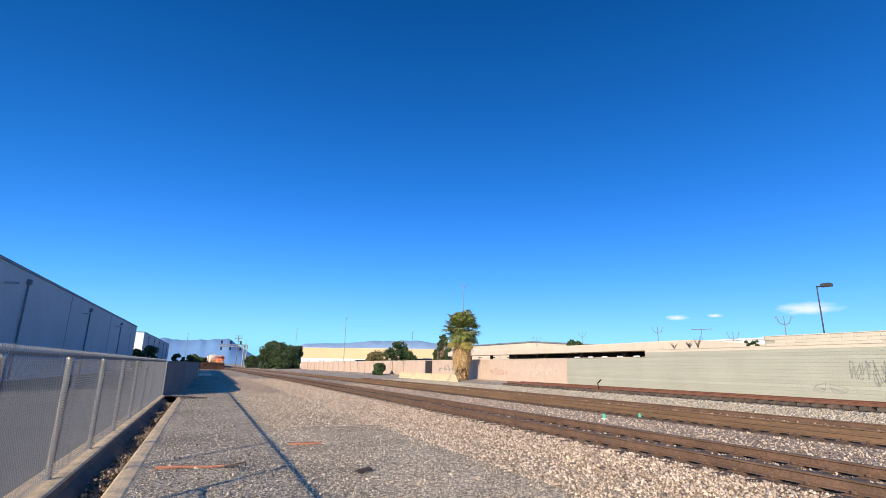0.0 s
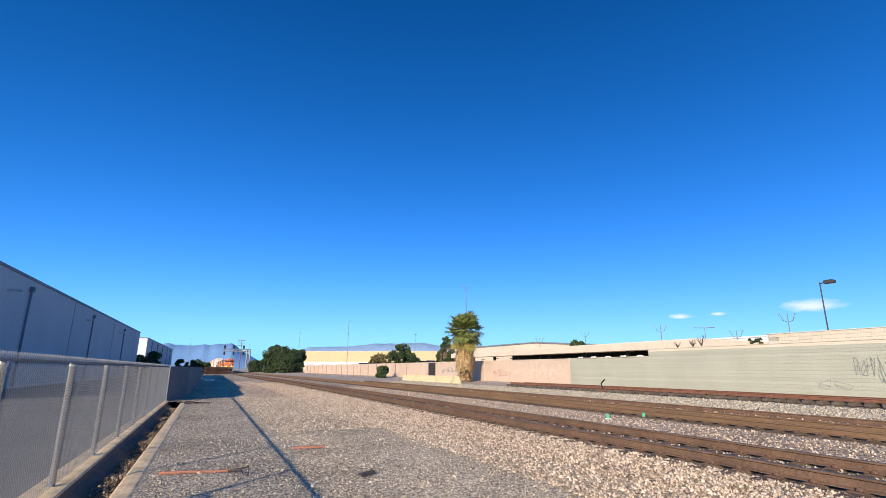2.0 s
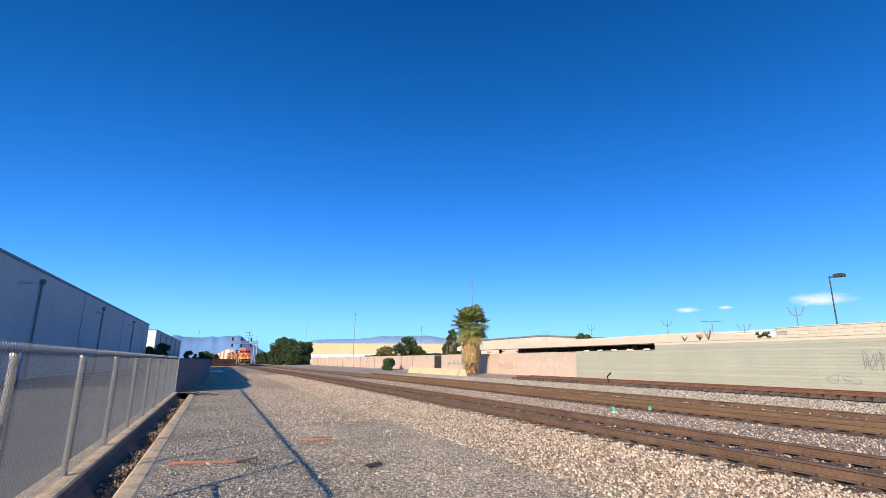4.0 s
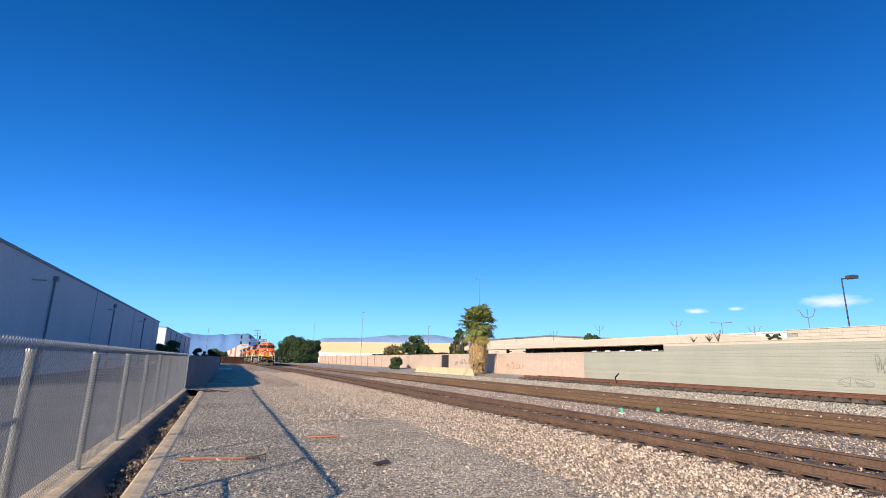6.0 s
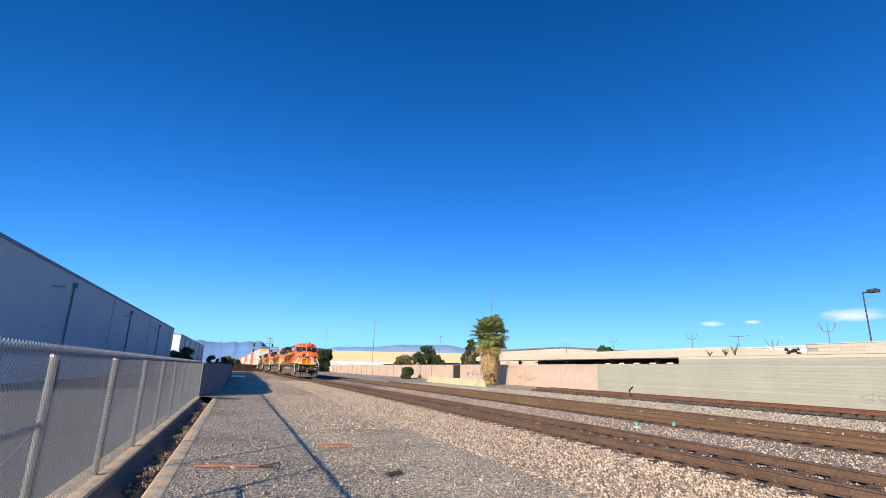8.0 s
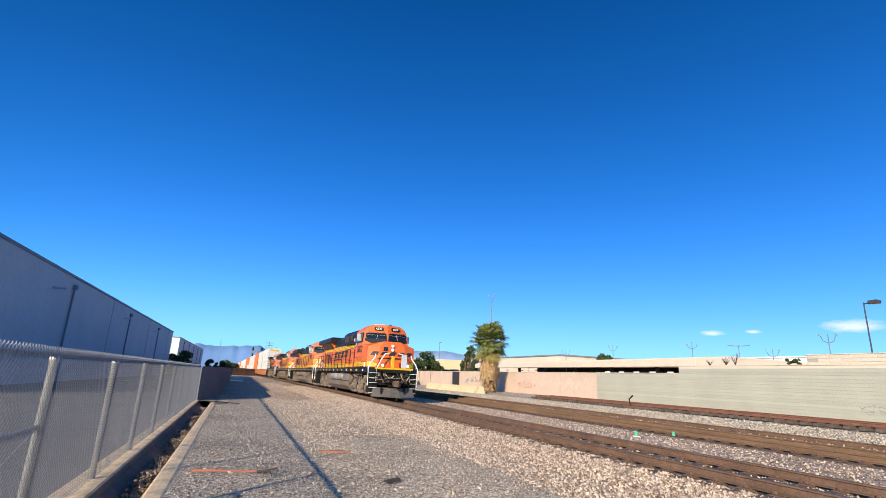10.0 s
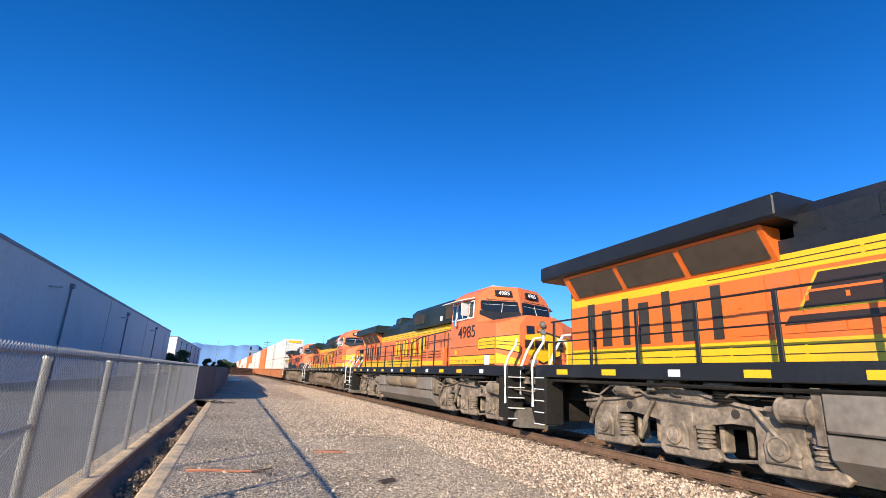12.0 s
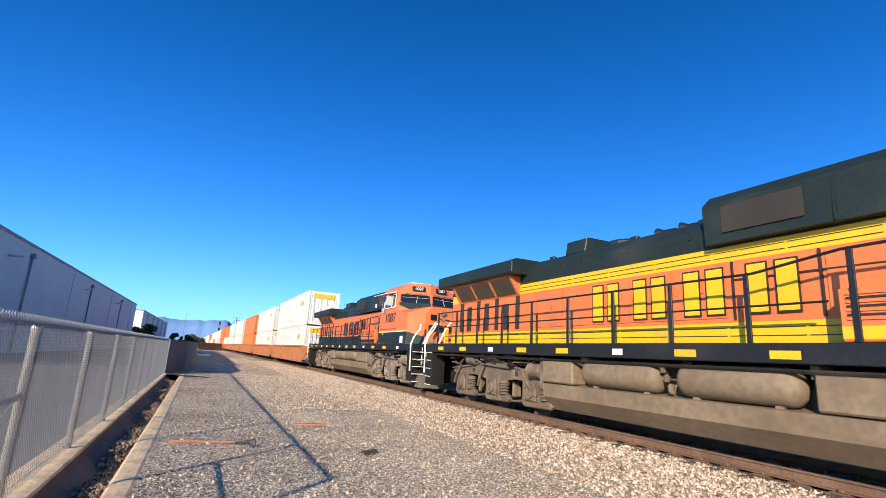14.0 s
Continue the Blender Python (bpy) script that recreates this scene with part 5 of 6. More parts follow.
SCHEMES = {
    "wedge": dict(body=ORANGE, low=YELLOW, high=YELLOW, roof=BLACK, tank=TANK, reservoir=RESERVOIR, steel=GRIME, number=INK, logo=INK, label="bright orange and black diesel locomotive with yellow stripes"),
    "heritage": dict(body=FADED, low=YELLOW, high=YELLOW, roof=GREEN, tank=TANK, reservoir=TANK_B, steel=GRIME, number=INK, logo=YELLOW, label="weathered orange and dark green diesel locomotive with yellow bands"),
    "heritage_dusty": dict(body=FADED, low=YELLOW, high=YELLOW, roof=GREEN, tank=TANK_B, reservoir=TANK_B, steel=mat("dusty_brown_steel", (0.13, 0.095, 0.065), 0.8, vary=0.3, fine=14, coarse=2, bump=0.25, dirt=(0.28, 0.2, 0.13), dirt_amount=0.3, dirt_scale=1.6), number=INK, logo=YELLOW, label="dusty orange and dark green diesel locomotive with yellow bands"),
    "banded": dict(body=FADED, low=GREEN, high=GREEN, roof=GREEN, tank=TANK_B, reservoir=TANK_B, steel=GRIME, number=INK, logo=INK, label="orange diesel locomotive with broad dark green bands"),
}
SPIN = []


def locomotive(scheme, number, lit, visors):
    c = SCHEMES[scheme]
    body, low, high, roof = c["body"], c["low"], c["high"], c["roof"]
    L = thing("locomotive", c["label"], "locomotive", group="locomotives of the train")
    # underframe
    sill = part("underframe", box(-1.5, 1.5, 0.4, 21.1, 1.5, 1.79, 0.015), BLACK, L, "black side sill")
    part("centre_sill", box(-0.5, 0.5, 0.2, 21.4, 0.95, 1.49), UNDER, L)
    for s in SIDES:
        for k in range(12):
            y = 1.9 + 1.62 * k
            part("reflector", side_plate(s, 1.5, y, y + (0.42 if k % 3 else 0.26), 1.56, 1.68, 0.008), YELLOW if k % 3 else WHITE, sill, "yellow reflective strip" if k % 3 else "white stencil panel")
        part("pipe", tube([(s * 1.42, 2.0, 1.42), (s * 1.42, 8, 1.4), (s * 1.4, 15, 1.4), (s * 1.42, 20.5, 1.42)], 0.035, 6), UNDER, sill)
        part("pipe", tube([(s * 1.3, 6.8, 1.33), (s * 1.3, 7.6, 1.2), (s * 1.3, 8.2, 1.28)], 0.05, 6), c["steel"], sill)
    for s in SIDES:
        for k in range(9):
            y = 1.2 + 2.25 * k + (0.3 if k % 2 else 0)
            lo, hi = sorted((s * 1.0, s * 1.36))
            part("sill_bracket", box(lo, hi, y, y + 0.12 + 0.06 * (k % 3), 1.3, 1.495, 0.01), c["steel"] if k % 2 else UNDER, sill)
    # fuel tank and air reservoirs
    tank = part("fuel_tank", prism([(-1.05, 0.25), (1.05, 0.25), (1.38, 0.55), (1.42, 0.85), (0.85, 0.9), (0.85, 1.42), (-0.85, 1.42), (-0.85, 0.9), (-1.42, 0.85), (-1.38, 0.55)], "y", 6.5, 14.3, 0.03), c["tank"], L, "dusty fuel tank")
    for s in SIDES:
        for a, b in ((6.51, 8.3), (13.2, 14.29)):
            lo, hi = sorted((s * 0.86, s * 1.42))
            part("tank_end", box(lo, hi, a, b, 0.88, 1.42, 0.03), c["tank"], tank)
        for a, b in ((8.5, 10.55), (10.9, 12.95)):
            n = b - a
            r = part("air_reservoir", lathe([(0, 0.04), (0.04, 0.17), (0.12, 0.26), (0.2, 0.285), (n - 0.2, 0.285), (n - 0.12, 0.26), (n - 0.04, 0.17), (n, 0.04)], (s * 1.2, a, 1.17), "y", 24), c["reservoir"], tank, "cylindrical air reservoir", True)
            for y in (a + 0.35, b - 0.35):
                lo, hi = sorted((s * 1.0, s * 1.3))
                part("saddle", box(lo, hi, y - 0.06, y + 0.06, 0.86, 0.96), c["tank"], r)
        for k in range(3):
            part("valve", lathe([(0, 0.05), (0.1, 0.06), (0.14, 0.02)], (s * 1.35, 10.65 + 0.08 * k, 0.95 + 0.16 * k), "z", 8), c["steel"], tank)
        lo, hi = sorted((s * 0.9, s * 1.38))
        part("battery_box", box(lo, hi, 6.35, 6.49, 0.75, 1.45, 0.01), c["steel"], L)
        part("sand_trap", box(lo, hi, 14.31, 14.44, 0.7, 1.45, 0.01), c["steel"], L)
    for y in (3.75, 16.9):
        SPIN.extend(truck(L, y, c["steel"]))
    # nose and cab
    nose = part("nose", hull([(x * s, y, z) for s in SIDES for x, y, z in ((0.8, 0.82, 1.8), (1.5, 1.14, 1.8), (0.78, 0.9, 3.05), (0.5, 0.93, 3.38), (1.49, 1.14, 3.06), (1.49, 2.5, 3.2), (1.49, 2.5, 1.8), (0.25, 2.4, 3.46))]), body, L, "sloping short nose")
    cab = part("cab", hull([(x * s, y, z) for s in SIDES for x, y, z in ((1.5, 2.39, 1.8), (1.5, 4.65, 1.8), (1.5, 2.39, 3.19), (0, 2.07, 3.46), (0, 2.22, 4.05), (1.46, 2.45, 3.46), (1.4, 2.584, 4.05), (1.44, 4.65, 4.05), (0, 2.35, 4.52), (0.92, 2.59, 4.5), (0.92, 4.65, 4.52), (1.28, 2.6, 4.25), (1.34, 4.65, 4.25))]), body, L, "wide safety cab")
    wedge_cab = scheme == "wedge"

    def shield(x, u, lift):
        return (x, 2.07 + 0.26 * abs(x) + 0.15 * u - lift, 3.46 + 0.59 * u)

    glare = BLACK if scheme != "banded" else GREEN
    for s in SIDES:
        part("anti_glare_panel", plate([shield(s * x, u, 0.004) for x, u in ((0.03, 0.26), (1.40, 0.26), (1.42, 0.02), (0.75, -0.42), (0.03, -0.1))], 0.01, (s * 0.26, -1, 0.25)), glare, cab, "dull black anti-glare panel")
    for s in SIDES:
        gasket = part("windshield_frame", plate([shield(s * x, u, 0) for x, u in ((0.06, 0.27), (0.12, 0.24), (1.2, 0.22), (1.32, 0.28), (1.36, 0.38), (1.34, 0.8), (1.28, 0.86), (0.14, 0.88), (0.08, 0.84))], 0.02, (s * 0.26, -1, 0.25)), BLACK, cab, "black rubber window frame")
        part("windshield", plate([shield(s * x, u, 0.024) for x, u in ((0.1, 0.31), (0.15, 0.28), (1.18, 0.26), (1.27, 0.31), (1.31, 0.4), (1.29, 0.78), (1.24, 0.82), (0.16, 0.84), (0.12, 0.81))], 0.006, (s * 0.26, -1, 0.25)), GLASS_DARK, gasket, "dark windshield glass")
        part("wiper", tube([shield(s * 0.7, 0.2, 0.05), shield(s * 0.62, 0.75, 0.06)], 0.012, 5), CONTAINER_GREY, gasket)
        part("shade_bracket", tube([shield(s * 0.2, 0.98, 0.02), shield(s * 0.32, 0.9, 0.16), shield(s * 1.02, 0.9, 0.16), shield(s * 1.15, 0.98, 0.02)], 0.014, 5), RUSTY_GEAR, cab, "thin bracket over the windshield")
        part("window_crossbar", tube([shield(s * 0.14, 0.66, 0.034), shield(s * 1.28, 0.64, 0.034)], 0.008, 5), CONTAINER_GREY, gasket)
        # side windows
        fr = None
        for a, b in ((2.7, 3.06), (3.14, 4.04), (4.12, 4.46)):
            fr = part("side_window_frame", plate([(s * 1.488, a, 3.36), (s * 1.488, b, 3.36), (s * 1.45, b, 3.98), (s * 1.45, a + (0.03 if a < 3 else 0), 3.98)], 0.03, (s, 0, 0.06)), BLACK if scheme == "wedge" else WHITE, cab, "slim side window frame")
            panes = ((a + 0.05, b - 0.05),) if b - a < 0.5 else ((a + 0.05, a + 0.41), (a + 0.47, b - 0.05))
            for c0, c1 in panes:
                part("side_window", plate([(s * 1.52, c0, 3.41), (s * 1.52, c1, 3.41), (s * 1.486, c1, 3.94), (s * 1.486, c0, 3.94)], 0.006, (s, 0, 0.06)), GLASS_DARK, fr, "dark side window glass")
        lo, hi = sorted((s * 1.5, s * 1.78))
        part("mirror", box(lo, hi, 3.12, 3.15, 3.46, 3.92, 0.01), CONTAINER_GREY, fr, "fold-out wind deflector")
        part("armrest", box(min(s * 1.53, s * 1.62), max(s * 1.53, s * 1.62), 3.95, 4.08, 3.15, 3.4, 0.02), CHROME, fr)
        if visors:
            out, drop = (1.95, 3.93) if visors == 1 else (1.72, 3.72)
            part("sunshade", plate([(s * 1.45, 2.75, 4.06), (s * 1.45, 4.5, 4.06), (s * out, 4.42, drop), (s * out, 3.1, drop)], 0.025, (0.3 * s, 0, 1)), WHITE if visors == 1 else body, cab, "tilted sunshade above the cab window")
        lettering("road_number", number, 0.58, facing_side(s, s * 1.503, 3.22, 2.9) @ Matrix.Diagonal((1.22, 1, 1, 1)), c["number"], cab, "black road number")
        for y in (4.6,):
            part("grab_iron", tube([(s * 1.52, y, 1.95), (s * 1.57, y, 1.97), (s * 1.57, y, 3.1), (s * 1.52, y, 3.12)], 0.014, 6), body, cab)
        part("cab_seam", side_plate(s, 1.5, 2.4, 4.55, 2.42, 2.435, 0.008), INK, cab)
        part("cab_vent", side_plate(s, 1.5, 4.0, 4.14, 2.18, 2.34, 0.012), YELLOW, cab)
        # lower stripe along cab and nose side
        if scheme == "banded":
            part("stripe", side_plate(s, 1.5, 1.16, 4.64, 1.81, 2.28, 0.007), GREEN, cab, "dark green band")
            part("stripe", side_plate(s, 1.5, 1.16, 4.64, 2.281, 2.33, 0.007), CREAM, cab, "thin cream line")
            part("stripe", plate([(s * 1.5, 1.13, 1.81), (s * 0.82, 0.82, 1.81), (s * 0.82, 0.83, 2.1), (s * 1.5, 1.13, 2.28)], 0.007, (s * 0.9, -0.46, 0)), GREEN, nose)
        else:
            part("stripe", side_plate(s, 1.5, 1.16, 4.64, 1.85, 1.97, 0.007), YELLOW, cab, "yellow stripe")
            part("stripe", side_plate(s, 1.5, 1.16, 4.64, 1.982, 2.11, 0.007), YELLOW, cab, "yellow stripe")
            part("stripe_line", side_plate(s, 1.5, 1.16, 4.64, 1.81, 1.845, 0.007), INK, cab)
            part("stripe_line", side_plate(s, 1.5, 1.16, 4.64, 2.112, 2.135, 0.007), INK, cab)
            for y in (2.45, 3.1, 3.75):
                part("locker_latch", lathe([(0, 0.03), (s * 0.012, 0.03), (s * 0.016, 0.01)], (s * 1.508, y, 1.94), "x", 8), INK, cab)
            part("door_seam", side_plate(s, 1.508, 3.42, 3.44, 1.85, 2.11, 0.004), INK, cab)
            n = Vector((s * 0.41, -0.91, 0.03))
            part("stripe", plate([(s * 1.49, 1.13, 1.86), (s * 0.82, 0.825, 1.86), (s * 0.82, 0.84, 2.0), (s * 1.49, 1.13, 2.17)], 0.009, n), YELLOW, nose, "yellow stripe")
            if scheme != "wedge":
                for grow, thick, m in ((0.025, 0.006, INK), (0.0, 0.01, YELLOW)):
                    z0, z1, y1 = 2.32 - grow, 2.64 + grow, 2.3 + grow
                    part("nose_band", plate([(s * 1.5, 1.17, z0), (s * 1.5, y1 - 0.06, z0), (s * 1.5, y1, z0 + 0.07), (s * 1.5, y1, z1 - 0.07), (s * 1.5, y1 - 0.06, z1), (s * 1.5, 1.17, z1)], thick, (s, 0, 0)), m, cab, "yellow band with a dark edge")
                    part("nose_band", plate([(s * 1.49, 1.12, z0), (s * 0.82, 0.84, z0 - 0.1), (s * 0.82, 0.87, z1 + 0.1), (s * 1.49, 1.13, z1)], thick + 0.006, n), m, nose, "yellow band with a dark edge")
                for z in (2.42, 2.52):
                    part("band_line", side_plate(s, 1.512, 1.16, 2.2, z, z + 0.014, 0.004), INK, cab)
                    part("band_line", plate([(s * 1.49, 1.105, z), (s * 0.83, 0.82, z - 0.02), (s * 0.83, 0.82, z - 0.006), (s * 1.49, 1.105, z + 0.014)], 0.004, n), INK, nose)
        if wedge_cab:
            for a in (2.62, 3.5):
                for k in range(11):
                    part("cab_louver", side_plate(s, 1.508, a, a + 0.62, 1.84 + 0.05 * k, 1.868 + 0.05 * k, 0.016), YELLOW if k < 7 else body, cab)
        part("data_plate", side_plate(s, 1.5, 1.5, 1.82, 1.82, 2.1, 0.016), WHITE, cab, "white notice panel")
    for s in SIDES:
        nb = part("number_board", plate([(s * x, 2.215 + 0.26 * x + 0.083 * u, 4.12 + 0.3 * u) for x, u in ((0.27, 0.12), (0.3, 0.08), (0.8, 0.08), (0.83, 0.12), (0.83, 0.72), (0.8, 0.76), (0.3, 0.76), (0.27, 0.72))], 0.06, (s * 0.26, -1, 0.25)), BLACK, cab, "black number board")
        lettering("board_number", number, 0.2, Matrix.Translation((s * 0.555, 2.318, 4.25)) @ pose(0, 0, 0, 0, 0, 14.6 * s) @ pose(0, 0, 0, 75, 0, 0), WHITE, nb, "white numerals")
    part("roof_hatch", box(-0.7, 0.1, 2.9, 4.2, 4.521, 4.62, 0.03), CONTAINER_GREY if visors < 2 else body, cab, "low air conditioner on the cab roof")
    part("horn", lathe([(0, 0.03), (0.25, 0.04), (0.4, 0.11)], (0.6, 3.3, 4.62), "y", 10), CHROME, cab)
    part("antenna", lathe([(0, 0.12), (0.06, 0.1), (0.08, 0.02)], (-0.2, 3.25, 4.521), "z", 10), WHITE, cab)
    # nose front: door, headlights, logo, handrails
    door = part("nose_door", plate([(-0.72, 0.82, 1.84), (-0.18, 0.82, 1.84), (-0.18, 0.9, 3.08), (-0.72, 0.9, 3.08)], 0.03, (0, -1, 0.08)), body, nose, "nose door")
    part("door_window", plate([(-0.58, 0.838, 2.8), (-0.3, 0.838, 2.8), (-0.3, 0.855, 3.04), (-0.58, 0.855, 3.04)], 0.008, (0, -1, 0.08)), GLASS_DARK, door, "small rounded door window")
    for z in (3.12, 2.88):
        hl = part("headlight", lathe([(0, 0.1), (-0.08, 0.1), (-0.11, 0.095), (-0.095, 0.075), (-0.095, 0.02)], (0.0, 0.92, z), "y", 16), CONTAINER_GREY if lit else GRIME, nose, "round twin headlight")
        part("lens", lathe([(0, 0.07), (-0.012, 0.07), (-0.02, 0.03)], (0.0, 0.822, z), "y", 16), HEADLIGHT if lit else LENS, hl, "glass lens")
    def nose_skin(x, z, lift):
        """A point on the nose front or its two slanted cheeks."""
        back = 0.82 + 0.064 * (z - 1.8) if abs(x) < 0.8 else 0.82 + 0.064 * (z - 1.8) * (1 - (abs(x) - 0.8) / 0.7) + 0.32 * (abs(x) - 0.8) / 0.7
        return (x, back - lift, z)

    if scheme == "wedge":
        for x0, x1 in ((-1.3, -0.84), (-0.74, -0.3), (-0.2, 0.26), (0.36, 0.76), (0.86, 1.3)):
            way = (0, -1, 0.08) if abs(x0 + x1) < 1.6 else (0.42 * (1 if x0 > 0 else -1), -0.9, 0)
            part("logo_shape", plate([nose_skin(x, z, 0.026) for x, z in ((x0 - 0.04, 2.53), (x1 - 0.14, 2.53), (x1 + 0.02, 2.75), (x0 + 0.12, 2.75))], 0.012, way), INK, nose, "black slanted emblem block")
    else:
        for k in range(4):
            x0 = -0.72 + 0.36 * k
            part("logo_shape", plate([(x0 + 0.04, 0.775, 2.36), (x0 + 0.32, 0.775, 2.36), (x0 + 0.32, 0.79, 2.6), (x0 + 0.04, 0.79, 2.6)], 0.045, (0, -1, 0.08)), INK, nose, "dark emblem block")
    if scheme == "wedge":
        part("logo_bar", plate([(-0.95, 0.82, 2.32), (0.7, 0.82, 2.36), (0.95, 0.82, 2.4), (-0.8, 0.82, 2.39)], 0.035, (0, -1, 0.08)), INK, nose, "black swoosh bar")
    else:
        part("shield_outline", hull([(0.67 * s, y, z) for s in SIDES for y, z in ((0.812, 2.15), (0.852, 2.79), (0.86, 2.15), (0.9, 2.79))] + [(0, 0.812, 1.89), (0, 0.862, 2.92)]), INK, nose, "dark emblem outline")
        part("nose_shield", hull([(0.62 * s, y, z) for s in SIDES for y, z in ((0.8, 2.2), (0.84, 2.74), (0.86, 2.2), (0.9, 2.74))] + [(0, 0.8, 1.95), (0, 0.85, 2.86)]), YELLOW if scheme != "banded" else body, nose, "yellow emblem shield on the nose")
    part("front_deck", box(-1.15, 1.15, 0.12, 0.81, 1.69, 1.795, 0.02), YELLOW if scheme == "wedge" else BLACK, L, "front walkway edge")
    pilot = part("pilot", hull([(x * s, y, z) for s in SIDES for x, y, z in ((1.2, 0.3, 0.66), (1.3, 0.08, 0.14), (0.3, -0.2, 0.12), (0.25, 0.02, 0.62), (1.2, 0.42, 0.66), (1.3, 0.42, 0.14))]), PLOW, L, "brown-grey snowplow pilot")
    part("end_plate", box(-1.02, 1.02, 0.4, 0.46, 0.78, 1.6, 0.02), UNDER, pilot, "dark end plate behind the hoses")
    for x in (-0.9, -0.55, 0.5, 0.85):
        part("hose_bracket", box(x - 0.07, x + 0.07, 0.22, 0.4, 1.3, 1.5, 0.02), GRIME, pilot)
    part("drop_step", box(-0.75, 0.75, 0.02, 0.12, 1.5, 1.56, 0.01), UNDER, pilot, "folded drop step")
    coupler = part("coupler", box(-0.13, 0.13, -0.4, 0.4, 0.78, 1.02, 0.04), RUSTY_GEAR, L, "knuckle coupler")
    part("knuckle", hull([(x, y, z) for z in (0.72, 1.06) for x, y in ((-0.16, -0.25), (0.17, -0.25), (0.22, -0.48), (0.06, -0.58), (-0.17, -0.42))]), RUSTY_GEAR, coupler)
    part("coupler_pocket", box(-0.34, 0.34, 0.06, 0.4, 0.7, 1.3, 0.03), UNDER, pilot)
    part("uncoupling_bar", tube([(-1.35, 0.25, 1.15), (-0.9, 0.05, 1.1), (-0.4, -0.2, 1.2), (0.4, -0.2, 1.2), (0.9, 0.05, 1.1), (1.35, 0.25, 1.15)], 0.02, 6), GRIME, pilot)
    for x in (-0.85, -0.6, 0.5, 0.75, 0.95):
        part("air_hose", tube(arc((x, 0.2, 1.38), (x * 0.6, -0.2, 1.02), 0.22), 0.028, 6), HOSE, pilot, "hanging brake hose")
    for k, (a, b, sag) in enumerate((((-0.9, 0.2, 1.45), (-0.5, -0.05, 1.3), 0.3), ((-0.62, 0.1, 1.5), (-0.1, -0.1, 1.35), 0.22), ((0.1, 0.0, 1.5), (0.72, 0.05, 1.42), 0.26), ((0.35, 0.0, 1.45), (0.9, 0.1, 1.3), 0.34))):
        part("jumper_hose", tube(arc(a, b, sag), 0.026, 6), YELLOW_HOSE if k % 2 else HOSE, pilot, "pale looping jumper hose" if k % 2 else "")
    for x in (-0.72, -0.42, 0.42, 0.68):
        part("glad_hand", box(x - 0.05, x + 0.05, -0.12, 0.02, 0.92, 1.06, 0.02), RUSTY_GEAR, pilot)
    for x in (-0.8, 0.62):
        part("plow_rib", box(x - 0.02, x + 0.02, -0.06, 0.3, 0.3, 0.68, 0.005), UNDER, pilot)
    part("anticlimber", box(-0.95, 0.95, 0.14, 0.36, 1.56, 1.685, 0.02), UNDER, pilot, "dark ribbed anticlimber")
    part("cable", tube(arc((-0.75, 0.06, 1.55), (0.8, 0.06, 1.5), 0.3, 12), 0.03, 6), HOSE, pilot, "looping control cable")
    part("nose_plate", box(-0.24, -0.04, 0.16, 0.22, 1.796, 2.5, 0.02), YELLOW, L, "upright walkway plate")
    part("nose_plate", box(0.4, 0.75, 0.16, 0.21, 1.796, 2.6, 0.02), CONTAINER_GREY if scheme == "wedge" else YELLOW, L, "upright walkway plate")
    for s in SIDES:
        dl = part("ditch_light", lathe([(0.1, 0.05), (0, 0.085), (-0.14, 0.095), (-0.16, 0.02)], (s * 0.78, 0.22, 1.92), "y", 16), CONTAINER_GREY if lit else GRIME, L, "round ditch light")
        part("lens", lathe([(0, 0.07), (-0.012, 0.07), (-0.02, 0.03)], (s * 0.78, 0.05, 1.92), "y", 16), HEADLIGHT if lit else LENS, dl, "glass lens")
        for end, y0 in ((-1, 0.42), (1, 21.15)):
            steps = part("step_well", box(min(s * 0.95, s * 1.48), max(s * 0.95, s * 1.48), min(y0, y0 + 0.5 * -end), max(y0, y0 + 0.5 * -end), 0.35, 1.49, 0.02), UNDER, L, "dark boxed steps")
            for k in range(5):
                z = 0.34 + 0.28 * k
                lo, hi = sorted((s * 1.02, s * 1.46))
                if end > 0:
                    lo, hi = sorted((s * 1.12, s * 1.495))
                part("step_tread", box(lo, hi, *sorted((y0 - (0.02 if end < 0 else 0.42) * end, y0 + (0.2 if end < 0 else 0.02) * end)), z, z + 0.022, 0.004), WHITE, steps, "worn step tread")
            part("corner_handrail", tube([(s * 1.53, y0 + 0.02, 0.75), (s * 1.55, y0 + 0.02, 1.75), (s * 1.42, y0 + 0.06, 2.05), (s * 1.15, y0 + 0.1, 2.4), (s * 1.13, y0 + 0.12, 2.58)], 0.036, 8), WHITE, L, "white bent corner handrail")
            part("corner_handrail", tube([(s * 1.05, y0 + 0.0, 1.0), (s * 1.06, y0 + 0.0, 1.7), (s * 0.82, y0 + 0.04, 2.2), (s * 0.55, y0 + 0.06, 2.62), (s * 0.3, y0 + 0.06, 2.66)], 0.036, 8), WHITE, L, "white bent corner handrail")
    # long hood
    y0, y1 = 4.66, 20.2
    if scheme == "banded":
        bands = ((1.8, 2.3, GREEN), (2.3, 2.35, CREAM), (2.35, 3.42, body), (3.42, 3.7, GREEN))
    else:
        bands = ((1.8, 2.16, YELLOW), (2.16, 3.2, body), (3.2, 3.47, YELLOW), (3.47, 3.7, roof))
    hood = None
    for a, b, m in bands:
        hb = part("hood_band", box(-0.98, 0.98, y0, y1, a + 0.001, b - 0.001), m, L, "painted band of the long hood")
        if b - a > 0.9:
            hood = hb
    wedge = scheme == "wedge"
    rt, ra, rb = (4.28, 14.5, 20.8) if wedge else (4.1, 15.6, 20.4)
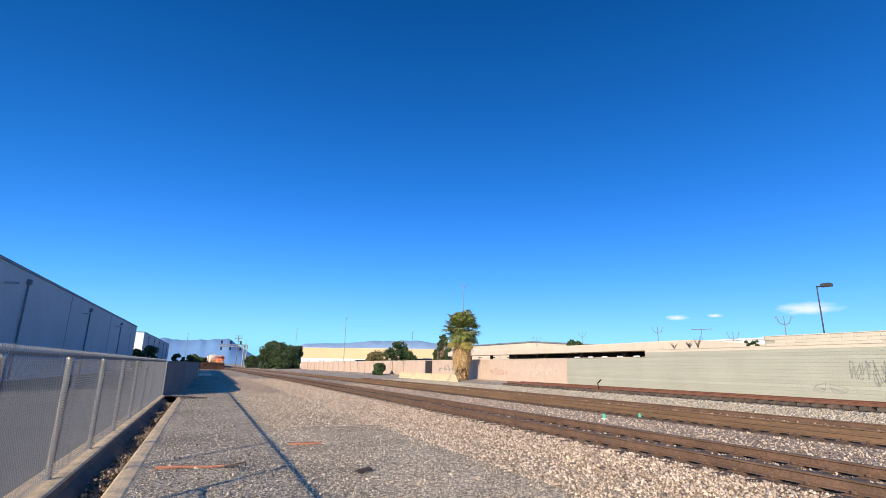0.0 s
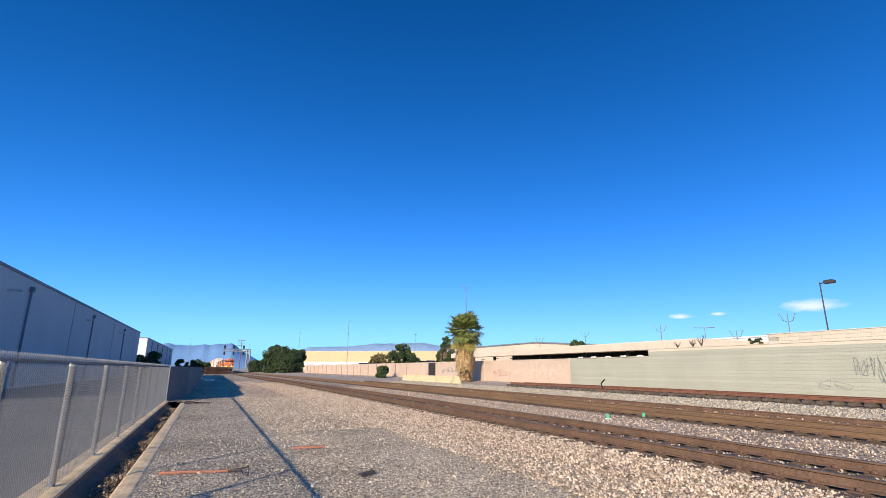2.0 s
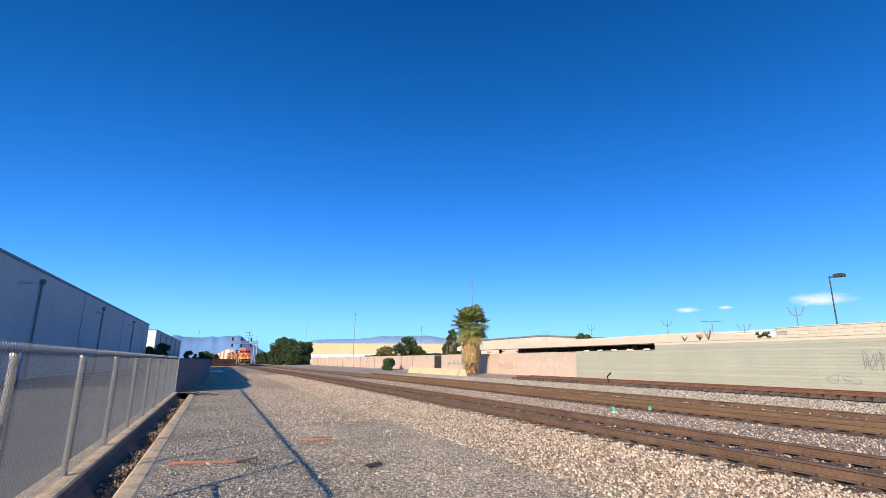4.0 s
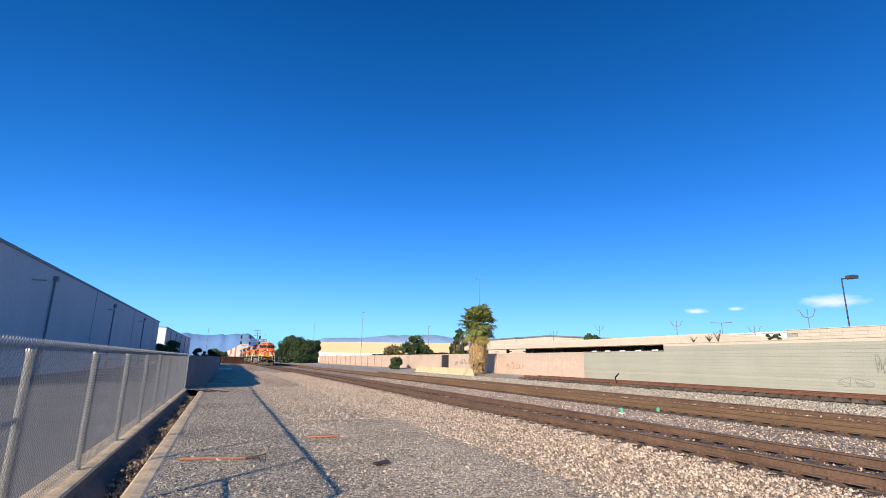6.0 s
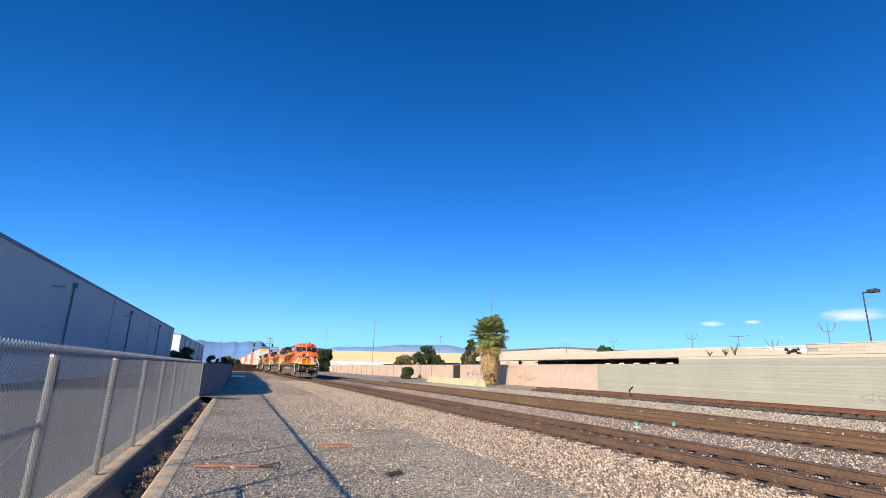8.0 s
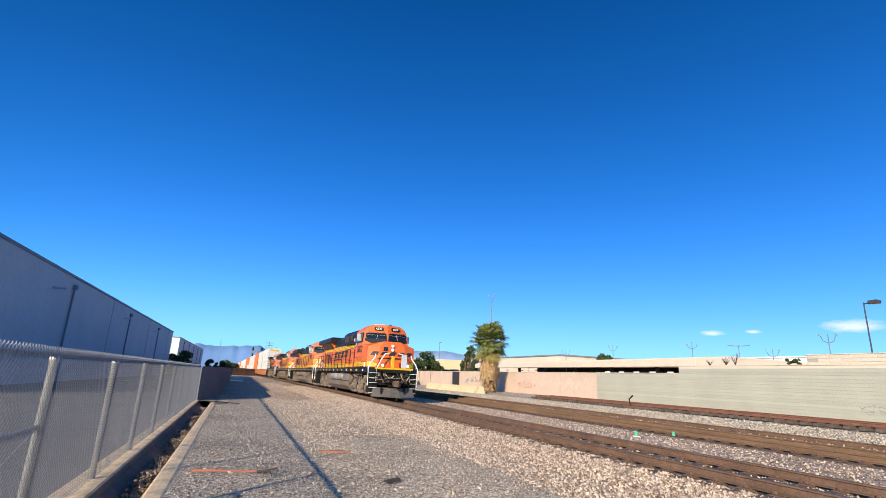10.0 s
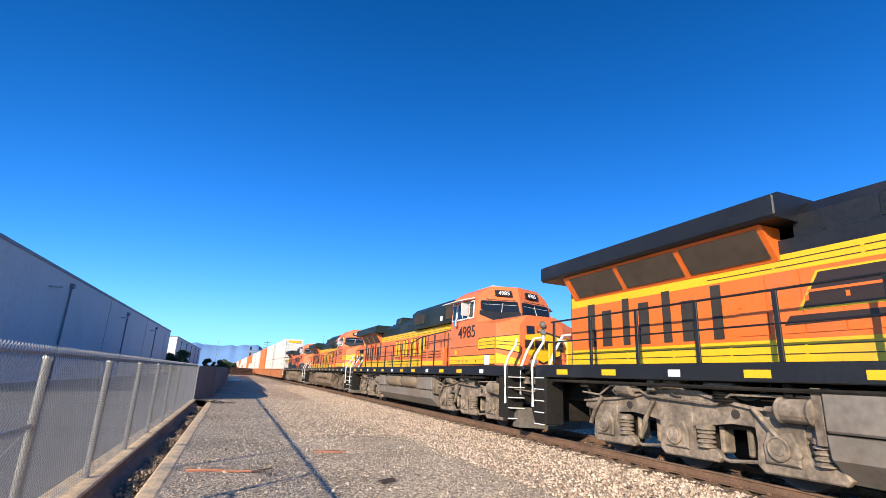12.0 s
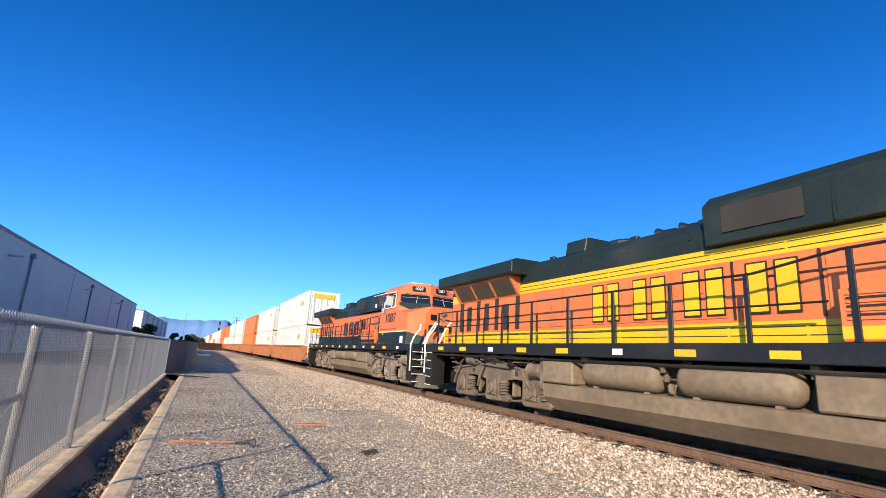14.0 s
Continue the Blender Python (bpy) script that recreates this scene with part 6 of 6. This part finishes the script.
    part("hood_roof", prism([(-0.98, 3.7), (0.98, 3.7), (0.98, rt - 0.24), (0.7, rt), (-0.7, rt), (-0.98, rt - 0.24)], "y", 9.98, ra + 0.1, 0.01), roof, L, "dark hood roof")
    tall = part("equipment_housing", prism([(-1.18, 3.5), (1.18, 3.5), (1.22, 4.2), (1.0, 4.4), (-1.0, 4.4), (-1.22, 4.2)], "y", 4.67, 9.96, 0.015), roof, L, "tall dark equipment housing behind the cab")
    zb = 3.92 if wedge else 3.72
    rad = part("radiator_roof", prism([(-0.99, zb), (0.99, zb), (1.46, zb), (1.52, zb + 0.05), (1.52, zb + 0.36), (1.35, zb + 0.44), (-1.35, zb + 0.44), (-1.52, zb + 0.36), (-1.52, zb + 0.05), (-1.46, zb)], "y", ra, rb, 0.02), roof, L, "overhanging dark radiator wings")
    for s in SIDES:
        slope = part("radiator_cheek", prism([(s * 0.9, zb - 0.55), (s * 0.988, zb - 0.55), (s * 1.36, zb - 0.002), (s * 0.9, zb - 0.002)], "y", ra + 0.35, rb - 0.75, 0.01), body, rad, "painted cheek sloping out to the wing")
        run = (rb - ra - 1.3) / 3
        for k in range(3):
            a = ra + 0.45 + run * k
            part("radiator_screen", plate([(s * (0.988 + 0.372 * u), y, zb - 0.55 + 0.55 * u) for u, y in ((0.12, a), (0.12, a + run - 0.15), (0.9, a + run - 0.15), (0.9, a))], 0.02, (s * 0.83, 0, -0.56)), FILTER, slope, "brown radiator screen")
        for k, (w, h) in enumerate(((0.2, 0.95), (0.3, 0.75), (0.2, 1.0), (0.28, 0.85), (0.2, 1.0), (0.3, 0.8), (0.25, 1.0))):
            part("hood_grille", side_plate(s, 0.985, 15.95 + 0.56 * k, 15.95 + 0.56 * k + w, 2.22, 2.22 + h, 0.01), GRILLE, hood, "tall dark door grille")
        for k in range(11):
            y = 9.75 + 0.54 * k
            part("hood_door", side_plate(s, 0.981, y, y + 0.52, 2.24, 3.17, 0.014), body, hood)
            part("door_latch", side_plate(s, 0.996, y + 0.42, y + 0.47, 2.7, 2.78, 0.02), body, hood)
        for k in range(9):
            y = 5.0 + 1.25 * k
            if scheme != "banded":
                for z in (3.27, 3.37):
                    part("stripe_line", side_plate(s, 0.981, y, y + 1.2, z, z + 0.012, 0.006), INK, L)
        for k in range(13):
            y = 4.9 + 1.22 * k
            if scheme != "banded":
                for z in (1.93, 2.06):
                    part("stripe_line", side_plate(s, 0.981, y, y + 1.17, z, z + 0.014, 0.006), INK, L)
        # low equipment boxes behind the cab
        eq = part("equipment_box", box(min(s * 0.985, s * 1.44), max(s * 0.985, s * 1.44), 5.4, 7.9, 1.8, 2.5, 0.02), body, L, "low equipment box beside the hood")
        part("stripe", side_plate(s, 1.44, 5.42, 7.88, 1.84, 2.0, 0.008), YELLOW if scheme != "banded" else GREEN, eq)
        for y in (5.6, 6.4, 7.2):
            for k in range(7):
                part("louver", side_plate(s, 1.44, y, y + 0.6, 2.08 + 0.055 * k, 2.105 + 0.055 * k, 0.018), INK if k % 2 else body, eq)
        for y in (4.7, 6.34, 8.26, 9.6):
            part("hood_seam", side_plate(s, 0.981, y, y + 0.035, 2.2, 3.19, 0.024), INK, hood, "dark door seam")
        part("hood_seam", side_plate(s, 0.981, 4.75, 9.6, 2.86, 2.885, 0.026), INK, hood, "dark door seam")
        part("equipment_panel", side_plate(s, 0.981, 4.75, 6.3, 2.3, 3.17, 0.02), body, hood)
        part("equipment_panel", side_plate(s, 0.981, 6.4, 8.2, 2.3, 3.17, 0.02), body, hood)
        for y, w in ((5.0, 0.9),):
            for k in range(9):
                part("intake_slat", side_plate(s, 1.2, y + w * k / 9, y + w * (k + 0.55) / 9, 3.62, 4.14, 0.02), FILTER, tall)
        for y, w in ((8.3, 1.3), (6.9, 0.8)) if wedge else ((8.3, 1.3),):
            part("access_panel", side_plate(s, 1.2, y, y + w, 3.66, 4.12, 0.02), FILTER if wedge else GRILLE, tall, "flush dark filter panel")
        for y in (5.9, 7.9):
            part("housing_seam", side_plate(s, 1.2, y, y + 0.03, 3.52, 4.2, 0.016), roof, tall)
        for k in range(6):
            part("roof_seam", side_plate(s, 0.981, 10.4 + 0.75 * k, 10.43 + 0.75 * k, 3.72, rt - 0.26, 0.014), roof, L)
        part("stencil", side_plate(s, 1.2, 6.2, 6.4, 3.6, 3.8, 0.02), WHITE, tall)
        # handrails
        for k in range(12):
            y = 4.9 + 1.4 * k
            h = 3.02 if k < 3 else 2.84
            part("handrail_post", box(*sorted((s * 1.44, s * 1.475)), y - 0.04, y + 0.04, 1.79, h, 0.006), BLACK, L)
        part("handrail", tube([(s * 1.46, 4.7, 3.1), (s * 1.46, 7.8, 3.02), (s * 1.46, 9.0, 2.84), (s * 1.46, 20.4, 2.84)], 0.022, 6), BLACK, L)
        part("handrail", tube([(s * 1.46, 8.0, 2.34), (s * 1.46, 20.6, 2.34)], 0.018, 6), BLACK, L)
        # emblem on the hood
        if scheme == "wedge":
            for k in range(4):
                y = 14.6 - 1.36 * k
                part("logo_outline", plate([(s * 0.997, y + 0.07, 2.57), (s * 0.997, y - 1.1, 2.57), (s * 0.997, y - 1.42, 3.13), (s * 0.997, y - 0.25, 3.13)], 0.006, (s, 0, 0)), YELLOW, hood, "yellow emblem edge")
                part("logo_shape", plate([(s * 1.003, y, 2.6), (s * 1.003, y - 1.08, 2.6), (s * 1.003, y - 1.36, 3.1), (s * 1.003, y - 0.28, 3.1)], 0.006, (s, 0, 0)), INK, hood, "black slanted emblem block")
                part("logo_gap", plate([(s * 1.01, y - 0.1, 2.82), (s * 1.01, y - 1.2, 2.82), (s * 1.01, y - 1.22, 2.86), (s * 1.01, y - 0.12, 2.86)], 0.004, (s, 0, 0)), body, hood)
            part("logo_bar", plate([(s * 0.997, 14.9, 2.36), (s * 0.997, 11.6, 2.42), (s * 0.997, 11.4, 2.5), (s * 0.997, 14.8, 2.5)], 0.006, (s, 0, 0)), INK, hood, "black swoosh bar")
        else:
            m = YELLOW if scheme != "banded" else INK
            for k in range(4):
                y = 12.95 - 1.2 * k
                for a in (0.0, 0.46):
                    if scheme != "banded":
                        part("logo_outline", side_plate(s, 1.012, y - a - 0.33, y - a + 0.03, 2.28, 3.12, 0.004), INK, hood, "dark emblem outline")
                    part("logo_bar", side_plate(s, 1.018, y - a - 0.3, y - a, 2.31, 3.09, 0.006), m, hood, "plain emblem bar")
    if not wedge:
        hs = part("exhaust_housing", prism([(-0.72, 4.1), (0.72, 4.1), (0.66, 4.44), (-0.66, 4.44)], "y", 13.55, 14.3, 0.02), roof, L, "dark exhaust housing on the hood roof")
        part("housing_rim", box(-0.5, 0.5, 13.65, 14.2, 4.442, 4.5, 0.01), UNDER, hs)
    stack = part("exhaust_stack", lathe([(0, 0.5), (0.14, 0.5), (0.2, 0.42), (0.2, 0.1)], (0, 12.9, 4.1), "z", 16), roof, L, "low exhaust stack")
    for y in (10.6, 11.2):
        part("roof_horn", lathe([(0, 0.05), (0.3, 0.06), (0.45, 0.13)], (-0.35, y, 4.2), "y", 10), BLACK, L)
    for y in (10.3, 12.0, 14.9):
        part("lifting_eye", box(-0.62, -0.5, y, y + 0.2, 4.1, 4.2, 0.02), roof, L)
    part("rear_coupler", box(-0.16, 0.16, 21.2, 21.75, 0.72, 1.05, 0.04), GRIME, L)
    part("rear_pilot", box(-1.4, 1.4, 21.1, 21.25, 0.4, 1.49, 0.03), UNDER, L)
    part("rear_hood_end", box(-0.97, 0.97, 20.21, 20.26, 1.82, 4.0, 0.02), roof, L, "dark rear hood end")
    return L


# ---- double-stack well cars ----
CONTAINER_LENGTH = 16.15


def container_mesh(material, ribs):
    """A 53 ft box: flat panels between corner posts, shallow ribs, door end with lock rods."""
    bm = box(-1.29, 1.29, 0.05, CONTAINER_LENGTH - 0.05, 0.06, 2.86)
    for s in SIDES:
        for k in range(ribs):
            y = 0.5 + (CONTAINER_LENGTH - 1.0) * k / (ribs - 1)
            lo, hi = sorted((s * 1.289, s * 1.303))
            add_box(bm, lo, hi, y - 0.03, y + 0.03, 0.15, 2.78)
        lo, hi = sorted((s * 1.2, s * 1.31))
        for z in ((0, 0.14), (2.79, 2.9)):
            add_box(bm, lo, hi, 0, CONTAINER_LENGTH, *z)
        for y in (0, 1.9, CONTAINER_LENGTH - 2.06, CONTAINER_LENGTH - 0.16):
            add_box(bm, lo, hi, y, y + 0.16, 0.14, 2.79)
        for x in (0.25, 0.85):
            add_tube(bm, [(s * x, 0.02, 0.15), (s * x, 0.02, 2.75)], 0.025, 6)
    for k in range(8):
        add_box(bm, -1.1 + 0.3 * k, -1.05 + 0.3 * k, 0.02, 0.05, 0.2, 2.7)
    return mesh_of(bm, "container", material)


CONTAINERS = {"w": container_mesh(CONTAINER_WHITE, 26), "o": container_mesh(CONTAINER_ORANGE, 40), "g": container_mesh(CONTAINER_GREY, 30)}
BOGIE_MESH = mesh_of(prism([(-1.35, 0.4), (-1.0, 0.7), (-0.5, 0.4), (0.5, 0.4), (1.0, 0.7), (1.35, 0.4), (1.4, 0.75), (0.6, 1.0), (-0.6, 1.0), (-1.4, 0.75)], "x", -1.15, -1.0, 0.02), "side_frame", GRIME)
BOGIE_MESH_FAR = mesh_of(prism([(-1.35, 0.4), (-1.0, 0.7), (-0.5, 0.4), (0.5, 0.4), (1.0, 0.7), (1.35, 0.4), (1.4, 0.75), (0.6, 1.0), (-0.6, 1.0), (-1.4, 0.75)], "x", 1.0, 1.15, 0.02), "side_frame", GRIME)
AXLE_MESH = mesh_of(lathe([(-0.83, 0.1), (-0.82, 0.42), (-0.7, 0.44), (-0.68, 0.1), (0.68, 0.1), (0.7, 0.44), (0.82, 0.42), (0.83, 0.1)], (0, 0, 0), "x", 18), "wheelset", WHEEL)
CAR_NAMES = {"w": "white", "o": "orange", "g": "grey"}


def well_mesh():
    bm = bmesh.new()
    for s in SIDES:
        lo, hi = sorted((s * 1.36, s * 1.5))
        add_box(bm, lo, hi, 1.9, 18.6, 0.42, 1.55)
        for k in range(18):
            a, b = sorted((s * 1.5, s * 1.54))
            add_box(bm, a, b, 2.2 + 0.94 * k, 2.28 + 0.94 * k, 0.5, 1.48)
        a, b = sorted((s * 1.3, s * 1.6))
        add_box(bm, a, b, 1.85, 18.65, 1.55, 1.66)
        add_box(bm, a, b, 1.85, 18.65, 0.32, 0.42)
    for y in (1.7, 18.5):
        add_box(bm, -1.5, 1.5, y, y + 0.25, 0.5, 1.6)
        add_box(bm, -0.5, 0.5, y - 1.2, y + 1.4, 0.7, 1.1)
    return mesh_of(bm, "well_body", CAR_RUST)


WELL_MESH = well_mesh()
PLATFORM = mesh_of(box(-1.3, 1.3, 0.1, 1.6, 1.02, 1.14, 0.02), "end_platform", CAR_RUST)


def hang(name, mesh, parent, at, label=""):
    ob = new(name, mesh)
    ob.parent, ob.matrix_basis = parent, at
    return tagged(ob, label)


def well_car(lower, upper):
    car = thing("well_car", "rust-brown well car stacked with %s containers" % (CAR_NAMES[upper] if upper == lower else CAR_NAMES[upper] + " and " + CAR_NAMES[lower]), "railcar", group="well cars of the train")
    hang("well_body", WELL_MESH, car, pose(0, 0, 0), "rust-brown well sides with ribs")
    hang("end_platform", PLATFORM, car, pose(0, 0, 0))
    for y in (0.2,):
        b = new("bogie")
        b.parent, b.location = car, (0, y, 0)
        hang("side_frame", BOGIE_MESH, b, pose(0, 0, 0))
        hang("side_frame", BOGIE_MESH_FAR, b, pose(0, 0, 0))
        for d in (-0.9, 0.9):
            hang("wheelset", AXLE_MESH, b, pose(0, d, 0.44))
    for z, c in ((0.45, lower), (3.37, upper)):
        k = hang("container", CONTAINERS[c], car, pose(0, 2.2, z), CAR_NAMES[c] + " shipping container")
        if c == "w":
            for s in SIDES:
                part("logo_shape", side_plate(s, 1.305, 2.2, 3.4, 1.75, 2.15, 0.006), YELLOW, k, "plain yellow emblem block")
            part("logo_shape", plate([(-0.9, 0.0, 2.3), (0.9, 0.0, 2.3), (0.9, 0.0, 2.65), (-0.9, 0.0, 2.65)], 0.006, (0, -1, 0)), YELLOW, k, "plain yellow emblem block")
    return car


LOCOS = [locomotive("wedge", "6827", True, 0), locomotive("heritage", "4985", False, 1), locomotive("heritage_dusty", "5167", False, 2), locomotive("banded", "1087", False, 1)]
LOADS = ["ww", "ww", "oo", "ww", "ww", "wo", "oo", "gw", "ww", "ow", "ww", "go", "oo", "ww", "gw", "ww", "oo", "ww", "ow", "ww", "gg", "ww", "oo", "ww"]
CARS = [well_car(a, b) for a, b in LOADS]
SPEED, NEAR, LENGTH, CAR_LENGTH = 19.4, 9.45, 22.17, 20.3


def motions():
    """The train runs towards the camera and past it at a steady speed, following the bend."""
    starts = [(o, LENGTH * i) for i, o in enumerate(LOCOS)] + [(o, LENGTH * 4 + CAR_LENGTH * i) for i, o in enumerate(CARS)]
    for ob, back in starts:
        rows = []
        for k in range(29):
            t = k * 0.5
            y = NEAR + back + SPEED * (11.0 - t)
            a, b = y + 0.2 * LENGTH, y + 0.8 * LENGTH
            slope = (bend(b) - bend(a)) / (b - a)
            rows.append((t, pose(TRACK + bend(a) - slope * 0.2 * LENGTH, y, RAIL_TOP, 0, 0, -math.degrees(math.atan(slope)))))
        walk(ob, rows)
    step = SPEED / FPS / 0.535
    for w in SPIN:
        walk(w, [(k / FPS, Matrix.Translation(w.location) @ pose(0, 0, 0, math.degrees(step * k), 0, 0)) for k in range(14 * FPS + 1)])


motions()
